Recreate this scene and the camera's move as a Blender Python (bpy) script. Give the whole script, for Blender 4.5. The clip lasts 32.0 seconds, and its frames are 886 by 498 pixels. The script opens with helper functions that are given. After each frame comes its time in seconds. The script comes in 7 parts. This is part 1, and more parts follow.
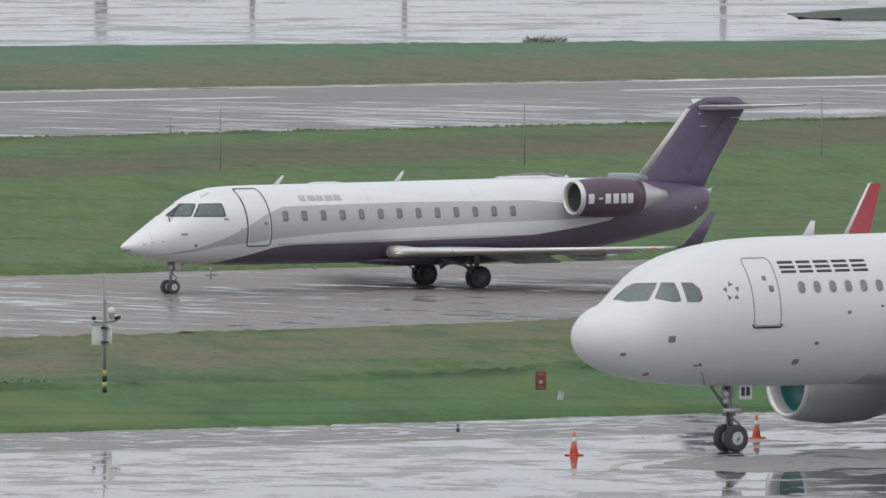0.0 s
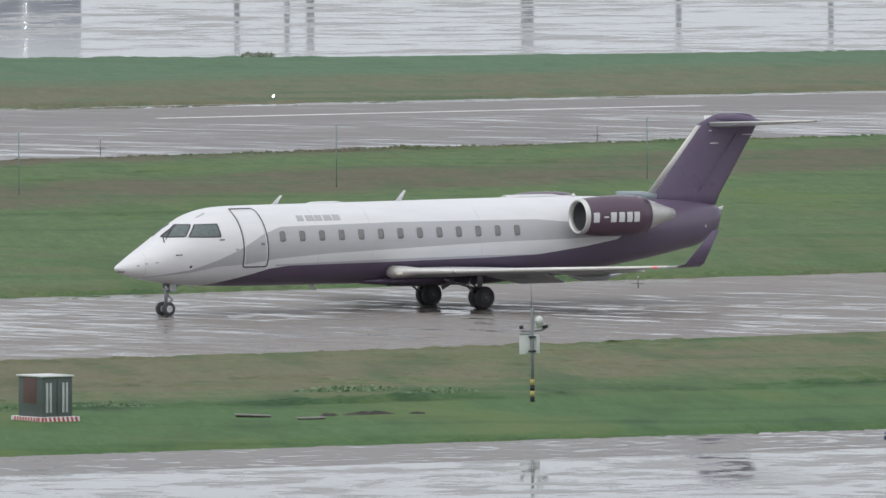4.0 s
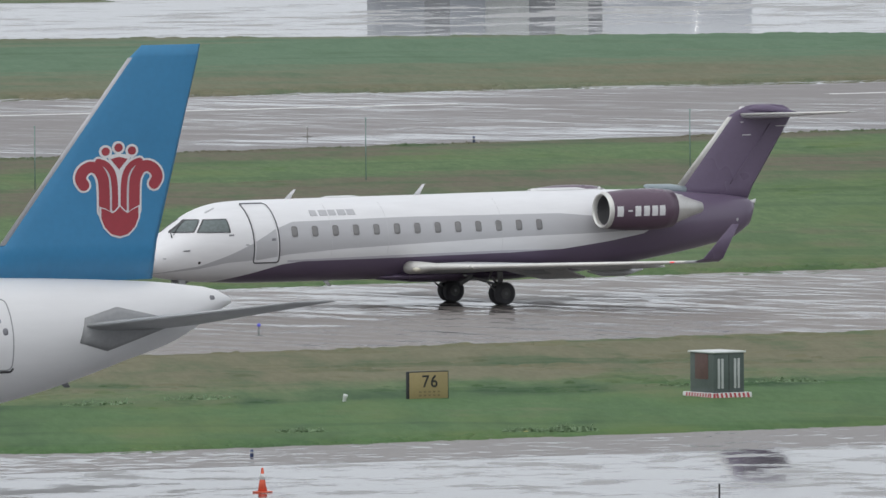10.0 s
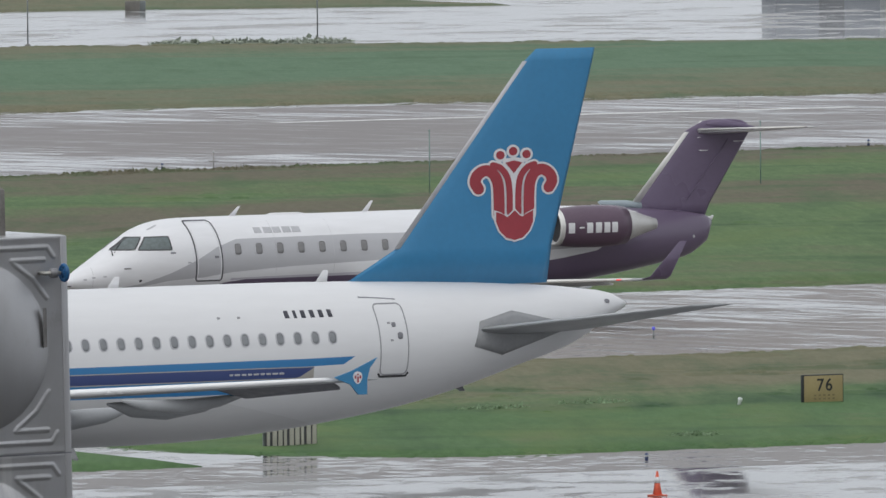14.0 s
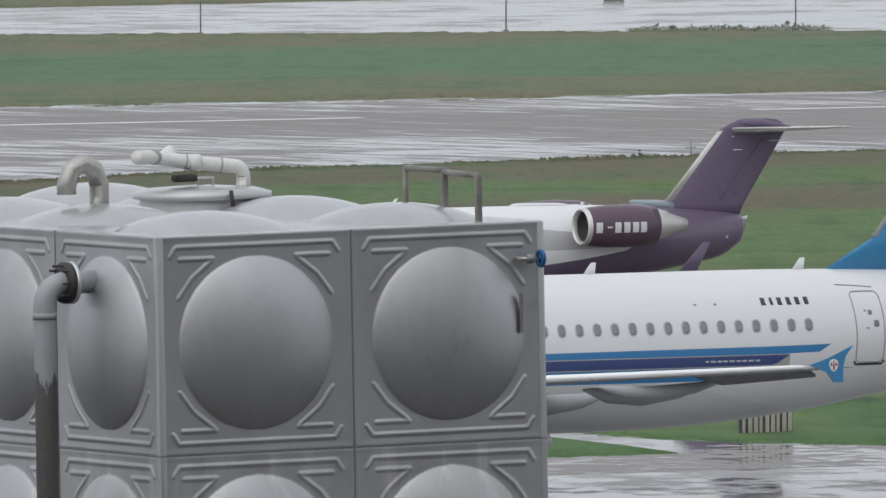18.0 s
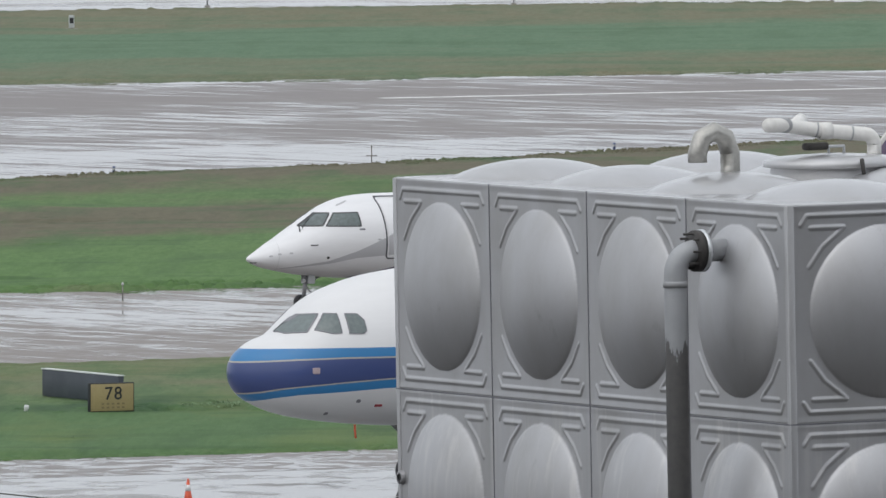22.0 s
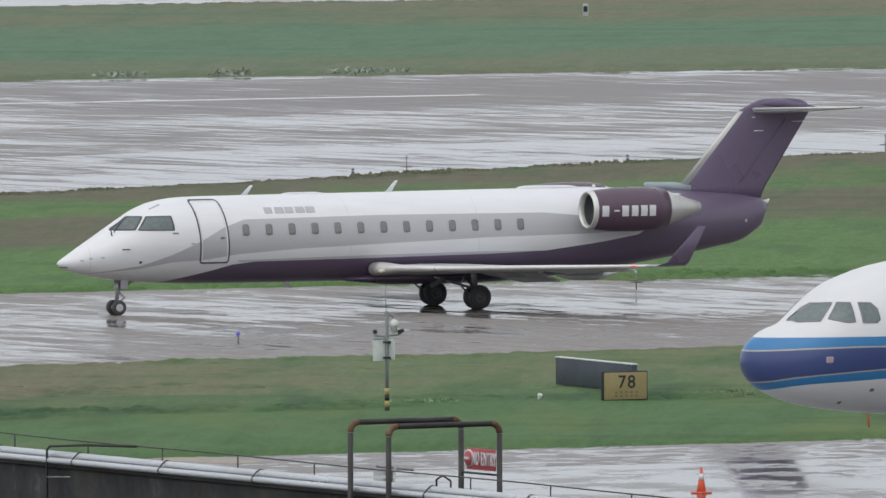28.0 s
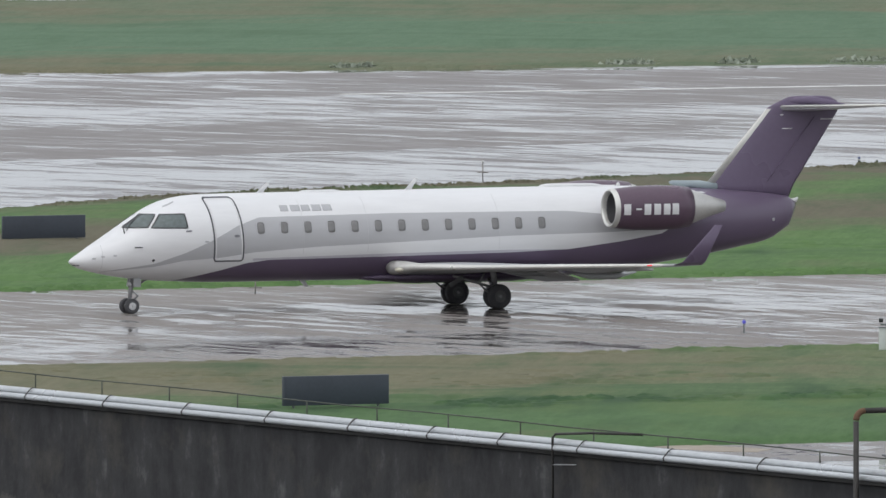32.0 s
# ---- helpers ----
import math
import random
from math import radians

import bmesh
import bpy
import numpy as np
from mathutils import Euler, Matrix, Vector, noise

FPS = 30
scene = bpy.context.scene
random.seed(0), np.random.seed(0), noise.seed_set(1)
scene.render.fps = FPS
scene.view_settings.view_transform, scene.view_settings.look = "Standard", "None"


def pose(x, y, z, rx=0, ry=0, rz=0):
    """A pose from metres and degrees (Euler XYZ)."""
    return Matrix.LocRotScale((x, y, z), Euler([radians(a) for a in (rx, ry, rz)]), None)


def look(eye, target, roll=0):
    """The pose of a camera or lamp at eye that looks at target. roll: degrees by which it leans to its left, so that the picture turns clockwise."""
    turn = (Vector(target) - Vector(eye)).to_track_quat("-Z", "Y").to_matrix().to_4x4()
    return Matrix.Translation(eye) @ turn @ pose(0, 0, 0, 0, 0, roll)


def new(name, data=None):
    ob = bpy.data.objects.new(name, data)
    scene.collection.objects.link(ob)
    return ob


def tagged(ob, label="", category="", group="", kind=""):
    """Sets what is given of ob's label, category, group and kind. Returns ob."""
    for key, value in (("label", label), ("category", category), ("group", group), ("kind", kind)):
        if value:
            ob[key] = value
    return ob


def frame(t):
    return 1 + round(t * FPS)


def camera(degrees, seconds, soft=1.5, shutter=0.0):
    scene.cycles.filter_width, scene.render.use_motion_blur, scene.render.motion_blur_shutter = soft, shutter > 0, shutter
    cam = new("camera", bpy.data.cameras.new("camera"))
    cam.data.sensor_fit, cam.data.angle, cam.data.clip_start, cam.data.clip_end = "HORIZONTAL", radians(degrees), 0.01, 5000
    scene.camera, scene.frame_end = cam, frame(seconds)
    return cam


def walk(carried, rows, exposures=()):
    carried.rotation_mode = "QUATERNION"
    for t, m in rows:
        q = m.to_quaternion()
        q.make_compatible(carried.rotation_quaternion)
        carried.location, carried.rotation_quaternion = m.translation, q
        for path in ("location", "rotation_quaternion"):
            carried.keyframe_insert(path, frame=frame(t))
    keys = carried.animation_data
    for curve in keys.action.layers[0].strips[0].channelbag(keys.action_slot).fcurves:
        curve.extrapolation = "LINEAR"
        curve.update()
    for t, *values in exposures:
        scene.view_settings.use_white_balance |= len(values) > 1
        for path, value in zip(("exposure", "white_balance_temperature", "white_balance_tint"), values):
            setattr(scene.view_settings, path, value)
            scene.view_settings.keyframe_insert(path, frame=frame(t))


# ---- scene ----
cam = camera(2.665, 32.0)
H = 26.0


def aim(yaw, dip, roll):
    """Yaw is from +y towards +x, dip below the horizon, roll as in look()."""
    a, d = radians(yaw), radians(dip)
    return look((0, 0, H), (100 * math.sin(a) * math.cos(d), 100 * math.cos(a) * math.cos(d), H - 100 * math.sin(d)), roll)


walk(cam, [
    (0, aim(34.5302, 2.2236, 0.091)), (0.5, aim(34.4056, 2.2570, 0.058)), (1, aim(34.2669, 2.2963, -0.011)),
    (1.5, aim(34.1537, 2.3041, -0.071)), (2, aim(33.9642, 2.3106, -0.154)), (2.5, aim(33.7977, 2.2729, -0.133)),
    (3, aim(33.6658, 2.2330, -0.046)), (3.5, aim(33.4441, 2.2076, -0.143)), (5.5, aim(32.8338, 2.2036, -0.014)),
    (6, aim(32.6591, 2.2194, -0.060)), (6.5, aim(32.4517, 2.2183, -0.091)), (7, aim(32.2380, 2.2272, -0.249)),
    (7.5, aim(32.1034, 2.2190, -0.137)), (8, aim(31.9561, 2.2260, -0.203)), (8.5, aim(31.8229, 2.2332, -0.263)),
    (9, aim(31.6006, 2.2302, -0.336)), (9.5, aim(31.4083, 2.2353, -0.367)), (10, aim(31.2226, 2.2594, -0.402)),
    (10.5, aim(31.0368, 2.2686, -0.527)), (11, aim(30.8734, 2.2697, -0.684)), (11.5, aim(30.7497, 2.2758, -0.637)),
    (12, aim(30.6009, 2.2961, -0.498)), (12.5, aim(30.4630, 2.2774, -0.611)), (13, aim(30.3086, 2.2621, -0.531)),
    (13.5, aim(30.1652, 2.2500, -0.493)), (15.5, aim(29.5978, 2.2355, -0.356)), (16, aim(29.4119, 2.2413, -0.209)),
    (16.5, aim(29.2797, 2.2328, -0.092)), (17, aim(29.0911, 2.2464, -0.228)), (17.5, aim(28.8554, 2.2876, -0.108)),
    (18, aim(28.5989, 2.2723, -0.167)), (18.5, aim(28.3611, 2.2843, -0.158)), (19, aim(28.1659, 2.3121, -0.322)),
    (19.5, aim(27.9006, 2.2900, -0.434)), (20, aim(27.6170, 2.3066, -0.390)), (20.5, aim(27.2982, 2.3719, -0.303)),
    (21, aim(27.0456, 2.3797, -0.393)), (21.5, aim(26.9151, 2.3375, -0.145)), (22, aim(26.6995, 2.3624, -0.186)),
    (22.5, aim(26.3243, 2.3390, -0.235)), (23, aim(26.1188, 2.3525, -0.284)), (23.5, aim(25.9926, 2.3767, -0.251)),
    (24, aim(25.9000, 2.3819, -0.340)), (24.5, aim(25.8325, 2.4140, -0.468)), (26.5, aim(25.6218, 2.3989, -0.419)),
    (27, aim(25.5130, 2.4085, -0.315)), (27.5, aim(25.3187, 2.4283, -0.247)), (28, aim(25.1531, 2.3920, -0.157)),
    (28.5, aim(24.9820, 2.3741, -0.228)), (29, aim(24.8470, 2.3588, -0.041)), (29.5, aim(24.6047, 2.3773, 0.063)),
    (30, aim(24.3684, 2.3784, -0.004)), (30.5, aim(24.1905, 2.3746, 0.100)), (31, aim(24.0203, 2.3701, 0.069)),
    (31.5, aim(23.8086, 2.4079, -0.032)), (32, aim(23.6293, 2.4241, -0.094)),
], [(0, 0.0), (3, 0.1), (9, 0.08), (13, 0.03), (16, -0.08), (17, -0.06), (18.2, 0.03), (20, 0.17), (23, 0.1), (27, 0.06), (32, 0.1)])

# ---- world and light: a bright overcast sky over wet ground ----
world = bpy.data.worlds.new("overcast_sky")
scene.world = world
world.use_nodes = True
wn, wl = world.node_tree.nodes, world.node_tree.links
sky = wn.new("ShaderNodeTexSky")
sky.sky_type = "NISHITA"
sky.sun_disc = False
sky.sun_elevation = radians(59)
sky.sun_rotation = radians(240)
sky.air_density, sky.dust_density, sky.ozone_density = 1.0, 6.0, 1.0
grey = wn.new("ShaderNodeHueSaturation")
grey.inputs["Saturation"].default_value = 0.25
wl.new(sky.outputs[0], grey.inputs["Color"])
cloud = wn.new("ShaderNodeMix")
cloud.data_type = "RGBA"
cloud.inputs[0].default_value = 0.8
cloud.inputs[7].default_value = (6.35, 6.7, 7.2, 1)
wl.new(grey.outputs[0], cloud.inputs[6])
wl.new(cloud.outputs[2], wn["Background"].inputs["Color"])
wn["Background"].inputs["Strength"].default_value = 0.12
sun_data = bpy.data.lights.new("sun", "SUN")
sun_data.energy, sun_data.angle, sun_data.color = 0.6, radians(110), (1.0, 0.98, 0.95)
sun = new("sun", sun_data)
sun.matrix_world = look((0, 0, 100), (52, 30, 0))


# ---- materials ----
def nodes_of(name, rough=0.5, metal=0.0):
    m = bpy.data.materials.new(name)
    m.use_nodes = True
    n, l = m.node_tree.nodes, m.node_tree.links
    b = n["Principled BSDF"]
    b.inputs["Roughness"].default_value, b.inputs["Metallic"].default_value = rough, metal
    return m, n, l, b


def coords(n, l, scale=(1, 1, 1), turn=0.0):
    tc, mp = n.new("ShaderNodeTexCoord"), n.new("ShaderNodeMapping")
    mp.inputs["Scale"].default_value = scale
    src = tc.outputs["Object"]
    if turn:
        first = n.new("ShaderNodeMapping")
        first.inputs["Rotation"].default_value = (0, 0, radians(turn))
        l.new(src, first.inputs["Vector"])
        src = first.outputs["Vector"]
    l.new(src, mp.inputs["Vector"])
    return mp.outputs["Vector"]


def noise_at(n, l, vec, scale, detail=4.0, rough=0.55):
    t = n.new("ShaderNodeTexNoise")
    t.inputs["Scale"].default_value, t.inputs["Detail"].default_value, t.inputs["Roughness"].default_value = scale, detail, rough
    l.new(vec, t.inputs["Vector"])
    return t.outputs["Fac"]


def ramp(n, l, fac, stops, ease="LINEAR"):
    r = n.new("ShaderNodeValToRGB")
    r.color_ramp.interpolation = ease
    e = r.color_ramp.elements
    while len(e) < len(stops):
        e.new(0.5)
    for k, (pos, col) in zip(e, stops):
        k.position = pos
        k.color = (col, col, col, 1) if isinstance(col, (int, float)) else (*col, 1)
    l.new(fac, r.inputs["Fac"])
    return r.outputs["Color"]


def mixed(n, l, fac, a, b, how="MIX"):
    m = n.new("ShaderNodeMix")
    m.data_type, m.blend_type = "RGBA", how
    for i, v in ((0, fac), (6, a), (7, b)):
        if isinstance(v, (int, float)):
            m.inputs[i].default_value = v if i == 0 else (v, v, v, 1)
        elif isinstance(v, tuple):
            m.inputs[i].default_value = (*v, 1)
        else:
            l.new(v, m.inputs[i])
    return m.outputs[2]


def calc(n, l, op, a, b=0.0):
    m = n.new("ShaderNodeMath")
    m.operation = op
    for sock, v in zip(m.inputs, (a, b)):
        if isinstance(v, (int, float)):
            sock.default_value = v
        else:
            l.new(v, sock)
    return m.outputs[0]


def bump(n, l, b, height, strength=0.2, distance=0.01):
    t = n.new("ShaderNodeBump")
    t.inputs["Strength"].default_value, t.inputs["Distance"].default_value = strength, distance
    l.new(height, t.inputs["Height"])
    l.new(t.outputs["Normal"], b.inputs["Normal"])


def paint(name, col, rough=0.4, metal=0.0, wear=0.25, scale=3.0, relief=0.0):
    """A painted or plain surface with grain and grime at two scales."""
    m, n, l, b = nodes_of(name, rough, metal)
    v = coords(n, l)
    big, fine = noise_at(n, l, v, scale * 0.35, 3), noise_at(n, l, v, scale * 6, 5)
    both = calc(n, l, "ADD", calc(n, l, "MULTIPLY", big, 0.6), calc(n, l, "MULTIPLY", fine, 0.4))
    dark = tuple(c * (1 - wear) for c in col)
    lite = tuple(min(1, c * (1 + wear * 0.35)) for c in col)
    l.new(ramp(n, l, both, [(0.3, dark), (0.68, lite)]), b.inputs["Base Color"])
    l.new(ramp(n, l, big, [(0.3, min(1, rough * 1.25)), (0.7, rough * 0.8)]), b.inputs["Roughness"])
    if relief:
        bump(n, l, b, fine, relief)
    return m


def curve_of(n, l, x, pts, lo, hi):
    """A height that follows the points (x, z) along x."""
    t = calc(n, l, "DIVIDE", calc(n, l, "SUBTRACT", x, lo), hi - lo)
    zs = [z for _, z in pts]
    z0, z1 = min(zs), max(zs)
    c = ramp(n, l, t, [((px - lo) / (hi - lo), (pz - z0) / (z1 - z0)) for px, pz in pts])
    return calc(n, l, "ADD", calc(n, l, "MULTIPLY", c, z1 - z0), z0)


def livery(name, base, bands, rough=0.3, dirt=0.12):
    """White aircraft paint with painted bands: (colour, lower curve, upper curve) over the length x of the body."""
    m, n, l, b = nodes_of(name, rough)
    tc, sep = n.new("ShaderNodeTexCoord"), n.new("ShaderNodeSeparateXYZ")
    l.new(tc.outputs["Object"], sep.inputs[0])
    x, z = sep.outputs[0], sep.outputs[2]
    col = base
    for colour, lower, upper in bands:
        lo, hi = min(lower[0][0], upper[0][0]), max(lower[-1][0], upper[-1][0])
        inside = calc(n, l, "MULTIPLY", calc(n, l, "GREATER_THAN", z, curve_of(n, l, x, lower, lo, hi)),
                      calc(n, l, "LESS_THAN", z, curve_of(n, l, x, upper, lo, hi)))
        inside = calc(n, l, "MULTIPLY", inside, calc(n, l, "MULTIPLY", calc(n, l, "GREATER_THAN", x, lo), calc(n, l, "LESS_THAN", x, hi)))
        col = mixed(n, l, inside, col, colour)
    v = coords(n, l, (0.25, 1, 1.6))
    grime = calc(n, l, "MULTIPLY", ramp(n, l, noise_at(n, l, v, 2.2, 6, 0.65), [(0.35, 0.0), (0.75, 1.0)]), dirt)
    l.new(mixed(n, l, grime, col, (0.16, 0.15, 0.14)), b.inputs["Base Color"])
    b.inputs["Coat Weight"].default_value = 0.15
    b.inputs["Coat Roughness"].default_value = 0.2
    return m


def wet_pavement(name, dry, damp, film, mirror, size=0.22, crisp=0.5, drain=0.0, combed=0.0, comb=(0.85, 0.085, -17.0), patches=0.45):
    """Rain-wet pavement: films of water mirror the sky between damp, rougher places. film: how much of it stands under water; combed: how far the water lies in
    streaks along the way that the surface drains."""
    m, n, l, b = nodes_of(name)
    v = coords(n, l)
    pools = noise_at(n, l, coords(n, l, (size, size, 1)), 1.0, 8, 0.72)
    fine = noise_at(n, l, v, 5.0, 6, 0.7)
    big = noise_at(n, l, coords(n, l, (0.02, 0.035, 1)), 1.0, 4)
    wet = pools
    if combed:
        grooves = noise_at(n, l, coords(n, l, (comb[0], comb[1], 1), comb[2]), 1.0, 9, 0.78)
        grooves.node.inputs["Distortion"].default_value = 0.5
        rills = noise_at(n, l, coords(n, l, (comb[0] * 3.1, comb[1] * 2.2, 1), comb[2] + 3.0), 1.0, 4, 0.6)
        wet = mixed(n, l, combed, pools, calc(n, l, "ADD", calc(n, l, "MULTIPLY", grooves, 0.84), calc(n, l, "MULTIPLY", rills, 0.16)))
    spread = lambda fac, gain: calc(n, l, "MULTIPLY", calc(n, l, "SUBTRACT", fac, 0.5), gain)
    wet = calc(n, l, "ADD", wet, calc(n, l, "ADD", spread(big, patches), spread(fine, 0.10)))
    if drain:
        tc, sep = n.new("ShaderNodeTexCoord"), n.new("ShaderNodeSeparateXYZ")
        l.new(tc.outputs["Object"], sep.inputs[0])
        east = ramp(n, l, calc(n, l, "DIVIDE", sep.outputs[0], 600.0), [(0.53, 0.0), (0.64, 1.0)])
        wet = calc(n, l, "SUBTRACT", wet, calc(n, l, "MULTIPLY", east, drain))
    edge = 0.5 - film
    base = mixed(n, l, fine, mixed(n, l, big, dry, damp), tuple(c * 1.3 for c in dry))
    c = 1.0 - 0.6 * crisp
    l.new(mixed(n, l, ramp(n, l, wet, [(edge - 0.05 * c, 0.0), (edge + 0.08 * c, 1.0)]), base, tuple(q * 0.75 for q in damp)), b.inputs["Base Color"])
    l.new(ramp(n, l, wet, [(edge - 0.09 * c, 0.62), (edge - 0.02 * c, 0.44), (edge + 0.01 * c, 0.20), (edge + 0.06 * c, mirror)]), b.inputs["Roughness"])
    bump(n, l, b, calc(n, l, "MULTIPLY", calc(n, l, "ADD", fine, pools), ramp(n, l, wet, [(edge - 0.06 * c, 1.0), (edge + 0.05 * c, 0.04)])), 0.35, 0.006)
    return m


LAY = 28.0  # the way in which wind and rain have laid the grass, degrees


def meadow_colour(n, l, blades=None):
    """Bands of mown green, rough green and dry straw that run along the taxiways, broken up by patches."""
    tc, sep = n.new("ShaderNodeTexCoord"), n.new("ShaderNodeSeparateXYZ")
    l.new(tc.outputs["Object"], sep.inputs[0])
    x, y = sep.outputs[0], sep.outputs[1]
    v = coords(n, l)
    spread = lambda fac, gain: calc(n, l, "MULTIPLY", calc(n, l, "SUBTRACT", fac, 0.5), gain)
    patch = noise_at(n, l, coords(n, l, (0.06, 0.12, 1)), 1.0, 5, 0.6)
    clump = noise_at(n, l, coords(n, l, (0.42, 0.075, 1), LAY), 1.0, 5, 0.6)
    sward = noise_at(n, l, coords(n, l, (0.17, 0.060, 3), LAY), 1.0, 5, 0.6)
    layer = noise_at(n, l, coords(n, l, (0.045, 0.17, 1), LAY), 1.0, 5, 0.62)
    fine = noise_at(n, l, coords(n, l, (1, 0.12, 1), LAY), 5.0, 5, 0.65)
    yy = calc(n, l, "ADD", y, spread(patch, 18.0))
    slant = calc(n, l, "SUBTRACT", yy, calc(n, l, "MULTIPLY", calc(n, l, "SUBTRACT", x, 280.0), 0.317))
    at = lambda q: (q - 440.0) / 400.0
    outer = ramp(n, l, calc(n, l, "DIVIDE", calc(n, l, "SUBTRACT", yy, 440.0), 400.0),
                 [(at(468), 0.0), (at(475), 0.40), (at(481), 0.90), (at(490), 0.85), (at(497), 0.7), (at(520), 0.6), (at(540), 0.1), (at(700), 0.85), (at(738), 0.75), (at(752), 0.08), (at(776), 0.05), (at(792), 0.85), (at(840), 0.8)])
    inner = ramp(n, l, calc(n, l, "DIVIDE", calc(n, l, "SUBTRACT", slant, 440.0), 400.0), [(at(545), 0.35), (at(551), 0.05), (at(572), 0.05), (at(581), 1.0), (at(592), 1.0), (at(599), 0.15), (at(606), 0.3), (at(613), 1.0), (at(640), 1.0)])
    mid = calc(n, l, "MULTIPLY", calc(n, l, "GREATER_THAN", y, 520.0), calc(n, l, "LESS_THAN", y, 690.0))
    calm = ramp(n, l, calc(n, l, "DIVIDE", calc(n, l, "SUBTRACT", y, 440.0), 400.0), [(at(500), 1.0), (at(540), 0.95), (at(690), 0.8), (at(720), 0.5)])
    west = ramp(n, l, calc(n, l, "DIVIDE", x, 600.0), [(0.32, 0.75), (0.358, 0.62), (0.378, 0.28), (0.42, 0.28), (0.455, 0.45), (0.485, 0.66), (0.51, 0.62), (0.535, 0.46), (0.56, 0.40), (0.60, 0.40), (0.64, 0.5), (0.92, 0.5), (0.945, 0.1)])
    green_east = ramp(n, l, calc(n, l, "DIVIDE", x, 600.0), [(0.48, 1.0), (0.57, 0.88)])
    straw_at = mixed(n, l, mid, calc(n, l, "MULTIPLY", calc(n, l, "MULTIPLY", outer, west), 2.0), calc(n, l, "MULTIPLY", inner, green_east))
    k = ramp(n, l, calc(n, l, "ADD", straw_at, calc(n, l, "ADD", calc(n, l, "MULTIPLY", spread(clump, 1.1), calm), calc(n, l, "ADD", calc(n, l, "MULTIPLY", spread(sward, 1.0), calm), spread(layer, 1.5)))), [(0.22, 0.0), (0.95, 0.92)])
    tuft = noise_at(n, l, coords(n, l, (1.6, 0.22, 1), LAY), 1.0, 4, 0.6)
    tone = ramp(n, l, calc(n, l, "ADD", calc(n, l, "MULTIPLY", fine, 0.55), calc(n, l, "MULTIPLY", tuft, 0.45)), [(0.28, 0.0), (0.72, 1.0)])
    if blades is not None:
        tone = mixed(n, l, 0.4, tone, blades)
    mown = mixed(n, l, tone, (0.070, 0.130, 0.054), (0.118, 0.196, 0.088))
    rough_green = mixed(n, l, tone, (0.078, 0.128, 0.060), (0.154, 0.220, 0.106))
    # beyond the runway: green paled and blued, haze put into the colour
    hazed_green = mixed(n, l, tone, (0.102, 0.172, 0.108), (0.140, 0.212, 0.136))
    green = mixed(n, l, calc(n, l, "GREATER_THAN", yy, 471.0), mown, rough_green)
    green = mixed(n, l, ramp(n, l, sward, [(0.50, 0.0), (0.66, 0.8)]), green, (0.130, 0.182, 0.072))
    lush = mixed(n, l, tone, (0.076, 0.154, 0.048), (0.140, 0.236, 0.090))
    green = mixed(n, l, calc(n, l, "MULTIPLY", mid, ramp(n, l, calc(n, l, "DIVIDE", x, 600.0), [(0.44, 0.8), (0.54, 0.15)])), green, lush)
    green = mixed(n, l, calc(n, l, "GREATER_THAN", y, 690.0), green, hazed_green)
    # ridge: dark green of the taller grass plus painted shade at its foot
    ridge = ramp(n, l, calc(n, l, "DIVIDE", calc(n, l, "SUBTRACT", calc(n, l, "ADD", y, spread(patch, 8.0)), 440.0), 400.0), [(at(468.0), 0.0), (at(469), 0.95), (at(471.5), 0.75), (at(475), 0.0)])
    dark = calc(n, l, "ADD", calc(n, l, "ADD", ramp(n, l, clump, [(0.34, 0.45), (0.50, 0.0)]), ramp(n, l, layer, [(0.34, 0.45), (0.46, 0.0)])), calc(n, l, "MULTIPLY", ridge, ramp(n, l, clump, [(0.35, 1.0), (0.6, 0.3)])))
    straw = mixed(n, l, tone, (0.142, 0.136, 0.088), (0.208, 0.192, 0.130))
    straw = mixed(n, l, mid, straw, mixed(n, l, tone, (0.122, 0.108, 0.080), (0.166, 0.146, 0.110)))
    col = mixed(n, l, k, green, straw)
    return mixed(n, l, calc(n, l, "MULTIPLY", dark, calm), col, (0.056, 0.100, 0.052)), clump, fine


def grass_sheet():
    m, n, l, b = nodes_of("grass_ground", 0.9)
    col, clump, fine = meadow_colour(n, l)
    l.new(col, b.inputs["Base Color"])
    b.inputs["Specular IOR Level"].default_value = 0.1
    bump(n, l, b, calc(n, l, "ADD", clump, fine), 0.5, 0.08)
    return m


def grass_blades():
    m, n, l, b = nodes_of("grass_blades", 0.8)
    geo = n.new("ShaderNodeNewGeometry")
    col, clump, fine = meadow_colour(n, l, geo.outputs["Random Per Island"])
    l.new(col, b.inputs["Base Color"])
    b.inputs["Specular IOR Level"].default_value = 0.05
    return m


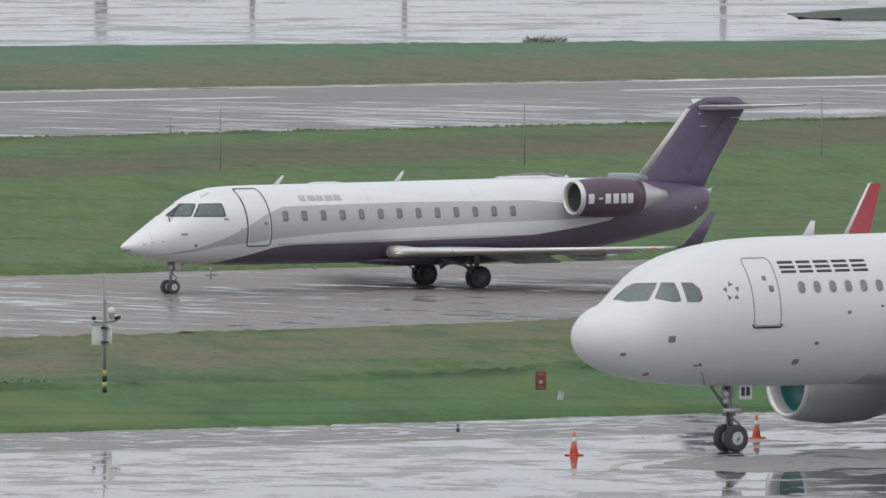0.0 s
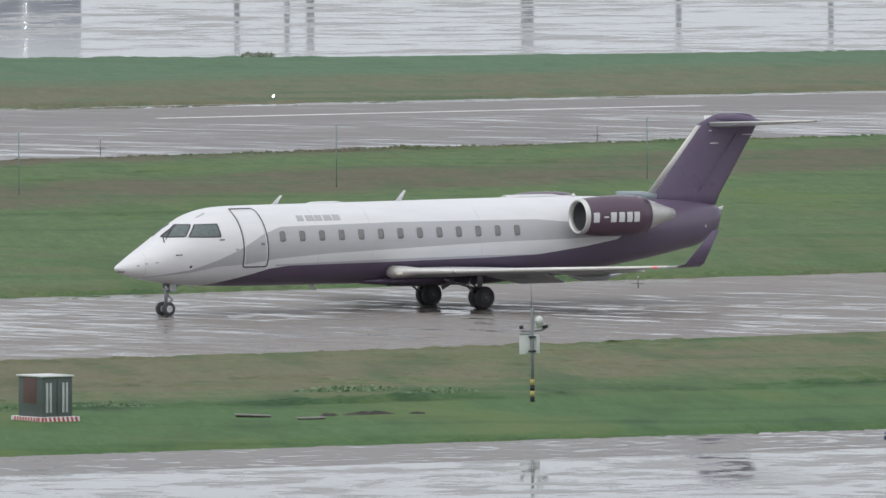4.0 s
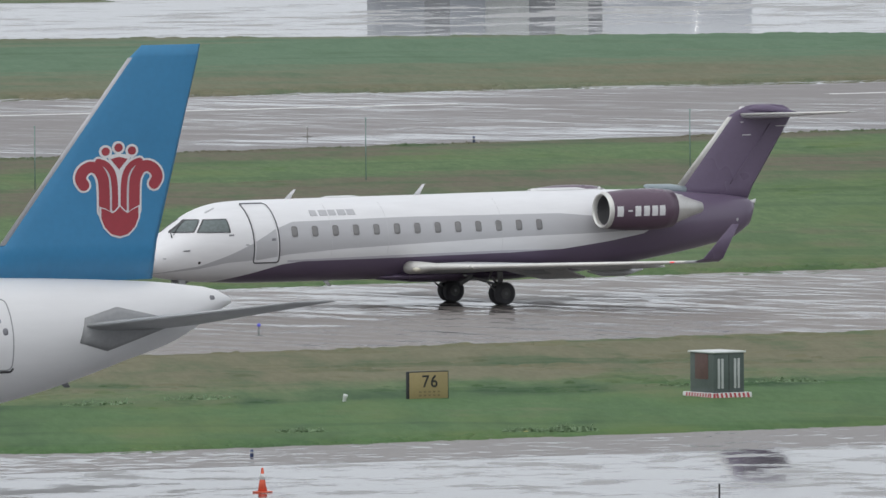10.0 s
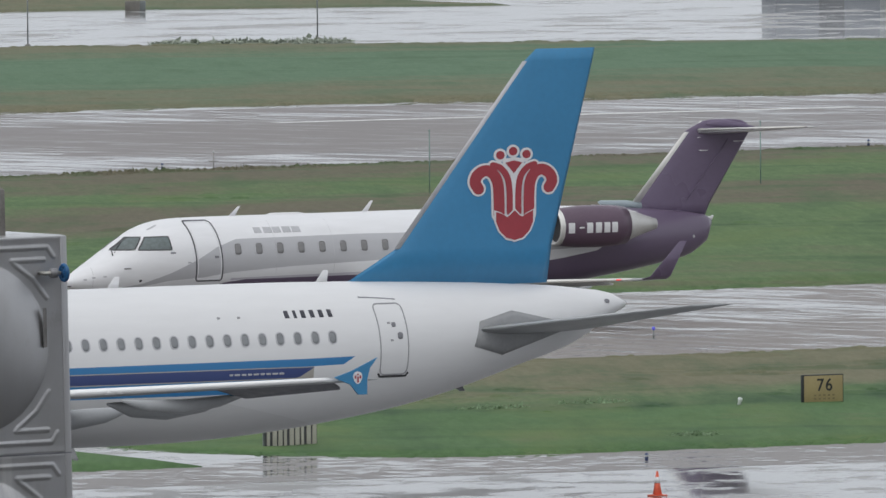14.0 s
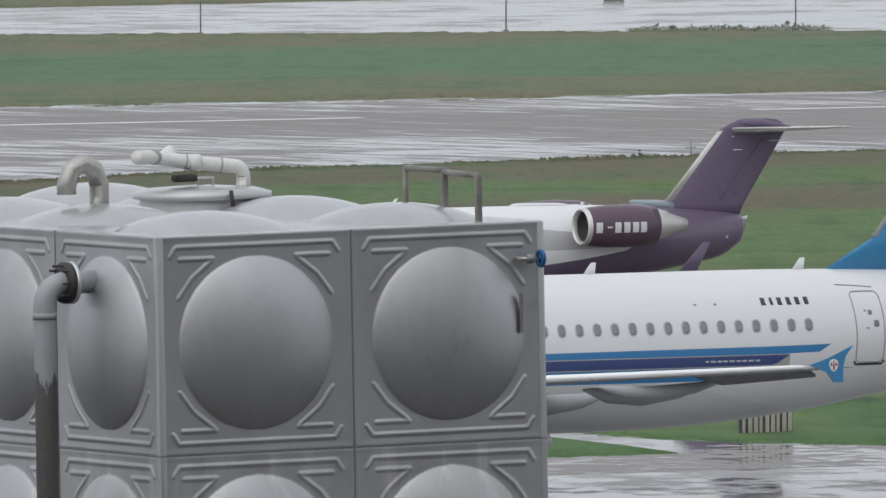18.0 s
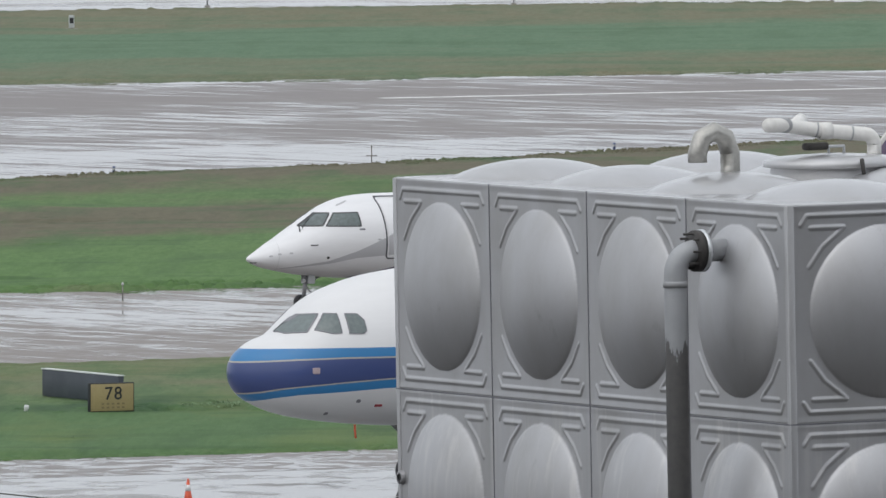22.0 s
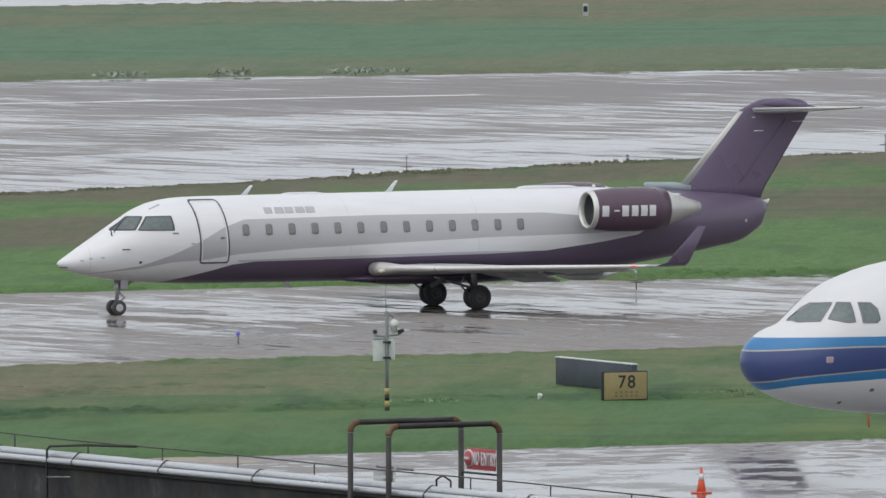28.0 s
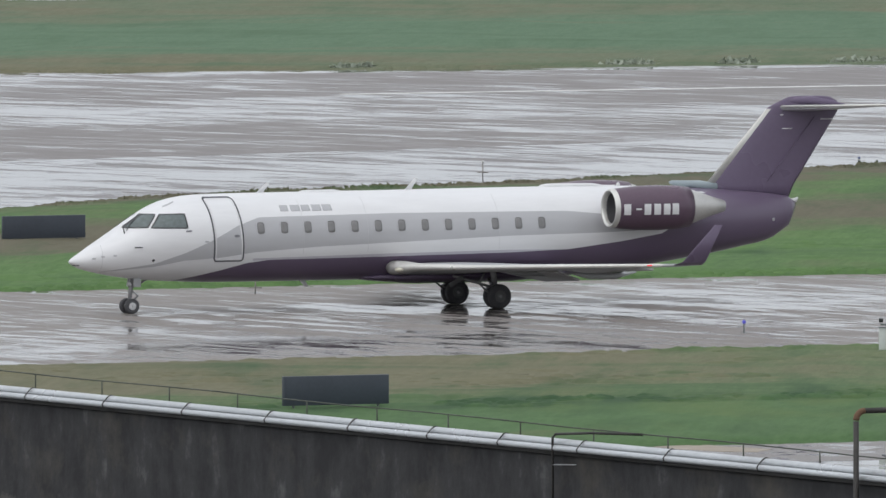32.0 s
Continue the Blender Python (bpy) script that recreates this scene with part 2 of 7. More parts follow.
def steel(name="stainless_sheet", wet=0.0, runs=0.05):
    """Pressed stainless sheet, dull from weather, with the pale runs that rain leaves; each sheet has its own stains."""
    m, n, l, b = nodes_of(name, 0.38, 0.9)
    info, shift = n.new("ShaderNodeObjectInfo"), n.new("ShaderNodeVectorMath")
    tc, far = n.new("ShaderNodeTexCoord"), n.new("ShaderNodeCombineXYZ")
    l.new(calc(n, l, "MULTIPLY", info.outputs["Random"], 40.0), far.inputs[0])
    l.new(tc.outputs["Object"], shift.inputs[0])
    l.new(far.outputs[0], shift.inputs[1])

    def at(scale):
        mp = n.new("ShaderNodeMapping")
        mp.inputs["Scale"].default_value = scale
        l.new(shift.outputs[0], mp.inputs["Vector"])
        return mp.outputs["Vector"]

    run = noise_at(n, l, at((3.2, 3.2, 1.6)), 1.0, 5, 0.6)
    cloud = noise_at(n, l, at((1, 1, 1)), 1.7, 4)
    fine = noise_at(n, l, at((1, 1, 1)), 60, 3)
    c = mixed(n, l, ramp(n, l, run, [(0.4, 0.0), (0.72, 1.0)]), (0.54, 0.54, 0.55), (0.455, 0.45, 0.445))
    c = mixed(n, l, ramp(n, l, cloud, [(0.4, 0.0), (0.7, 0.5)]), c, (0.56, 0.56, 0.575))
    spot = noise_at(n, l, at((5, 5, 3.2)), 1.0, 7, 0.72)
    c = mixed(n, l, ramp(n, l, spot, [(0.62, 0.0), (0.72, 0.35)]), c, (0.30, 0.295, 0.285))
    streak = ramp(n, l, noise_at(n, l, at((11, 11, 0.55)), 1.0, 5, 0.62), [(0.52, 0.0), (0.68, runs)])
    l.new(mixed(n, l, streak, c, (0.74, 0.73, 0.72)), b.inputs["Base Color"])
    dull = calc(n, l, "ADD", calc(n, l, "MULTIPLY", cloud, 0.6), calc(n, l, "MULTIPLY", fine, 0.4))
    l.new(mixed(n, l, streak, ramp(n, l, dull, [(0.3, 0.56), (0.7, 0.45)]), 0.75), b.inputs["Roughness"])
    bump(n, l, b, cloud, 0.05, 0.02)
    b.inputs["Coat Weight"].default_value, b.inputs["Coat Roughness"].default_value = wet, 0.12
    return m


WET = wet_pavement("wet_concrete", (0.28, 0.275, 0.27), (0.20, 0.20, 0.20), 0.045, 0.03, 0.32, 0.4, patches=0.35)
FAR_WET = wet_pavement("far_wet_concrete", (0.30, 0.295, 0.29), (0.22, 0.22, 0.22), 0.055, 0.075, 0.16, 0.3, patches=0.3)
ASPHALT = wet_pavement("wet_asphalt", (0.194, 0.173, 0.159), (0.142, 0.126, 0.117), -0.018, 0.05, 0.62, 0.6, combed=0.72, comb=(0.62, 0.10, -10.0), patches=0.3)
RUNWAY = wet_pavement("wet_runway", (0.186, 0.169, 0.163), (0.140, 0.128, 0.125), -0.004, 0.06, 0.34, 0.35, 0.04, 0.78, (0.55, 0.095, -17.0))
RUNWAY_EDGE = wet_pavement("wet_runway_edge", (0.180, 0.168, 0.166), (0.135, 0.127, 0.127), 0.050, 0.04, 0.34, 0.7, 0.075, 0.85, (0.50, 0.085, -15.0), 0.3)
DAMP = wet_pavement("damp_shoulder", (0.21, 0.196, 0.188), (0.15, 0.14, 0.137), -0.045, 0.06, 0.9, 0.9)
GRASS, BLADES, STEEL, WET_STEEL = grass_sheet(), grass_blades(), steel(), steel("rain_wet_steel_top", 0.9)
RUN_STEEL = steel("rain_streaked_steel", 0.0, 0.6)
WHITE = paint("white_gloss_paint", (0.75, 0.75, 0.76), 0.35, 0, 0.10, 1.5)
GREY_PAINT = paint("grey_wing_paint", (0.42, 0.43, 0.44), 0.4, 0, 0.15, 1.2)
# Purple raised a little: some of the haze over it is in the colour.
PURPLE = paint("hazed_purple_paint", (0.150, 0.114, 0.182), 0.3, 0, 0.15, 1.2)
MAROON = paint("maroon_purple_paint", (0.118, 0.074, 0.108), 0.3, 0, 0.15, 1.5)
BARE = paint("bare_aluminium", (0.72, 0.71, 0.68), 0.34, 0.45, 0.12, 2)
HOT = paint("burnt_exhaust_metal", (0.66, 0.65, 0.63), 0.36, 0.5, 0.22, 3)
SEAM = paint("dark_door_seam", (0.08, 0.08, 0.09), 0.5, 0, 0.2, 8)
RUBBER = paint("tyre_rubber", (0.080, 0.080, 0.086), 0.7, 0, 0.3, 8)
HUB = paint("wheel_hub_paint", (0.66, 0.66, 0.67), 0.4, 0.1, 0.3, 12)
DARK_HUB = paint("dark_wheel_hub", (0.14, 0.14, 0.145), 0.5, 0.2, 0.3, 12)
STRUT = paint("gear_strut_metal", (0.30, 0.30, 0.31), 0.4, 0.3, 0.35, 12)
DARK = paint("dark_recess", (0.050, 0.050, 0.054), 0.6, 0, 0.3, 4)
LINE = paint("panel_line_grey", (0.22, 0.22, 0.24), 0.5, 0, 0.2, 8)
BLUE = paint("bright_blue_paint", (0.042, 0.225, 0.43), 0.35, 0, 0.12, 1)
RED = paint("red_paint", (0.36, 0.045, 0.06), 0.4, 0, 0.15, 2)
ORANGE = paint("orange_cone_plastic", (0.82, 0.15, 0.08), 0.5, 0, 0.2, 6)
REFLECT = paint("white_reflective_band", (0.75, 0.75, 0.75), 0.4, 0, 0.15, 10)


# ---- building blocks ----
def part(name, bm, material, parent, label=""):
    me = bpy.data.meshes.new(name)
    bm.normal_update()
    bm.to_mesh(me)
    bm.free()
    me.materials.append(material)
    ob = new(name, me)
    ob.parent = parent
    if label:
        tagged(ob, label)
    return ob


def thing(name, at, label, category, group="", kind=""):
    ob = new(name)
    ob.matrix_world = at
    ob.empty_display_size = 0.2
    return tagged(ob, label, category, group, kind)


def smooth(bm, angle=35):
    for f in bm.faces:
        f.smooth = True
    lim = radians(angle)
    for e in bm.edges:
        if len(e.link_faces) == 2 and e.calc_face_angle(0) > lim:
            e.smooth = False
    return bm


def add_box(bm, lo, hi, bevel=0.0, m=None):
    vs = [bm.verts.new((x, y, z)) for x in (lo[0], hi[0]) for y in (lo[1], hi[1]) for z in (lo[2], hi[2])]
    fs = [bm.faces.new([vs[i] for i in q]) for q in ((0, 1, 3, 2), (4, 6, 7, 5), (0, 4, 5, 1), (2, 3, 7, 6), (0, 2, 6, 4), (1, 5, 7, 3))]
    if bevel:
        es = list({e for f in fs for e in f.edges})
        r = bmesh.ops.bevel(bm, geom=es, offset=bevel, segments=2, affect="EDGES", profile=0.5)
        vs = list({v for f in r["faces"] for v in f.verts})
    if m is not None:
        bmesh.ops.transform(bm, matrix=m, verts=vs)
    return bm


def box(lo, hi, bevel=0.0):
    return add_box(bmesh.new(), lo, hi, bevel)


def add_rings(bm, rings, closed=True, caps=True):
    """Joins rings of points into a skin."""
    vr = [[bm.verts.new(p) for p in r] for r in rings]
    for a, b in zip(vr, vr[1:]):
        k = len(a)
        for i in range(k if closed else k - 1):
            j = (i + 1) % k
            bm.faces.new((a[i], a[j], b[j], b[i]))
    if caps:
        bm.faces.new(vr[0][::-1])
        bm.faces.new(vr[-1])
    return bm


def add_tube(bm, path, r, k=10, caps=True):
    """A round tube along a path of points; r is one radius or one for each point."""
    path = [Vector(p) for p in path]
    rad = [r] * len(path) if isinstance(r, (int, float)) else r
    rings, up = [], None
    for i, p in enumerate(path):
        d = (path[min(i + 1, len(path) - 1)] - path[max(i - 1, 0)]).normalized()
        side = d.cross(Vector((0, 0, 1)) if up is None else up)
        if side.length < 1e-3:
            side = d.cross(Vector((1, 0, 0)))
        side.normalize()
        up = side.cross(d).normalized()
        rings.append([p + (side * math.cos(2 * math.pi * j / k) + up * math.sin(2 * math.pi * j / k)) * rad[i] for j in range(k)])
    return add_rings(bm, rings, True, caps)


def tube(path, r, k=10):
    return smooth(add_tube(bmesh.new(), path, r, k))


def arc(c, a, b, t0, t1, k=6):
    """Points on a circular bend: c + a cos t + b sin t."""
    c, a, b = Vector(c), Vector(a), Vector(b)
    return [c + a * math.cos(t0 + (t1 - t0) * i / k) + b * math.sin(t0 + (t1 - t0) * i / k) for i in range(k + 1)]


def lathe(profile, axis="x", k=32, centre=(0, 0, 0), caps=False):
    """Turns (along, radius) pairs about an axis."""
    bm = bmesh.new()
    c = Vector(centre)
    rings = []
    for s, r in profile:
        ring = []
        for j in range(k):
            a, q = 2 * math.pi * j / k, max(r, 1e-4)
            p = {"x": (s, q * math.cos(a), q * math.sin(a)), "y": (q * math.cos(a), s, q * math.sin(a)), "z": (q * math.cos(a), q * math.sin(a), s)}[axis]
            ring.append(c + Vector(p))
        rings.append(ring)
    return smooth(add_rings(bm, rings, True, caps))


def foil(sections, k=9):
    """A wing-like body through sections: leading edge point, chord, thickness, direction of thickness."""
    bm = bmesh.new()
    rings = []
    for le, chord, thick, way in sections:
        le, way = Vector(le), Vector(way).normalized()
        ring = []
        for sgn in (1, -1):
            for i in range(k + 1):
                s = (1 - math.cos(math.pi * i / k)) / 2
                s = s if sgn > 0 else 1 - s
                h = 2.6 * (0.2969 * math.sqrt(s) - 0.126 * s - 0.3516 * s * s + 0.2843 * s ** 3 - 0.1015 * s ** 4)
                if (sgn < 0 and i in (0, k)):
                    continue
                ring.append(le + Vector((chord * s, 0, 0)) + way * (sgn * h * thick * 1.9 + (0.012 if s > 0.99 else 0) * sgn))
        rings.append(ring)
    return smooth(add_rings(bm, rings), 50)


class Body:
    """A fuselage: stations of x, top, bottom and half width, rounded at the nose."""

    def __init__(self, stations):
        self.st = np.array(stations, float)
        self.s = np.sqrt(self.st[:, 0] - self.st[0, 0])
        v, s = self.st[:, 1:], self.s
        d = np.gradient(v, s, axis=0)
        seg = np.diff(v, axis=0) / np.diff(s)[:, None]
        for i in range(1, len(s) - 1):
            flat = seg[i - 1] * seg[i] <= 0
            lim = 2.5 * np.minimum(abs(seg[i - 1]), abs(seg[i]))
            d[i] = np.where(flat, 0, np.clip(d[i], -lim, lim))
        d[0], d[-1] = seg[0], seg[-1]
        self.d = d

    def at(self, x):
        s = math.sqrt(min(max(x - self.st[0, 0], 0), self.st[-1, 0] - self.st[0, 0]))
        i = min(max(int(np.searchsorted(self.s, s)) - 1, 0), len(self.s) - 2)
        h = self.s[i + 1] - self.s[i]
        t = (s - self.s[i]) / h
        a, b, da, db = self.st[i, 1:], self.st[i + 1, 1:], self.d[i] * h, self.d[i + 1] * h
        return a * (2 * t ** 3 - 3 * t * t + 1) + da * (t ** 3 - 2 * t * t + t) + b * (3 * t * t - 2 * t ** 3) + db * (t ** 3 - t * t)

    def skin(self, x, z, out=0.0, side=-1):
        """The point on the skin at length x and height z, lifted by out."""
        top, bot, w = self.at(x)
        zm, hz = (top + bot) / 2, max((top - bot) / 2, 1e-3)
        q = min(max((z - zm) / hz, -0.999), 0.999)
        y = w * math.sqrt(1 - q * q)
        nv = Vector((0, y / max(w, 1e-3) ** 2, (z - zm) / hz ** 2)).normalized()
        return Vector((x, side * (y + out * nv.y), z + out * nv.z))

    def mesh(self, n=90, k=40):
        x0, x1 = self.st[0, 0], self.st[-1, 0]
        xs = sorted(set([x0 + (x1 - x0) * (i / n) for i in range(n + 1)] + [x0 + 2.5 * (i / 18) ** 2 for i in range(1, 19)]))
        rings = []
        for x in xs:
            top, bot, w = self.at(x)
            zm, hz = (top + bot) / 2, max((top - bot) / 2, 2e-3)
            rings.append([Vector((x, max(w, 2e-3) * math.sin(2 * math.pi * j / k), zm + hz * math.cos(2 * math.pi * j / k))) for j in range(k)])
        return smooth(add_rings(bmesh.new(), rings), 60)

    def patch(self, outline, out=0.006, side=-1, rings=4, bm=None):
        """A thin plate that hugs the skin inside an outline of (x, z)."""
        bm = bm or bmesh.new()
        cx, cz = sum(p[0] for p in outline) / len(outline), sum(p[1] for p in outline) / len(outline)
        prev = None
        for r in range(rings, 0, -1):
            f = r / rings
            ring = [bm.verts.new(self.skin(cx + (x - cx) * f, cz + (z - cz) * f, out, side)) for x, z in outline]
            if prev is None:
                rim = [bm.verts.new(self.skin(x, z, -0.02, side)) for x, z in outline]
                for i in range(len(ring)):
                    j = (i + 1) % len(ring)
                    bm.faces.new((rim[i], rim[j], ring[j], ring[i]))
            else:
                for i in range(len(ring)):
                    j = (i + 1) % len(ring)
                    bm.faces.new((prev[i], prev[j], ring[j], ring[i]))
            prev = ring
        c = bm.verts.new(self.skin(cx, cz, out, side))
        for i in range(len(prev)):
            bm.faces.new((prev[i], prev[(i + 1) % len(prev)], c))
        bmesh.ops.recalc_face_normals(bm, faces=bm.faces[:])
        for f in bm.faces:
            f.smooth = True
        return bm

    def band(self, path, width, out=0.005, side=-1, closed=True, bm=None):
        """A narrow stripe on the skin along a path of (x, z)."""
        bm = bm or bmesh.new()
        k = len(path)
        pts = [Vector((x, 0, z)) for x, z in path]
        rows = []
        for i, p in enumerate(pts):
            a, b = (pts[i - 1], pts[(i + 1) % k]) if closed else (pts[max(i - 1, 0)], pts[min(i + 1, k - 1)])
            d = (b - a).normalized()
            nrm = Vector((-d.z, 0, d.x)) * width / 2
            rows.append([bm.verts.new(self.skin(q.x, q.z, o, side)) for q, o in ((p + nrm, -0.01), (p + nrm, out), (p - nrm, out), (p - nrm, -0.01))])
        for i in range(k if closed else k - 1):
            a, b = rows[i], rows[(i + 1) % k]
            for j in range(3):
                bm.faces.new((a[j], a[j + 1], b[j + 1], b[j]))
        bmesh.ops.recalc_face_normals(bm, faces=bm.faces[:])
        return bm


def rounded(x0, x1, z0, z1, r, k=4, lean=0.0):
    """A rounded rectangle of (x, z); lean shifts its top along x."""
    pts = []
    for cx, cz, a0 in ((x1 - r, z1 - r, 0), (x0 + r, z1 - r, 90), (x0 + r, z0 + r, 180), (x1 - r, z0 + r, 270)):
        for i in range(k + 1):
            a = radians(a0 + 90 * i / k)
            pts.append((cx + r * math.cos(a), cz + r * math.sin(a)))
    return [(x + lean * (z - z0) / (z1 - z0), z) for x, z in pts]


def densify(path, step=0.12, closed=True):
    out = []
    k = len(path)
    for i in range(k if closed else k - 1):
        (x0, z0), (x1, z1) = path[i], path[(i + 1) % k]
        n = max(1, int(math.hypot(x1 - x0, z1 - z0) / step))
        out += [(x0 + (x1 - x0) * j / n, z0 + (z1 - z0) * j / n) for j in range(n)]
    if not closed:
        out.append(path[-1])
    return out


def wheel(parent, at, r, w, hub=0.5, rim=None):
    """A wheel that turns about the y axis through its own centre."""
    ob = new("wheel")
    ob.parent = parent
    ob.matrix_basis = Matrix.Translation(at)
    part("tyre", lathe([(-w * 0.42, r * hub), (-w * 0.5, r * 0.72), (-w * 0.44, r * 0.92), (-w * 0.25, r * 0.995), (0, r), (w * 0.25, r * 0.995), (w * 0.44, r * 0.92), (w * 0.5, r * 0.72), (w * 0.42, r * hub)], "y", 28), RUBBER, ob)
    part("rim", lathe([(-w * 0.40, 0.02), (-w * 0.46, r * 0.14), (-w * 0.34, r * 0.2), (-w * 0.30, r * 0.38), (-w * 0.42, r * hub), (w * 0.42, r * hub), (w * 0.30, r * 0.38), (w * 0.34, r * 0.2), (w * 0.46, r * 0.14), (w * 0.40, 0.02)], "y", 24), rim or HUB, ob)
    return ob


def plate(outline, y, thick):
    """A flat plate in the plane of x and z at depth y."""
    bm = bmesh.new()
    a = [bm.verts.new((x, y - thick / 2, z)) for x, z in outline]
    b = [bm.verts.new((x, y + thick / 2, z)) for x, z in outline]
    bm.faces.new(a)
    bm.faces.new(b[::-1])
    for i in range(len(a)):
        j = (i + 1) % len(a)
        bm.faces.new((a[j], a[i], b[i], b[j]))
    bmesh.ops.recalc_face_normals(bm, faces=bm.faces[:])
    return bm


def words(text, size, material, parent, m, name="lettering", stretch=1.0, bold=0.0):
    """Raised lettering in the built-in font, as a mesh."""
    cu = bpy.data.curves.new(name, "FONT")
    cu.body, cu.size, cu.extrude, cu.align_x, cu.align_y, cu.offset = text, size, 0.004, "CENTER", "CENTER", bold
    cu.space_character = 1.15
    ob = bpy.data.objects.new(name, cu)
    me = bpy.data.meshes.new_from_object(ob)
    bpy.data.objects.remove(ob)
    me.materials.append(material)
    made = new(name, me)
    made.parent = parent
    made.matrix_basis = m @ Matrix.Diagonal((stretch, 1, 1, 1))
    return made


def leaf(corners, thick):
    """A four-cornered plate of even thickness through any four points."""
    bm = bmesh.new()
    c = [Vector(p) for p in corners]
    nrm = (c[1] - c[0]).cross(c[3] - c[0]).normalized() * thick / 2
    a, b = [bm.verts.new(p + nrm) for p in c], [bm.verts.new(p - nrm) for p in c]
    bm.faces.new(a)
    bm.faces.new(b[::-1])
    for i in range(4):
        j = (i + 1) % 4
        bm.faces.new((a[j], a[i], b[i], b[j]))
    bmesh.ops.recalc_face_normals(bm, faces=bm.faces[:])
    return bm


# ---- ground ----
def ground_sheet():
    bm = bmesh.new()
    xs, ys = [-4000, -300, 100, 300, 500, 700, 1200, 4500], [-1500, 0, 300, 430, 540, 660, 850, 1500, 4500]
    vs = [[bm.verts.new((x, y, 0)) for x in xs] for y in ys]
    for a, b in zip(vs, vs[1:]):
        for i in range(len(xs) - 1):
            bm.faces.new((a[i], a[i + 1], b[i + 1], b[i]))
    ob = part("ground", bm, WET, None)
    return tagged(ob, "rain-wet grey concrete apron and taxiway mirroring the sky", "ground", kind="structure")


def along(pts):
    xs, ys = zip(*pts)
    return lambda x: float(np.interp(x, xs, ys))


def wob(x, y, s=0.35, a=0.5):
    return a * noise.noise((x * s, y * s, 3.1)) + 0.5 * a * noise.noise((x * s * 4.1, y * s, 7.7))


def meadow(name, low, high, x0, x1, label, step=1.5, rise=0.10, swell=0.14, skin=None):
    """A grass verge between two border lines, with ragged edges and an uneven top."""
    bm = bmesh.new()
    rows = []
    nx = int((x1 - x0) / step)
    for i in range(nx + 1):
        x = x0 + (x1 - x0) * i / nx
        a, b = low(x) + wob(x, low(x)), high(x) + wob(x, high(x))
        col = [bm.verts.new((x, a, -0.05)), bm.verts.new((x, a + 0.05, 0.03))]
        ny = 16
        for j in range(1, ny):
            y = a + (b - a) * j / ny
            low_lie = 1 - 0.85 * max(0.0, 1 - (max(abs(x - 202.8) - 2.5, 0) / 4) ** 2) * (464 < y < 474)
            col.append(bm.verts.new((x, y, max(0.025, low_lie * rise + low_lie * swell * noise.noise((x * 0.12, y * 0.2, 0.5)) * min(1, j / 3, (ny - j) / 3) + 0.05 * noise.noise((x * 0.6, y * 0.6, 1.5))))))
        col += [bm.verts.new((x, b - 0.05, 0.03)), bm.verts.new((x, b, -0.05))]
        rows.append(col)
    for a, b in zip(rows, rows[1:]):
        for j in range(len(a) - 1):
            bm.faces.new((a[j], b[j], b[j + 1], a[j + 1]))
    smooth(bm, 80)
    return tagged(part(name, bm, skin or GRASS, None), label, "grass", kind="structure")


ground_sheet()


def slab(name, material, low, high, x0, x1, z, label, category):
    """A strip of pavement that lies a little above the sheet below."""
    bm = bmesh.new()
    n = 60
    rows = [[bm.verts.new((x, y(x), h)) for y, h in ((low, -0.02), (low, z), (high, z), (high, -0.02))] for x in [x0 + (x1 - x0) * i / n for i in range(n + 1)]]
    for a, b in zip(rows, rows[1:]):
        for j in range(3):
            bm.faces.new((a[j], b[j], b[j + 1], a[j + 1]))
    return tagged(part(name, bm, material, None), label, category, kind="structure")


MID_FAR = along([(-300, 480), (100, 515), (150, 541), (200, 565), (246, 599), (254, 606), (270, 612), (286, 620), (303, 629), (316, 633), (345, 647), (389, 654), (431, 658), (477, 660), (1000, 662)])
FAR_NEAR = along([(-300, 760), (200, 738), (299, 728), (320, 724), (365, 721), (420, 717.5), (460, 713), (514, 711), (1000, 706)])
FAR_FAR = along([(-300, 826), (342, 821), (378, 820), (420, 814), (445, 803), (463, 794), (500, 772), (547, 757), (700, 740), (1000, 725)])
NEAR_LOW = along([(-300, 449.5), (252.2, 449.3), (252.9, 457.5), (253.6, 463.0), (255.4, 463.0), (256.0, 456.0), (258.3, 451.0), (260, 449.3), (290, 448.2), (310, 447.2), (700, 447.2)])
VERGE_TOP = along([(-300, 496.3), (235, 496.3), (250, 498.2), (304, 498.7), (335, 498.8), (341, 500.0), (350, 500.8), (700, 501.0)])
meadow("grass_verge_near", NEAR_LOW, VERGE_TOP, -60, 560, "green and straw-coloured grass verge beside the taxiway", 0.6, 0.09, 0.10)
meadow("grass_verge_distant", along([(300, 866), (448, 858), (477, 862), (496, 852.5), (505, 851)]), lambda x: 884.0, 300, 497, "thin strip of distant grass beyond the far apron")
meadow("grass_island", along([(567, 790), (572, 781), (600, 762), (680, 750)]), along([(567, 792), (572, 800), (582, 807), (680, 812)]), 567.5, 680, "dark grass island in the far wet apron", skin=paint("dark_wet_grass", (0.10, 0.125, 0.10), 0.9, 0, 0.45, 0.3, 0.4))
meadow("grass_verge_middle", lambda x: 540.0, MID_FAR, 110, 800, "green grass verge between taxiway and far runway")
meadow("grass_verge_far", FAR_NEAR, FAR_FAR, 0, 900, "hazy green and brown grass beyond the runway")


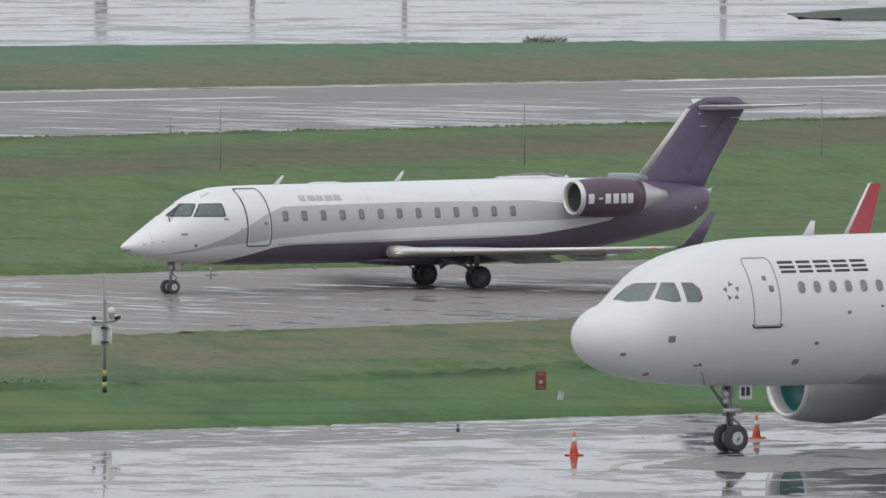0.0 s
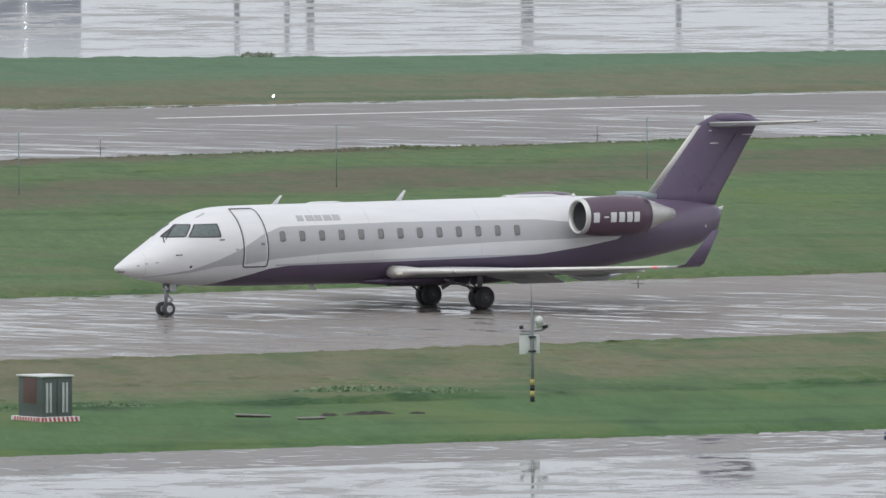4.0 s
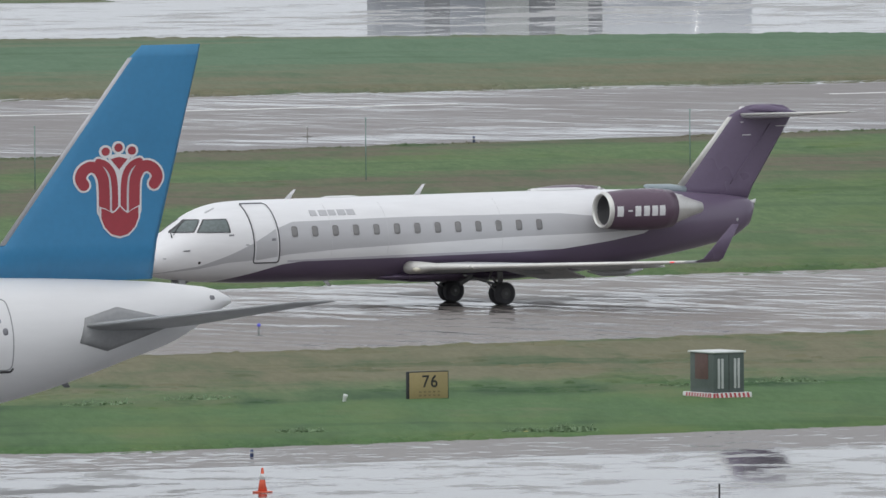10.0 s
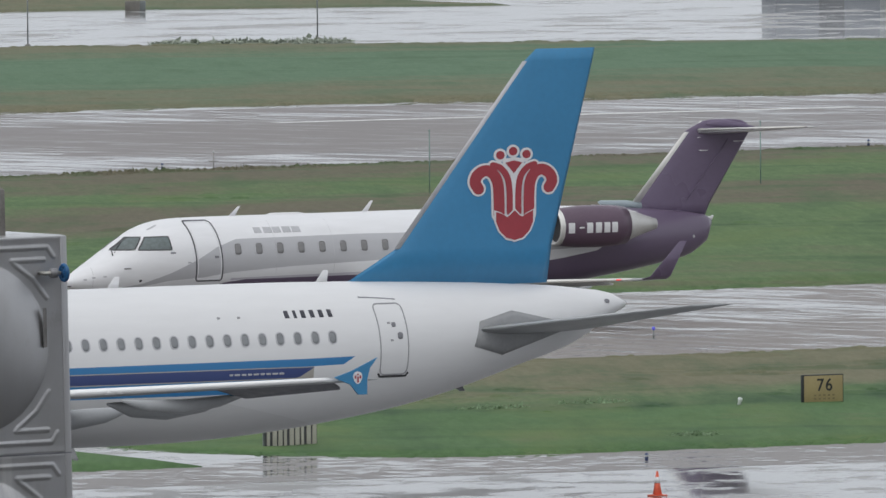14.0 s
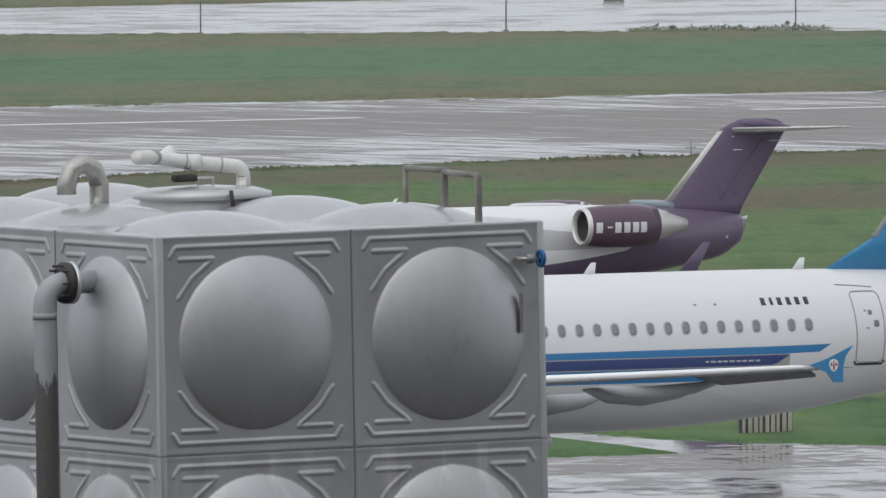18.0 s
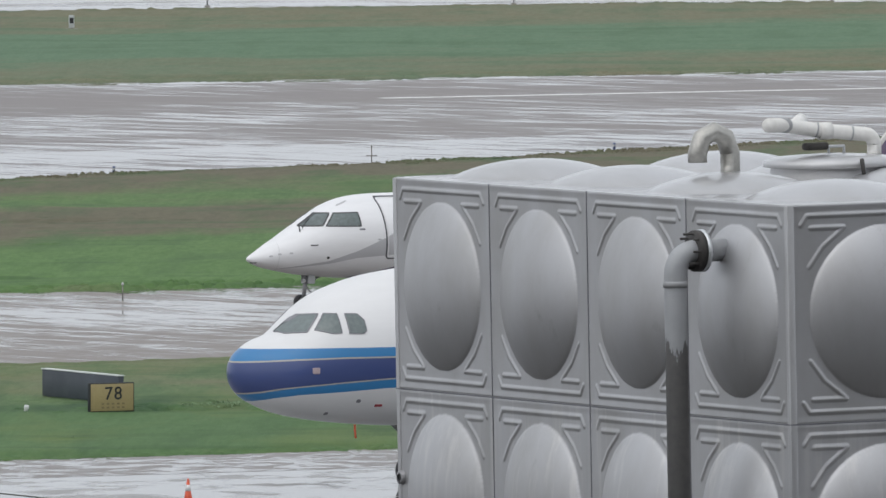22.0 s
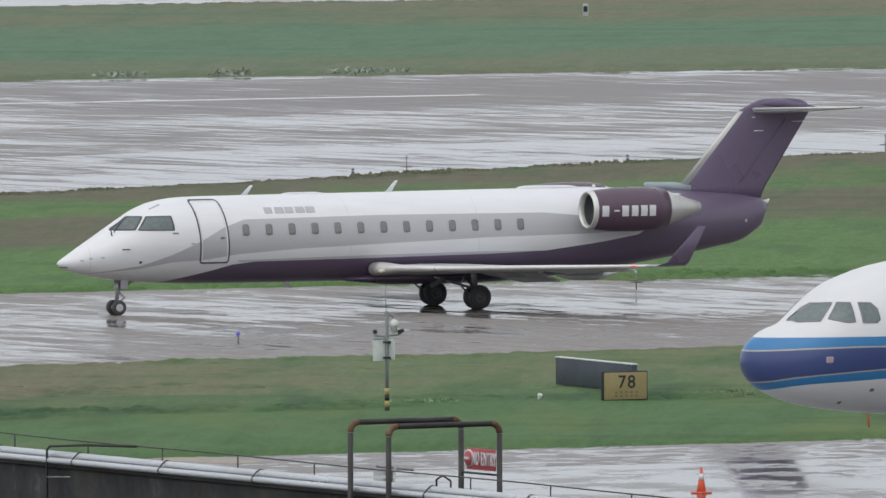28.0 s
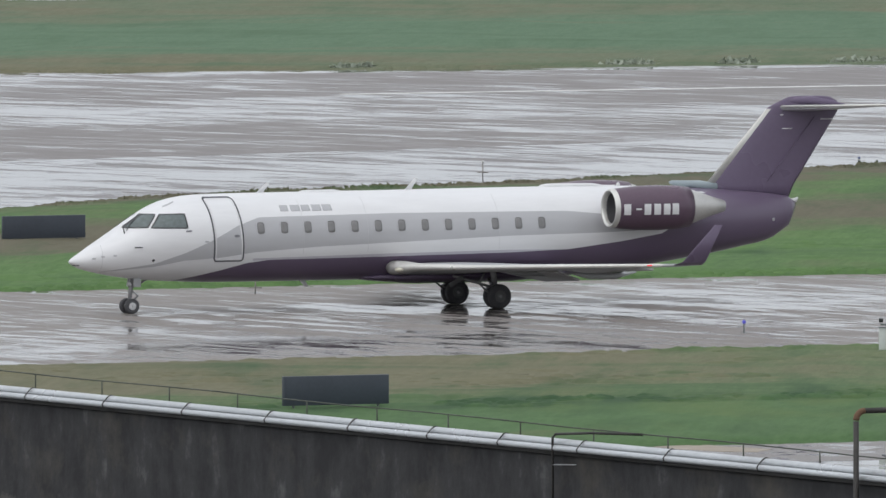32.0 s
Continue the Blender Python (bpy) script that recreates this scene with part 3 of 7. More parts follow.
slab("taxiway", ASPHALT, lambda x: 494.2, lambda x: 542.0, -300, 900, 0.008, "wet dark grey asphalt taxiway with shallow puddles", "taxiway")
IN = along([(240, 34), (280, 26), (330, 14), (400, 11)])
slab("runway", RUNWAY, lambda x: MID_FAR(x) + IN(x), lambda x: FAR_NEAR(x) - 3.5, 150, 900, 0.008, "wet brownish grey runway asphalt", "runway")
slab("runway_edge_near", RUNWAY_EDGE, lambda x: MID_FAR(x) - 2.0, lambda x: MID_FAR(x) + IN(x) - 0.02, 150, 900, 0.008, "streaked wet edge strip of the runway", "runway")
slab("far_apron", FAR_WET, lambda x: FAR_FAR(x) - 3.0, lambda x: 1500.0, 150, 1100, 0.006, "rain-wet concrete apron beyond the far verge", "apron")
slab("runway_edge_far", WET, lambda x: FAR_NEAR(x) - 3.48, lambda x: FAR_NEAR(x) + 1.5, 150, 900, 0.006, "water-covered far edge strip of the runway", "runway")
slab("pavement", DAMP, lambda x: float(np.interp(x, [250, 300, 330], [441.0, 438.0, 437.5])), lambda x: 451.0 + 13.0 * max(0.0, 1 - abs(x - 254.6) / 3.2), -200, 700, 0.004, "damp rough strip of pavement along the grass", "pavement")
def stain(name, outline, z, material, label, seed):
    """A thin flat patch with a ragged outline."""
    bm = bmesh.new()
    pts = []
    for i in range(len(outline)):
        (x0, y0), (x1, y1) = outline[i], outline[(i + 1) % len(outline)]
        k = max(2, int(math.hypot(x1 - x0, y1 - y0) / 0.3))
        for j in range(k):
            x, y = x0 + (x1 - x0) * j / k, y0 + (y1 - y0) * j / k
            pts.append((x + 0.35 * noise.noise((x * 0.9, y * 0.5, seed)), y + 0.9 * noise.noise((x * 0.7, y * 0.5, seed + 5))))
    top, low = [bm.verts.new((x, y, z)) for x, y in pts], [bm.verts.new((x, y, -0.01)) for x, y in pts]
    bm.faces.new(top)
    for i in range(len(top)):
        j = (i + 1) % len(top)
        bm.faces.new((low[i], low[j], top[j], top[i]))
    bmesh.ops.triangulate(bm, faces=bm.faces[:1])
    bmesh.ops.recalc_face_normals(bm, faces=bm.faces[:])
    return tagged(part(name, bm, material, None), label, "pavement", kind="structure")


DRYING = wet_pavement("drying_concrete", (0.225, 0.215, 0.21), (0.17, 0.163, 0.16), -0.10, 0.10, 0.5, 0.5, patches=0.2)
MUD = paint("pale_sandy_mud", (0.36, 0.31, 0.25), 0.7, 0, 0.3, 1.5)
stain("pavement_patch", [(297.2, 422.4), (301.0, 426.0), (306.5, 426.4), (320.0, 427.0), (320.0, 419.5), (306.0, 419.0), (298.5, 419.0)], 0.003, DRYING, "drier grey patch of concrete beside the parked nose", 2.0)
stain("mud_patch", [(202.4, 450.2), (203.9, 450.6), (204.6, 446.8), (203.9, 445.4), (202.9, 446.2)], 0.012, MUD, "pale sandy mud washed over the apron edge", 7.0)
PAINT_LINE = paint("white_road_paint", (0.84, 0.84, 0.82), 0.4, 0, 0.25, 1.5)
for i in range(-1, 8):
    bm = bmesh.new()
    vs = [bm.verts.new((x, y, 0.013)) for x, y in ((301.0 + 47.25 * i, 697.6), (329.5 + 47.25 * i, 697.6), (329.5 + 47.25 * i, 698.5), (301.0 + 47.25 * i, 698.5))]
    bm.faces.new(vs)
    tagged(part("trim_runway_stripe", bm, PAINT_LINE, None), "long white painted stripe on wet runway", "marking", "runway stripes", "structure")


def guide_line():
    """A faded line that bends towards the stand of the parked nose."""
    way = arc((305.2, 418.6, 0.0055), (-9.9, 0, 0), (0, 8.6, 0), 0.42, 1.50, 16)
    bm = bmesh.new()
    rows = []
    for i, q in enumerate(way):
        d = (way[min(i + 1, 16)] - way[max(i - 1, 0)]).normalized()
        side = Vector((-d.y, d.x, 0)) * 0.12
        rows.append((bm.verts.new(q + side), bm.verts.new(q - side)))
    for a, b in zip(rows, rows[1:]):
        bm.faces.new((a[0], a[1], b[1], b[0]))
    bmesh.ops.recalc_face_normals(bm, faces=bm.faces[:])
    tagged(part("trim_guide_line", bm, FADED_LINE, None), "faded curved guide line on wet apron", "marking", kind="structure")


FADED_LINE = paint("faded_line_paint", (0.52, 0.50, 0.44), 0.5, 0, 0.35, 1.5)
guide_line()


# ---- regional jet ----
CRJ = Body([(-1.87, 1.58, 1.58, 0), (-1.75, 1.71, 1.47, 0.17), (-1.53, 1.84, 1.37, 0.32), (-1.17, 2.07, 1.27, 0.50), (-0.8, 2.29, 1.19, 0.66), (-0.43, 2.52, 1.12, 0.80), (0.3, 2.98, 1.03, 1.02),
            (0.95, 3.31, 0.97, 1.18), (1.59, 3.47, 0.94, 1.28), (2.52, 3.54, 0.90, 1.345), (8, 3.56, 0.88, 1.345), (14, 3.58, 0.88, 1.345), (16, 3.56, 1.0, 1.33), (17.5, 3.52, 1.22, 1.26),
            (19.25, 3.42, 1.49, 1.02), (20.1, 3.35, 1.65, 0.82), (21.43, 3.2, 2.06, 0.45), (21.81, 3.12, 2.4, 0.30), (21.96, 3.0, 2.75, 0.10)])


def regional_jet():
    jet = thing("regional_jet", pose(350, 524.9, 0), "white and deep purple twin-engine regional jet taxiing on wet concrete", "airplane")
    low = [(-1.87, 0.2), (22.2, 0.2001)]
    # fuselage purple, lifted for haze like the fin's
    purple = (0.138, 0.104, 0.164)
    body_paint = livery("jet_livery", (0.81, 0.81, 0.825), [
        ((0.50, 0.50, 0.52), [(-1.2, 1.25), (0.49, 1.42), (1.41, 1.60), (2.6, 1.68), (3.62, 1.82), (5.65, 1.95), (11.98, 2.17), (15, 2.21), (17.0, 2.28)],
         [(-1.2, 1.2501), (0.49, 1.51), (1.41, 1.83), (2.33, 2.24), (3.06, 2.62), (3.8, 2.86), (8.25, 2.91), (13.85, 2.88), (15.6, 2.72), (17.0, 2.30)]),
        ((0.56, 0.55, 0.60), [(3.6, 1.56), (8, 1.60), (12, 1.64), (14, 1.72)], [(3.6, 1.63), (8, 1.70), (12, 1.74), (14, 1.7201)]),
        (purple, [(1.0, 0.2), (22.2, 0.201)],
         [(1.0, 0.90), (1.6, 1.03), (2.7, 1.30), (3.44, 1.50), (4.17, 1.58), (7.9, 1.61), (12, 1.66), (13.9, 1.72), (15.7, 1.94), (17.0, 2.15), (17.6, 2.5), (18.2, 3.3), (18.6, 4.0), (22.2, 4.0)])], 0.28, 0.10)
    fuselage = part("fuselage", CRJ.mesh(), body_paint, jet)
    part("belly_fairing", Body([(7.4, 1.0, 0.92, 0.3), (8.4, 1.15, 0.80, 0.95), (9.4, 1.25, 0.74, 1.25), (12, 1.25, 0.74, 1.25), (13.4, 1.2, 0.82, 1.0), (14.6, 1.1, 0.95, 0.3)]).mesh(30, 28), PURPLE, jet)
    # cockpit glass and its frames
    for side in (-1, 1):
        for q in ([(-0.26, 2.59), (0.34, 2.60), (0.65, 2.98), (0.33, 2.97)], [(0.43, 2.59), (1.48, 2.58), (1.46, 2.99), (0.75, 2.975)]):
            q = densify(q, 0.06)
            pane = part("cockpit_window", CRJ.patch(q, 0.010, side, 8), COCKPIT, jet)
            part("window_frame", CRJ.band(q, 0.032, 0.014, side), COCKPIT_FRAME, pane)
    # cabin windows and doors
    for side in (-1, 1):
        for i in range(13):
            x = 3.81 + 9.19 * i / 12
            q = rounded(x - 0.135, x + 0.135, 2.35, 2.73, 0.09)
            pane = part("cabin_window", CRJ.patch(q, 0.004, side, 2), GLASS_SHADE, jet)
            part("window_frame", CRJ.band(q, 0.035, 0.010, side), FRAME_GREY, pane)
    q = densify(rounded(2.33, 3.27, 1.57, 3.45, 0.09, 4, -0.12), 0.1)
    door = part("door_outline", CRJ.band(q, 0.040, 0.008), SEAM, jet, "dark outline of the closed cabin door")
    part("door_trim", CRJ.band([(x + (0.05 if x < 2.75 else -0.05), z + (0.04 if z < 2.5 else -0.03)) for x, z in q], 0.035, 0.007), WHITE, door)
    part("door_handle", CRJ.patch(rounded(2.95, 3.1, 2.28, 2.36, 0.03), 0.006), LINE, door)
    # seams, hatch, wipers and small probes on the nose
    part("radome_seam", CRJ.band([(-1.02 + 0.05 * abs(z - 1.65), z) for z in np.linspace(1.30, 2.08, 12)], 0.010, 0.004, -1, False), SKIN_LINE, jet)
    part("hatch_strip", CRJ.band(densify([(0.95, 3.20), (1.32, 3.34)], 0.1, False), 0.022, 0.012, -1, False), FRAME_GREY, jet)
    part("wiper", tube([CRJ.skin(-0.22, 2.50, 0.02), CRJ.skin(-0.12, 2.62, 0.03), CRJ.skin(0.10, 2.80, 0.03)], 0.012, 6), DARK, jet)
    part("ice_probe", tube([CRJ.skin(-0.30, 2.42, 0.0), CRJ.skin(-0.30, 2.50, 0.10)], 0.02, 6), DARK, jet)
    for x, z in ((-1.3, 1.66), (-1.05, 1.72), (-0.72, 1.75)):
        part("sensor_plate", CRJ.patch(rounded(x, x + 0.10, z, z + 0.05, 0.02), 0.005), FRAME_GREY, jet)
    part("sensor_plate", CRJ.patch(rounded(-1.78, -1.62, 1.46, 1.50, 0.015), 0.006), LINE, jet)
    part("sensor_plate", CRJ.patch(rounded(1.42, 1.60, 2.46, 2.51, 0.02), 0.006), LINE, jet)
    part("sensor_plate", CRJ.patch(rounded(2.0, 2.12, 2.14, 2.19, 0.02), 0.006), FRAME_GREY, jet)
    for x in (5.2, 7.3, 11.6):
        part("skin_joint", CRJ.band([(x, z) for z in np.linspace(1.75, 3.4, 20)], 0.007, 0.003, -1, False), SKIN_LINE, jet)
    part("roof_strip", Body([(5.6, 3.56, 3.5, 0.02), (5.9, 3.605, 3.5, 0.12), (6.7, 3.605, 3.5, 0.12), (7.0, 3.56, 3.5, 0.02)]).mesh(12, 10), WHITE, jet)
    part("beacon", lathe([(3.55, 0.07), (3.62, 0.06), (3.66, 0.01)], "z", 12, (16.1, 0, 0), True), REFLECT, jet)
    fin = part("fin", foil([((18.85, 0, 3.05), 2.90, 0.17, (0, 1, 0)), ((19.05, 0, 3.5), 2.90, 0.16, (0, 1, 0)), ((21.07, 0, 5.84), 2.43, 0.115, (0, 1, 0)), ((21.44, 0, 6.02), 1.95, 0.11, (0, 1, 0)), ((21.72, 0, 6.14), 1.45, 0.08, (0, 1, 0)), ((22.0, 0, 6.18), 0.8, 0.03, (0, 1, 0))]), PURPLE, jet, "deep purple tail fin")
    part("rudder_seam", tube([(21.00, -0.16, 3.62), (21.55, -0.125, 4.25), (22.08, -0.10, 4.90), (22.60, -0.075, 5.55)], 0.012, 6), VIOLET, fin)
    for x, z, n in ((21.50, 5.20, 0.32), (22.78, 5.47, 0.42), (21.44, 5.62, 0.10), (21.47, 5.83, 0.10)):
        part("static_wick", tube([(x, -0.13, z), (x + n, -0.13, z)], 0.016, 6), WHITE, fin)
    part("tail_light", smooth(add_tube(bmesh.new(), [(21.80, 0, 2.98), (22.0, 0, 3.02), (22.08, 0, 3.10)], [0.08, 0.07, 0.02], 10)), REFLECT, jet)
    part("drain_port", CRJ.patch(rounded(20.95, 21.05, 2.42, 2.52, 0.045), 0.006), FRAME_GREY, jet)
    part("leading_edge", foil([((18.96, 0, 3.5), 0.48, 0.125, (0, 1, 0)), ((21.02, 0, 5.80), 0.30, 0.08, (0, 1, 0))]), EDGE_METAL, fin, "bare metal leading edge")
    part("dorsal_fairing", smooth(add_tube(bmesh.new(), [(17.80, 0, 3.63), (17.88, 0, 3.62), (18.3, 0, 3.57), (18.8, 0, 3.52), (19.35, 0, 3.46)], [0.03, 0.07, 0.11, 0.15, 0.13], 12)), BLUE_GREY, fin)
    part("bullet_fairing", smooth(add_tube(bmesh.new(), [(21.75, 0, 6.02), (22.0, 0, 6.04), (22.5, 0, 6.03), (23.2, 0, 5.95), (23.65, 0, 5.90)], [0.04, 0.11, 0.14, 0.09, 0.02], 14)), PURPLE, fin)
    for side in (-1, 1):
        stab = part("tailplane", foil([((21.5, side * 0.05, 5.79), 2.15, 0.16, (0, 0, 1)), ((23.56, side * 3.25, 5.98), 0.58, 0.06, (0, 0, 1))]), WHITE, jet)
        part("leading_edge", foil([((21.44, side * 0.10, 5.862), 0.30, 0.10, (0, 0, 1)), ((23.52, side * 3.25, 5.982), 0.16, 0.06, (0, 0, 1))]), BARE, stab, "polished leading edge")
        wing = part("wing", foil([((8.05, side * 1.0, 1.20), 5.6, 0.40, (0, 0, 1)), ((8.35, side * 1.5, 1.24), 4.9, 0.34, (0, 0, 1)), ((9.6, side * 4.0, 1.32), 3.4, 0.23, (0, 0, 1)), ((12.9, side * 10.3, 1.60), 1.3, 0.09, (0, 0, 1))]), GREY_PAINT, jet)
        part("leading_edge", foil([((7.95, side * 1.15, 1.27), 1.0, 0.44, (0, 0, 1)), ((8.10, side * 1.45, 1.28), 0.95, 0.40, (0, 0, 1)), ((8.45, side * 2.0, 1.31), 0.6, 0.24, (0, 0, 1)), ((9.55, side * 4.0, 1.36), 0.40, 0.145, (0, 0, 1)), ((12.87, side * 10.28, 1.60), 0.32, 0.10, (0, 0, 1))]), BARE, wing, "bright polished leading edge")
        part("landing_light", smooth(add_tube(bmesh.new(), [(8.06, side * 1.56, 1.22), (8.16, side * 1.60, 1.22), (8.3, side * 1.66, 1.22)], [0.03, 0.075, 0.05], 10)), CLEAR_LENS, wing)
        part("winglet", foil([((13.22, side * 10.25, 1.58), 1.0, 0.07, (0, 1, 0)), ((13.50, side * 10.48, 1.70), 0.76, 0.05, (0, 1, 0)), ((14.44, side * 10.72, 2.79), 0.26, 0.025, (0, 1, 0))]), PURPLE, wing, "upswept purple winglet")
        part("position_light", smooth(add_tube(bmesh.new(), [(12.63, side * 9.86, 1.586), (12.66, side * 9.95, 1.59), (12.70, side * 10.02, 1.60)], [0.014, 0.022, 0.014], 8)), RED_LAMP if side < 0 else GREEN_LAMP, wing)
        # flaps paler than the wing: bounce off the wet ground put into their colour
        for q in (((11.5, 1.5, 1.12), (13.0, 1.5, 0.80), (12.95, 4.2, 0.93), (12.2, 4.2, 1.20)), ((12.2, 4.3, 1.28), (13.2, 4.3, 1.16), (13.85, 7.6, 1.36), (13.1, 7.6, 1.44))):
            part("flap", leaf([(x, side * y, z) for x, y, z in q], 0.06), WHITE_GREY, wing)
        for fy, fx in ((3.2, 12.2), (6.0, 13.2)):
            part("flap_fairing", smooth(add_tube(bmesh.new(), [(fx - 1.3, side * fy, 1.2), (fx - 0.7, side * fy, 1.12), (fx + 0.1, side * fy, 1.12), (fx + 0.8, side * fy, 1.22)], [0.02, 0.10, 0.11, 0.02])), GREY_PAINT, wing)
        c = (0, side * 2.2, 2.97)
        nac = part("engine_cowl", lathe([(14.88, 0.56), (15.08, 0.605), (15.7, 0.665), (16.4, 0.680), (17.0, 0.655), (17.40, 0.605), (17.39, 0.50)], "x", 32, c), MAROON, jet, "maroon-purple engine cowl")
        part("inlet_lip", lathe([(14.96, 0.485), (14.86, 0.495), (14.805, 0.52), (14.79, 0.55), (14.84, 0.58), (14.95, 0.598)], "x", 32, c), BARE, nac, "polished inlet lip")
        part("fan", lathe([(14.94, 0.487), (15.60, 0.465), (15.57, 0.14), (15.35, 0.01)], "x", 28, c), DUCT, nac)
        part("exhaust_nozzle", lathe([(17.3, 0.575), (17.44, 0.55), (17.72, 0.46), (17.74, 0.45), (18.2, 0.30), (18.22, 0.29), (18.64, 0.17), (18.63, 0.13), (18.4, 0.12)], "x", 28, (0, side * 2.13, 2.98)), HOT, nac, "bare metal exhaust nozzle")
        pyl = bmesh.new()
        add_box(pyl, (15.5, min(side * 1.0, side * 1.75), 2.86), (18.3, max(side * 1.0, side * 1.75), 3.08), 0.05)
        part("engine_pylon", smooth(pyl), GREY_PAINT, jet)
        part("pylon_fairing", foil([((16.4, side * 1.0, 3.37), 2.0, 0.12, (0, 0, 1)), ((16.7, side * 1.7, 3.36), 1.55, 0.09, (0, 0, 1))]), WHITE, jet)
        # main gear
        leg = part("gear_leg", tube([(11.1, side * 1.95, 1.15), (11.3, side * 1.65, 0.75), (11.4, side * 1.585, 0.37)], [0.10, 0.085, 0.07]), STRUT, jet)
        part("axle", tube([(11.4, side * 1.585 - 0.3, 0.37), (11.4, side * 1.585 + 0.3, 0.37)], 0.05), STRUT, leg)
        part("drag_brace", tube([(10.0, side * 1.5, 1.0), (11.32, side * 1.6, 0.62)], 0.04), STRUT, leg)
        door = bmesh.new()
        add_box(door, (-0.26, -0.02, -0.07), (0.26, 0.02, 0.07), 0.01, pose(10.05, side * 1.62, 0.84, 0, -28, 0))
        part("gear_door", door, DARK_HUB, jet)
        part("side_brace", tube([(11.25, side * 0.9, 1.05), (11.38, side * 1.55, 0.55)], 0.045), STRUT, leg)
        part("brake_hose", tube([(10.9, side * 1.8, 1.1), (10.75, side * 1.75, 0.75), (11.1, side * 1.7, 0.45)], 0.03), STRUT, leg)
        part("torque_link", tube([(11.32, side * 1.6, 0.72), (10.98, side * 1.6, 0.58), (11.3, side * 1.6, 0.40)], 0.04), STRUT, leg)
        for dy in (-0.17, 0.17):
            WHEELS.append((wheel(jet, (11.4, side * 1.585 + dy, 0.37), 0.37, 0.24, 0.5, DARK_HUB), 0.37, 3, Vector((11.4, side * 1.585 + dy, 0.37))))
    leg = part("gear_leg", tube([(0.22, 0, 1.25), (0.12, 0, 0.7), (0.08, 0, 0.25)], [0.075, 0.065, 0.05]), STRUT, jet)
    part("axle", tube([(0.08, -0.26, 0.23), (0.08, 0.26, 0.23)], 0.035), STRUT, leg)
    part("torque_link", tube([(0.12, 0, 0.72), (0.36, 0, 0.52), (0.1, 0, 0.32)], 0.03), STRUT, leg)
    part("drag_brace", tube([(0.9, 0, 1.15), (0.16, 0, 0.78)], 0.035), STRUT, leg)
    part("landing_lamp", lathe([(-0.03, 0.07), (0.05, 0.075), (0.09, 0.03)], "x", 14, (0.0, -0.12, 0.88)), HUB, leg)
    for side in (-1, 1):
        d = bmesh.new()
        add_box(d, (0.12, side * 0.24 - 0.012, 0.80), (0.36, side * 0.24 + 0.012, 1.1), 0.01)
        part("gear_door", d, GREY_PAINT, jet)
        WHEELS.append((wheel(jet, (0.08, side * 0.2, 0.23), 0.23, 0.16), 0.23, 2, Vector((0.08, side * 0.2, 0.23))))
    # aerials, probes, bars of lettering
    for x, hgt in ((4.2, 0.24), (9.05, 0.30)):
        part("aerial", foil([((x - 0.05, 0, 3.50), 0.26, 0.03, (0, 1, 0)), ((x + 0.34, 0, 3.60 + hgt), 0.10, 0.02, (0, 1, 0))]), WHITE, jet)
    part("satellite_aerial", Body([(13.5, 3.6, 3.52, 0.03), (13.9, 3.66, 3.5, 0.16), (15.2, 3.65, 3.5, 0.16), (15.6, 3.59, 3.52, 0.03)]).mesh(14, 12), WHITE, jet)
    part("drain_mast", foil([((5.5, -0.1, 0.95), 0.22, 0.03, (0, 1, 0)), ((5.75, -0.1, 0.70), 0.14, 0.02, (0, 1, 0))]), WHITE, jet)
    part("pitot_probe", tube([(0.1, -0.98, 2.02), (0.05, -1.08, 2.02), (-0.18, -1.08, 2.02)], 0.018, 8), DARK, jet)
    part("static_port", CRJ.patch(rounded(0.42, 0.50, 1.58, 1.66, 0.035), 0.006), DARK, jet)
    x = 4.55
    for wd in (0.26, 0.30, 0.28, 0.30, 0.30):
        part("lettering_bar", CRJ.patch(densify([(x, 3.02), (x + wd, 3.02), (x + wd, 3.20), (x, 3.20)], 0.1), 0.004), FAINT, jet, "faint grey bar of lettering")
        x += 0.345
    xs = [15.05, 15.43, 15.69, 16.01, 16.32, 16.61]
    for i, x in enumerate(xs):
        bm = bmesh.new()
        z0, z1, wd = (2.93, 2.98, 0.17) if i == 1 else (2.78, 3.11, 0.22)
        rr = lambda xx: float(np.interp(xx, [14.88, 15.08, 15.7, 16.4, 17.0, 17.40], [0.56, 0.605, 0.665, 0.680, 0.655, 0.605])) + 0.012
        vs = []
        for xx in (x, x + wd):
            vs.append([bm.verts.new((xx, -2.2 - math.sqrt(rr(xx) ** 2 - (z - 2.97) ** 2), z)) for z in np.linspace(z0, z1, 5)])
        for a in range(4):
            bm.faces.new((vs[0][a], vs[1][a], vs[1][a + 1], vs[0][a + 1]))
        part("lettering_bar", bm, WHITE, jet, "white bar of lettering")
    return jet


WHITE_GREY = paint("pale_grey_cowl", (0.60, 0.60, 0.60), 0.35, 0, 0.1, 1)
EDGE_METAL = paint("pale_fin_edge_metal", (0.66, 0.65, 0.62), 0.4, 0.2, 0.12, 2)
BLUE_GREY = paint("blue_grey_fairing_paint", (0.34, 0.40, 0.43), 0.4, 0, 0.15, 2)
VIOLET = paint("paler_violet_seam", (0.13, 0.10, 0.16), 0.5, 0, 0.2, 4)
SKIN_LINE = paint("faint_skin_joint", (0.62, 0.62, 0.63), 0.4, 0, 0.1, 6)
CLEAR_LENS = paint("clear_lamp_lens", (0.70, 0.66, 0.55), 0.1, 0.2, 0.1, 8)
COCKPIT_FRAME = paint("black_cockpit_frame", (0.06, 0.062, 0.066), 0.5, 0, 0.2, 8)
COCKPIT = paint("cockpit_glass", (0.17, 0.205, 0.205), 0.06, 0, 0.4, 1.5)
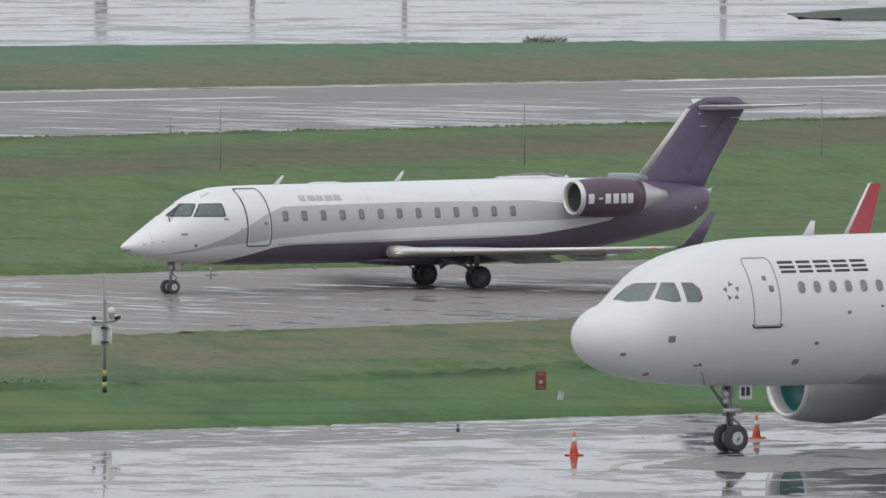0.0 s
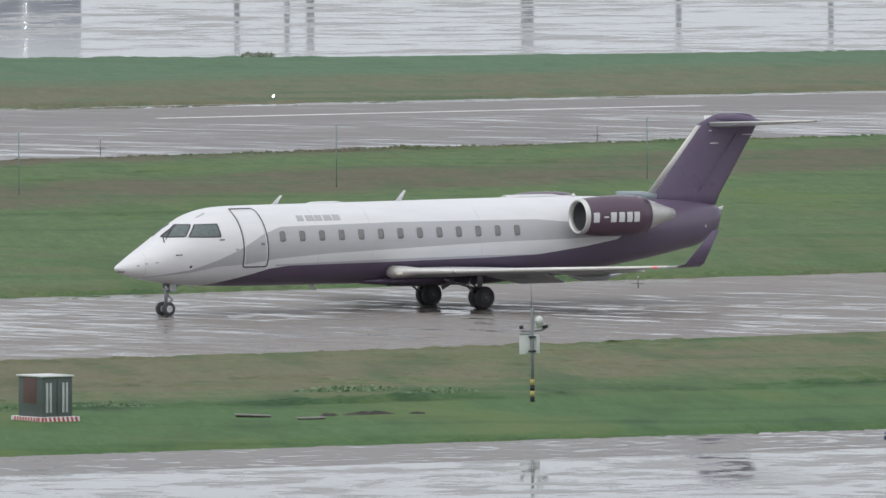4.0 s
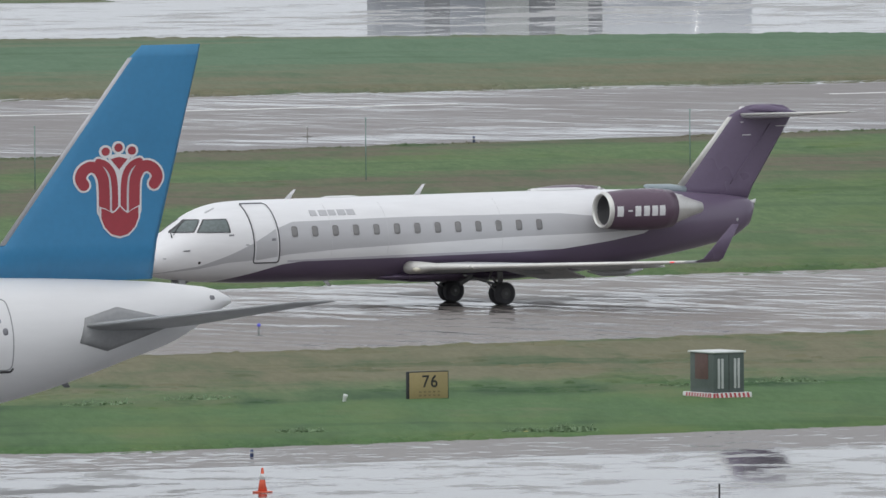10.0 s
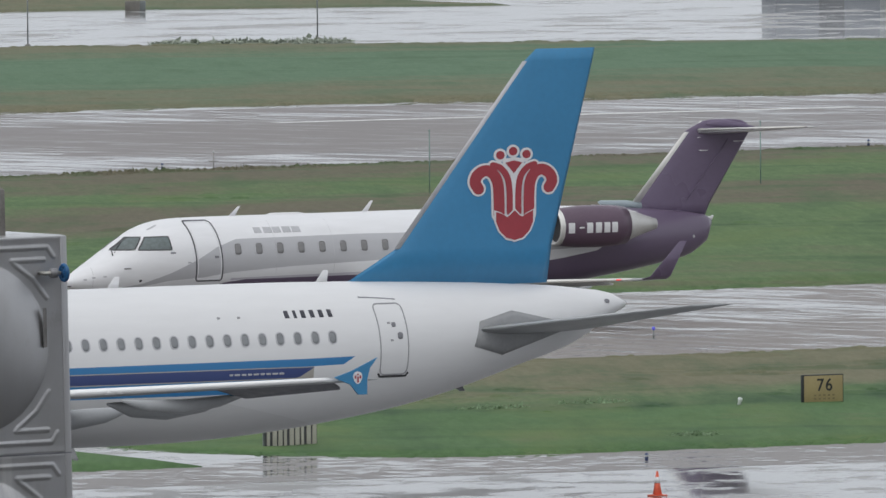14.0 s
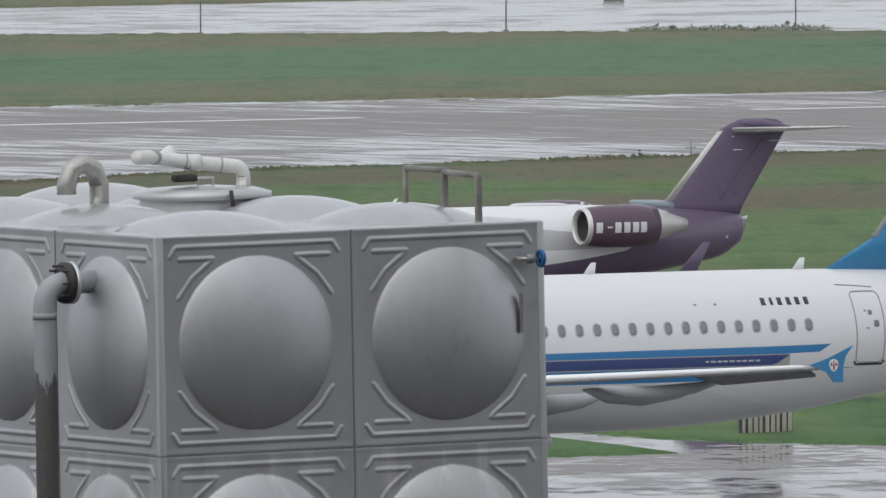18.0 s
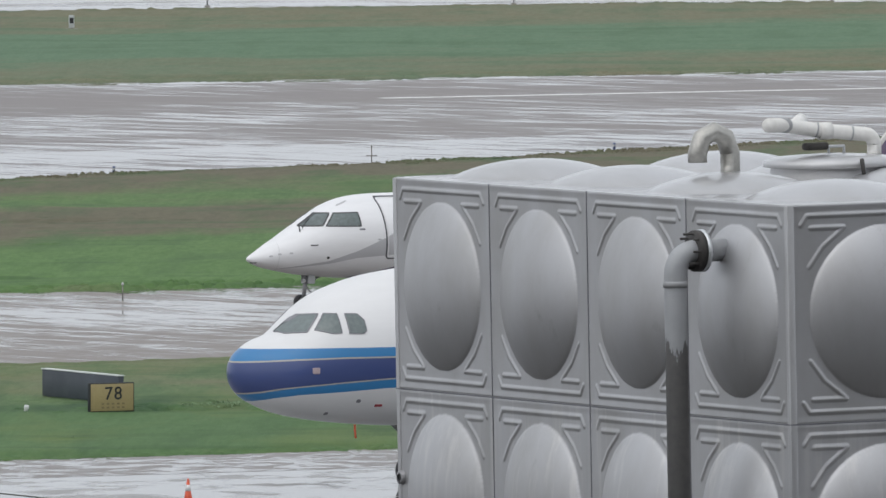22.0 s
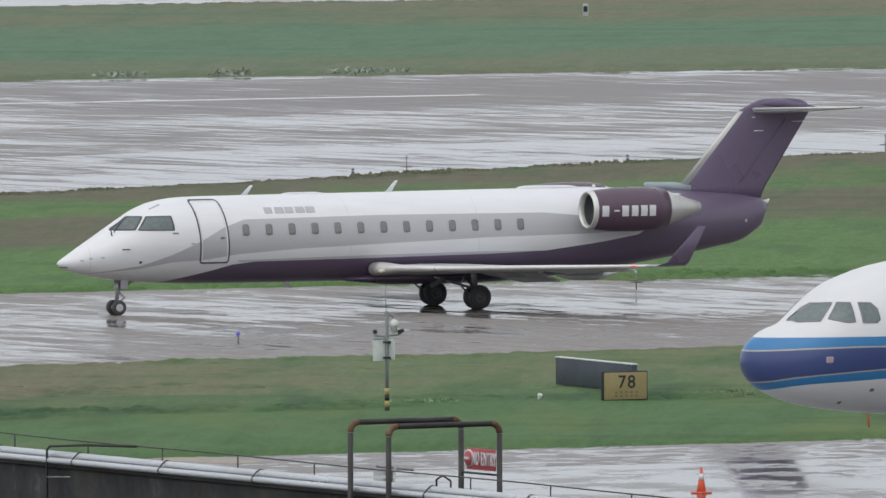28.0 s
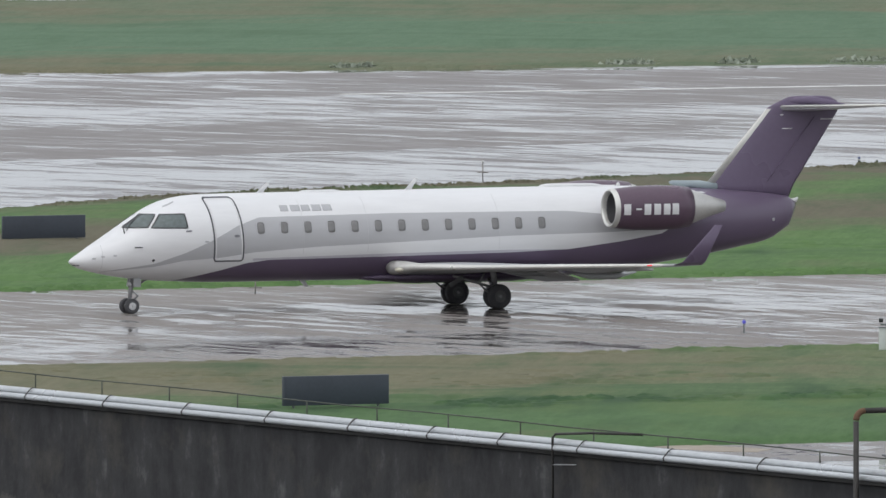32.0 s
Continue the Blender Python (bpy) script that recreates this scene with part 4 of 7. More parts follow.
FRAME_GREY = paint("window_frame_grey", (0.50, 0.50, 0.52), 0.4, 0, 0.1, 6)
FAINT = paint("faint_grey_lettering", (0.50, 0.50, 0.52), 0.4, 0, 0.1, 6)
DUCT = paint("grey_inlet_duct", (0.10, 0.10, 0.105), 0.5, 0.2, 0.3, 4)
GLASS_SHADE = paint("shaded_cabin_pane", (0.24, 0.235, 0.235), 0.2, 0, 0.2, 6)


def lamp_glow(name, col, power):
    m, n, l, b = nodes_of(name, 0.2)
    b.inputs["Base Color"].default_value = (*col, 1)
    b.inputs["Emission Color"].default_value = (*col, 1)
    b.inputs["Emission Strength"].default_value = power
    return m


RED_LAMP, GREEN_LAMP = lamp_glow("red_position_light", (1.0, 0.05, 0.06), 0.5), lamp_glow("green_position_light", (0.1, 0.8, 0.2), 0.8)
WHEELS = []
JET = regional_jet()


# ---- parked airliners ----
def airliner_body(length, dz):
    s = length - 44.3
    st = [(0, 3.24, 3.24, 0), (0.03, 3.45, 3.05, 0.22), (0.12, 3.68, 2.86, 0.45), (0.35, 3.90, 2.62, 0.72), (0.65, 4.08, 2.45, 0.98), (1.31, 4.36, 2.2, 1.34), (1.75, 4.75, 2.1, 1.5), (2.17, 5.09, 2.03, 1.63),
          (3.12, 5.51, 1.92, 1.82), (4.45, 5.79, 1.83, 1.93), (5.41, 5.89, 1.8, 1.97), (7.3, 5.93, 1.78, 1.975), (15, 5.95, 1.8, 1.975), (29 + s, 5.97, 1.84, 1.975), (33.3 + s, 5.98, 2.06, 1.95),
          (35.3 + s, 5.96, 2.30, 1.88), (38.4 + s, 5.88, 2.86, 1.60), (40.8 + s, 5.76, 3.55, 1.20), (42.9 + s, 5.58, 4.25, 0.72), (44.0 + s, 5.38, 4.90, 0.40), (44.3 + s, 5.22, 5.02, 0.18)]
    return Body([(x, a + dz, b + dz, w) for x, a, b, w in st])


def airliner(name, at, label, length, dz, skin, wing_le, engine_at, fin_mat, tip_fence, win_from, win_to, stab_mat):
    body = airliner_body(length, dz)
    s = length - 44.3
    jet = thing(name, at, label, "airplane", "parked airliners")
    part("fuselage", body.mesh(110, 44), skin, jet)
    part("belly_fairing", Body([(wing_le - 3, 2.6 + dz, 1.85 + dz, 0.4), (wing_le - 1, 2.9 + dz, 1.72 + dz, 1.7), (wing_le + 2, 3.0 + dz, 1.68 + dz, 2.12), (wing_le + 8, 3.0 + dz, 1.68 + dz, 2.1), (wing_le + 11, 2.6 + dz, 1.85 + dz, 0.4)]).mesh(30, 28), GREY_PAINT, jet)
    for side in (-1, 1):
        for q in ([(1.20, 4.30), (1.28, 4.265), (1.66, 4.305), (2.05, 4.755), (1.75, 4.72)], [(1.83, 4.36), (2.235, 4.27), (2.41, 4.285), (2.42, 4.76), (2.145, 4.76)], [(2.595, 4.27), (2.95, 4.265), (3.03, 4.34), (3.02, 4.60), (2.89, 4.755), (2.60, 4.76)]):
            if side > 0 and q[0][0] < 1.5:
                q = [(1.52, 4.32), (1.72, 4.31), (2.07, 4.77), (1.93, 4.76)]
            q = densify([(x, z + dz) for x, z in q], 0.06)
            pane = part("cockpit_window", body.patch(q, 0.014, side, 8), COCKPIT, jet)
            part("window_frame", body.band(q, 0.022, 0.018, side), LINE, pane)
        k = int((win_to - win_from) / 0.5267 + 0.5)
        for i in range(k + 1):
            x = win_to - 0.5267 * i
            q = rounded(x - 0.115, x + 0.115, 4.42 + dz, 4.75 + dz, 0.11)
            pane = part("cabin_window", body.patch(q, 0.004, side, 2), AIRLINER_PANE, jet)
            part("window_frame", body.band(q, 0.03, 0.010, side), FRAME_GREY, pane)
        for x0, x1 in ((4.62, 5.50), (length - 8.42, length - 7.55)):
            q = densify(rounded(x0, x1, 3.56 + dz, 5.40 + dz, 0.14), 0.12)
            d = part("cabin_door", body.band(q, 0.030, 0.008, side), DOOR_LINE, jet, "grey outline of a closed cabin door")
            part("door_sill", body.band(densify([(x0 - 0.05, 3.60 + dz), (x0 + 0.02, 3.51 + dz), (x1 - 0.02, 3.51 + dz), (x1 + 0.05, 3.60 + dz)], 0.1, False), 0.055, 0.012, side, False), DARK, d)
            part("door_window", body.patch(rounded((x0 + x1) / 2 + 0.12, (x0 + x1) / 2 + 0.28, 4.48 + dz, 4.66 + dz, 0.06), 0.006, side, 2), LINE, d)
            part("door_handle", body.patch(rounded((x0 + x1) / 2 - 0.02, (x0 + x1) / 2 + 0.10, 4.80 + dz, 4.92 + dz, 0.03), 0.006, side, 2), LINE, d)
        # wings
        w = part("wing", foil([((wing_le, side * 1.2, 2.75 + dz), 7.6, 0.50, (0, 0, 1)), ((wing_le + 0.6, side * 2.0, 2.86 + dz), 6.9, 0.44, (0, 0, 1)), ((wing_le + 3.0, side * 6.4, 3.50 + dz), 4.0, 0.24, (0, 0, 1)), ((wing_le + 8.9, side * 16.9, 4.24 + dz), 1.55, 0.10, (0, 0, 1))]), GREY_PAINT, jet)
        part("slat", foil([((wing_le + 0.70, side * 2.4, 2.95 + dz), 0.85, 0.34, (0, 0, 1)), ((wing_le + 2.88, side * 6.4, 3.53 + dz), 0.65, 0.24, (0, 0, 1)), ((wing_le + 8.82, side * 16.8, 4.27 + dz), 0.4, 0.12, (0, 0, 1))]), SLAT_WHITE, w)
        for fy, fx, zz, r in ((6.6, 7.65, 3.07 + dz, 0.27), (10.0, 8.65, 3.44 + dz, 0.26), (12.6, 7.65, 3.65 + dz, 0.19)):
            fair = part("flap_fairing", smooth(add_tube(bmesh.new(), [(wing_le + fx - 2.2, side * fy, zz + 0.05), (wing_le + fx - 1.5, side * fy, zz - 0.10), (wing_le + fx - 0.5, side * fy, zz - 0.15), (wing_le + fx + 0.6, side * fy, zz - 0.05), (wing_le + fx + 1.5, side * fy, zz + 0.12)], [0.03, r * 0.8, r, r * 0.75, 0.03], 16)), FAIRING_GREY, w)
            if tip_fence and fy > 12:
                part("tip", smooth(add_tube(bmesh.new(), [(wing_le + fx + 0.9, side * fy, zz + 0.01), (wing_le + fx + 1.2, side * fy, zz + 0.07), (wing_le + fx + 1.52, side * fy, zz + 0.125)], [r * 0.54, r * 0.34, 0.03], 16)), BLUE, fair, "blue painted tip")
        if tip_fence:
            for q in (((8.1, 12.8, 3.95), (8.93, 12.8, 3.72), (9.62, 16.4, 4.06), (9.36, 16.4, 4.24)),):
                d = bmesh.new()
                top, low = ([d.verts.new((wing_le + x, side * y, z + dz - t)) for x, y, z in q] for t in (0.0, 0.07))
                d.faces.new(top)
                d.faces.new(low[::-1])
                for i in range(4):
                    d.faces.new((top[i], low[i], low[(i + 1) % 4], top[(i + 1) % 4]))
                bmesh.ops.recalc_face_normals(d, faces=d.faces[:])
                part("drooped_flap", d, LINE, w, "dark grey drooped flap")
            f = part("wingtip_fence", plate([(wing_le + x - 16.7, z) for x, z in ((25.80, 4.05), (26.30, 4.20), (27.06, 4.52), (26.84, 4.26), (26.76, 3.98), (26.76, 3.60), (26.50, 3.60), (26.28, 3.86))], side * 17.0, 0.05), BLUE, w, "blue wingtip fence with a small red crest")
            if side < 0:
                part("crest", plate([(wing_le + 9.78 + 0.13 * math.cos(a * 0.52) * (1 - 0.25 * math.sin(a * 0.52)), 4.03 - 0.16 * math.sin(a * 0.52)) for a in range(12)], -17.032, 0.012), WHITE, f)
                for cx, lo, hi in ((-0.07, -0.02, 0.06), (0.0, -0.12, 0.03), (0.07, -0.02, 0.06), (0.0, 0.06, 0.10)):
                    part("crest_bar", plate([(wing_le + 9.78 + cx - 0.022, 4.03 + lo), (wing_le + 9.78 + cx + 0.022, 4.03 + lo), (wing_le + 9.78 + cx + 0.022, 4.03 + hi), (wing_le + 9.78 + cx - 0.022, 4.03 + hi)], -17.042, 0.012), RED, f)
        else:
            sh = part("sharklet", foil([((wing_le + 9.0, side * 16.9, 4.15 + dz), 1.5, 0.08, (0, 0.4, 1)), ((wing_le + 9.7, side * 17.5, 4.5 + dz), 1.1, 0.06, (0, 1, 0.3)), ((wing_le + 11.2, side * 17.9, 6.55 + dz), 0.45, 0.03, (0, 1, 0))]), RED, w, "red sharklet with white leading edge")
            part("leading_edge", foil([((wing_le + 9.66, side * 17.5, 4.5 + dz), 0.30, 0.05, (0, 1, 0.3)), ((wing_le + 11.18, side * 17.9, 6.56 + dz), 0.16, 0.025, (0, 1, 0))]), WHITE, sh)
        # engines
        c = (0, side * 5.75, 1.55 + dz)
        nac = part("engine_cowl", lathe([(engine_at + 0.12, 1.0), (engine_at + 0.5, 1.1), (engine_at + 1.5, 1.2), (engine_at + 2.6, 1.15), (engine_at + 3.6, 0.92), (engine_at + 3.55, 0.8)], "x", 40, c), WHITE_GREY, jet)
        part("inlet_lip", lathe([(engine_at + 0.45, 0.86), (engine_at + 0.1, 0.88), (engine_at, 0.95), (engine_at + 0.12, 1.012), (engine_at + 0.3, 1.07)], "x", 40, c), BARE, nac)
        part("fan", lathe([(engine_at + 0.4, 0.87), (engine_at + 1.0, 0.86), (engine_at + 0.95, 0.25), (engine_at + 0.6, 0.02)], "x", 32, c), TEAL, nac, "blue-green inlet duct and fan")
        part("exhaust_cone", lathe([(engine_at + 3.5, 0.7), (engine_at + 4.4, 0.45), (engine_at + 5.0, 0.05)], "x", 24, c), HOT, nac)
        part("engine_pylon", foil([((engine_at + 1.4, side * 5.75, 2.6 + dz), 4.6, 0.16, (0, 1, 0)), ((engine_at + 2.6, side * 5.75, 3.38 + dz), 3.4, 0.14, (0, 1, 0))]), WHITE_GREY, jet)
        st = part("tailplane", foil([((38.65 + s, side * 0.9, 4.55 + dz), 4.2, 0.26, (0, 0, 1)), ((42.7 + s, side * 6.2, 5.32 + dz), 1.35, 0.07, (0, 0, 1))]), stab_mat, jet)
        part("root_plate", body.patch(densify([(38.9 + s, 4.2 + dz), (39.9 + s, 3.95 + dz), (42.4 + s, 4.65 + dz), (40.2 + s, 5.1 + dz), (39.1 + s, 4.85 + dz)], 0.25), 0.012, side), ROOT_GREY, st)
        # main gear
        gx = wing_le + 6.0
        leg = part("gear_leg", tube([(gx, side * 3.8, 2.4 + dz), (gx, side * 3.8, 0.6)], [0.17, 0.13]), STRUT, jet)
        for dy in (-0.46, 0.46):
            wheel(jet, (gx, side * 3.8 + dy, 0.57), 0.57, 0.40)
    fin = part("fin", foil([((35.6 + s, 0, 5.75 + dz), 6.4, 0.30, (0, 1, 0)), ((37.4 + s, 0, 6.75 + dz), 4.75, 0.24, (0, 1, 0)), ((41.35 + s, 0, 11.60 + dz), 2.10, 0.10, (0, 1, 0)), ((41.72 + s, 0, 11.92 + dz), 1.80, 0.05, (0, 1, 0))]), fin_mat, jet)
    part("leading_edge", foil([((37.36 + s, 0, 6.75 + dz), 0.26, 0.11, (0, 1, 0)), ((41.31 + s, 0, 11.60 + dz), 0.2, 0.065, (0, 1, 0))]), FRAME_GREY, fin)
    part("tail_pipe", lathe([(44.0 + s, 0.20), (44.22 + s, 0.16), (44.18 + s, 0.10)], "x", 18, (0, 0, 5.12 + dz)), FRAME_GREY, jet)
    leg = part("gear_leg", tube([(5.0, 0, 2.1 + dz), (5.15, 0, 1.1), (5.2, 0, 0.38)], [0.13, 0.11, 0.08]), STRUT, jet)
    part("axle", tube([(5.2, -0.38, 0.38), (5.2, 0.38, 0.38)], 0.05), STRUT, leg)
    part("steering_collar", lathe([(1.0, 0.12), (1.0, 0.19), (1.22, 0.19), (1.22, 0.12)], "z", 16, (5.14, 0, 0)), STRUT, leg)
    part("steering_cylinder", tube([(4.85, -0.2, 1.16), (5.4, -0.2, 1.16)], 0.06, 10), BARE, leg)
    part("oleo", tube([(5.16, 0, 1.0), (5.19, 0, 0.62)], 0.075, 12), BARE, leg)
    part("hose", tube([(5.0, -0.1, 1.9), (4.92, -0.16, 1.4), (5.05, -0.14, 0.8), (5.14, -0.12, 0.5)], 0.025, 6), DARK, leg)
    for lz in (1.42, 1.62):
        part("taxi_lamp", lathe([(4.86, 0.09), (4.92, 0.10), (5.0, 0.04)], "x", 14, (0, -0.16, lz), True), HUB, leg)
    part("torque_link", tube([(5.15, 0, 1.0), (5.5, 0, 0.75), (5.2, 0, 0.48)], 0.045), STRUT, leg)
    part("drag_brace", tube([(4.3, 0, 2.1 + dz), (5.1, 0, 1.15)], 0.05), STRUT, leg)
    for side in (-1, 1):
        wheel(jet, (5.2, side * 0.25, 0.38), 0.38, 0.22)
        d = bmesh.new()
        add_box(d, (5.18, side * 0.42 - 0.02, 1.46), (5.62, side * 0.42 + 0.02, 1.90), 0.02)
        d = part("gear_door", d, WHITE, jet)
        for i in range(2):
            part("lettering_bar", box((5.24 + 0.17 * i, side * 0.445 - 0.004, 1.56), (5.36 + 0.17 * i, side * 0.445 + 0.004, 1.80)), DARK, d)
    for x, h in ((7.6, 0.40),):
        part("aerial", foil([((x, 0, body.at(x)[0] - 0.05), 0.42, 0.035, (0, 1, 0)), ((x + 0.3, 0, body.at(x)[0] + h), 0.16, 0.02, (0, 1, 0))]), WHITE, jet)
    return jet, body


SLAT_WHITE = paint("bright_white_slat_paint", (0.86, 0.86, 0.86), 0.25, 0.15, 0.05, 2)
FAIRING_GREY = paint("flap_fairing_grey", (0.37, 0.38, 0.39), 0.4, 0, 0.12, 1.5)
ROOT_GREY = paint("darker_root_plate", (0.30, 0.305, 0.31), 0.45, 0, 0.2, 1.5)
DOOR_LINE = paint("grey_door_line", (0.33, 0.33, 0.34), 0.5, 0, 0.2, 8)
AIRLINER_PANE = paint("airliner_cabin_pane", (0.26, 0.27, 0.28), 0.15, 0, 0.2, 6)
TEAL = paint("blue_green_duct", (0.03, 0.16, 0.17), 0.4, 0, 0.5, 3)
PLAIN = livery("plain_white_livery", (0.74, 0.74, 0.745), [], 0.3, 0.06)
gold, sky_blue, navy = (0.42, 0.40, 0.36), (0.030, 0.20, 0.45), (0.042, 0.068, 0.205)
STRIPED = livery("blue_striped_livery", (0.74, 0.74, 0.745), [
    (sky_blue, [(0, 2.20), (0.47, 2.266), (0.89, 2.37), (1.37, 2.44), (2.5, 2.506), (3.6, 2.584), (9, 2.80), (20, 2.90), (33.5, 2.90)], [(0, 3.60), (2.4, 3.635), (8, 3.64), (33, 3.77), (33.5, 3.775)]),
    (sky_blue, [(33.45, 3.57), (34.5, 3.595), (34.85, 3.79)], [(33.45, 3.775), (34.85, 3.795)]),
    (gold, [(0, 2.41), (0.5, 2.485), (0.9, 2.573), (1.33, 2.628), (2.45, 2.725), (3.56, 2.802), (9, 3.06), (20, 3.22), (33.6, 3.26)], [(0, 3.29), (1.33, 3.36), (2.4, 3.398), (8, 3.42), (20, 3.55), (33.6, 3.57)]),
    (navy, [(0, 2.45), (0.5, 2.53), (0.9, 2.613), (1.33, 2.663), (2.45, 2.76), (3.56, 2.838), (9, 3.10), (20, 3.25), (33.15, 3.285), (33.6, 3.54)], [(0, 3.25), (1.33, 3.32), (2.4, 3.358), (8, 3.38), (20, 3.52), (33.6, 3.545)]),
    ((0.68, 0.68, 0.68), [(9, 1.0), (38, 1.01)], [(9, 2.6), (12, 2.80), (20, 2.90), (30, 2.90), (38, 1.2)])], 0.3, 0.06)
NOSE_JET, NOSE_BODY = airliner("airliner", pose(299.29, 428.5, 0), "white parked airliner with a red sharklet behind its nose", 37.6, 0.0, PLAIN, 11.6, 11.15, RED, False, 6.11, 28.4, GREY_PAINT)
TAIL_JET, TAIL_BODY = airliner("airliner", pose(211.72, 433.0, 0), "white parked airliner with blue side stripes and a bright blue tail", 44.08, -0.28, STRIPED, 16.48, 13.5, BLUE, True, 6.2, 34.2, GREY_PAINT)




# ---- crest on the blue tail ----
def fin_y(u, z):
    zs = [5.47, 6.47, 11.32, 11.64]
    le, ch, th = np.interp(z, zs, [35.38, 37.18, 41.13, 41.5]), np.interp(z, zs, [6.4, 4.75, 2.02, 1.68]), np.interp(z, zs, [0.30, 0.24, 0.10, 0.05])
    s = min(max((u - le) / ch, 0.01), 0.98)
    h = 2.6 * (0.2969 * math.sqrt(s) - 0.126 * s - 0.3516 * s * s + 0.2843 * s ** 3 - 0.1015 * s ** 4)
    return float(h * th * 1.9)


def tail_crest():
    cx, cz, sc = 40.74, 7.86, 0.00555

    def spot(x, y, out):
        u, z = cx + (x - 328) * sc * 1.02, cz - (y - 325) * sc * 0.875
        return Vector((u, -fin_y(u, z) - out, z))

    def ribbon(bm, path, w, out):
        k, pts = 8, []
        path = [Vector(p) for p in path]
        for i in range(len(path) - 1):
            a, b = path[i], path[i + 1]
            p0, p3 = path[max(i - 1, 0)], path[min(i + 2, len(path) - 1)]
            for j in range(k):
                t = j / k
                pts.append(0.5 * ((2 * a) + (b - p0) * t + (2 * p0 - 5 * a + 4 * b - p3) * t * t + (3 * a - p0 - 3 * b + p3) * t ** 3))
        pts.append(path[-1])
        rows = []
        for i, p in enumerate(pts):
            d = (pts[min(i + 1, len(pts) - 1)] - pts[max(i - 1, 0)]).normalized()
            nrm = Vector((-d.y, d.x)) * w
            rows.append((bm.verts.new(spot(*(p + nrm), out)), bm.verts.new(spot(*p, out)), bm.verts.new(spot(*(p - nrm), out))))
        for a, b in zip(rows, rows[1:]):
            bm.faces.new((a[0], a[1], b[1], b[0]))
            bm.faces.new((a[1], a[2], b[2], b[1]))
        for end, sg in ((pts[0], 0), (pts[-1], 1)):
            disc(bm, end.x, end.y, w, out + 0.0006)

    def disc(bm, x, y, r, out):
        c = bm.verts.new(spot(x, y, out))
        ring = [bm.verts.new(spot(x + r * math.cos(a * math.pi / 8), y + r * math.sin(a * math.pi / 8), out)) for a in range(16)]
        for i in range(16):
            bm.faces.new((c, ring[i], ring[(i + 1) % 16]))

    def shape(bm, pts, out):
        c = bm.verts.new(spot(sum(p[0] for p in pts) / len(pts), sum(p[1] for p in pts) / len(pts), out))
        ring = [bm.verts.new(spot(*p, out)) for p in pts]
        for i in range(len(ring)):
            bm.faces.new((c, ring[i], ring[(i + 1) % len(ring)]))

    flip = lambda path: [(656 - x, y) for x, y in path]
    outer = [(246, 440), (245, 330), (238, 262), (212, 215), (172, 200), (133, 222), (118, 262), (135, 298)]
    inner = [(304, 430), (303, 310), (290, 235), (255, 188), (215, 172)]
    cup = [(228, 425), (260, 436), (284, 456), (303, 446), (330, 418), (357, 446), (376, 456), (400, 436), (432, 420), (432, 480), (412, 530), (375, 568), (330, 580), (285, 568), (248, 530), (228, 480)]
    white, red = bmesh.new(), bmesh.new()
    for path, w in ((outer, 32), (inner, 19)):
        for p in (path, flip(path)):
            ribbon(white, p, w + 9, 0.010)
            ribbon(red, p, w - 2, 0.020)
    for x, y in ((255, 118), (325, 98), (398, 116)):
        disc(white, x, y, 36, 0.012)
        disc(red, x, y, 23, 0.022)
        shape(white, [(x - 7, y + 20), (x + 7, y + 20), (x + 7, y + 60), (x - 7, y + 60)], 0.013)
    shape(white, [(258, 140), (328, 130), (398, 140), (345, 240), (345, 430), (312, 430), (312, 240)], 0.014)
    shape(red, [(282, 160), (328, 148), (374, 160), (328, 218)], 0.022)
    shape(white, [(328 + (x - 328) * 1.10, 500 + (y - 500) * 1.13) for x, y in cup], 0.022)
    shape(red, cup, 0.030)
    part("crest", white, WHITE, TAIL_JET, "white outline of a flower crest")
    part("crest", red, RED, TAIL_JET, "red flower crest on blue tail")


tail_crest()


def bars_on(body, jet, x0, z0, z1, widths, gap, material, rows=1, label="dark bars of lettering"):
    x = x0
    for wd in widths:
        for r in range(rows):
            a = z0 + (z1 - z0) * r / rows
            b = z0 + (z1 - z0) * (r + (1 if rows == 1 else 0.55)) / rows
            part("lettering_bar", body.patch(densify([(x, a), (x + wd, a), (x + wd, b), (x, b)], 0.12), 0.005, -1, 2), material, jet, label)
        x += wd + gap


INK = paint("dark_lettering_paint", (0.05, 0.05, 0.065), 0.5, 0, 0.2, 6)
TAB = paint("pale_placard", (0.45, 0.36, 0.38), 0.5, 0, 0.2, 6)
bars_on(TAIL_BODY, TAIL_JET, 32.92, 4.83, 5.02, (0.13, 0.09, 0.13, 0.13, 0.13, 0.13), 0.138, INK)
part("static_plate", TAIL_BODY.patch(rounded(1.62, 1.80, 2.98, 3.14, 0.03), 0.006), TAB, TAIL_JET)
for x, z, r in ((2.9, 2.22, 0.06), (2.25, 1.9, 0.05), (43.2, 4.9, 0.08)):
    part("service_port", TAIL_BODY.patch(rounded(x, x + 2 * r, z, z + 1.4 * r, 0.6 * r), 0.006), LINE, TAIL_JET)
for x in (21.2, 28.45, 34.7):
    part("aerial", foil([((x, 0, 5.62), 0.40, 0.035, (0, 1, 0)), ((x + 0.28, 0, 5.98), 0.16, 0.02, (0, 1, 0))]), WHITE, TAIL_JET)
part("tail_skid_mast", foil([((38.6, -0.3, 2.95), 0.35, 0.03, (0, 1, 0)), ((38.9, -0.3, 2.70), 0.18, 0.02, (0, 1, 0))]), LINE, TAIL_JET)
part("drain_mast", foil([((27.0, -0.3, 1.62), 0.30, 0.03, (0, 1, 0)), ((27.3, -0.3, 1.25), 0.16, 0.02, (0, 1, 0))]), WHITE, TAIL_JET)

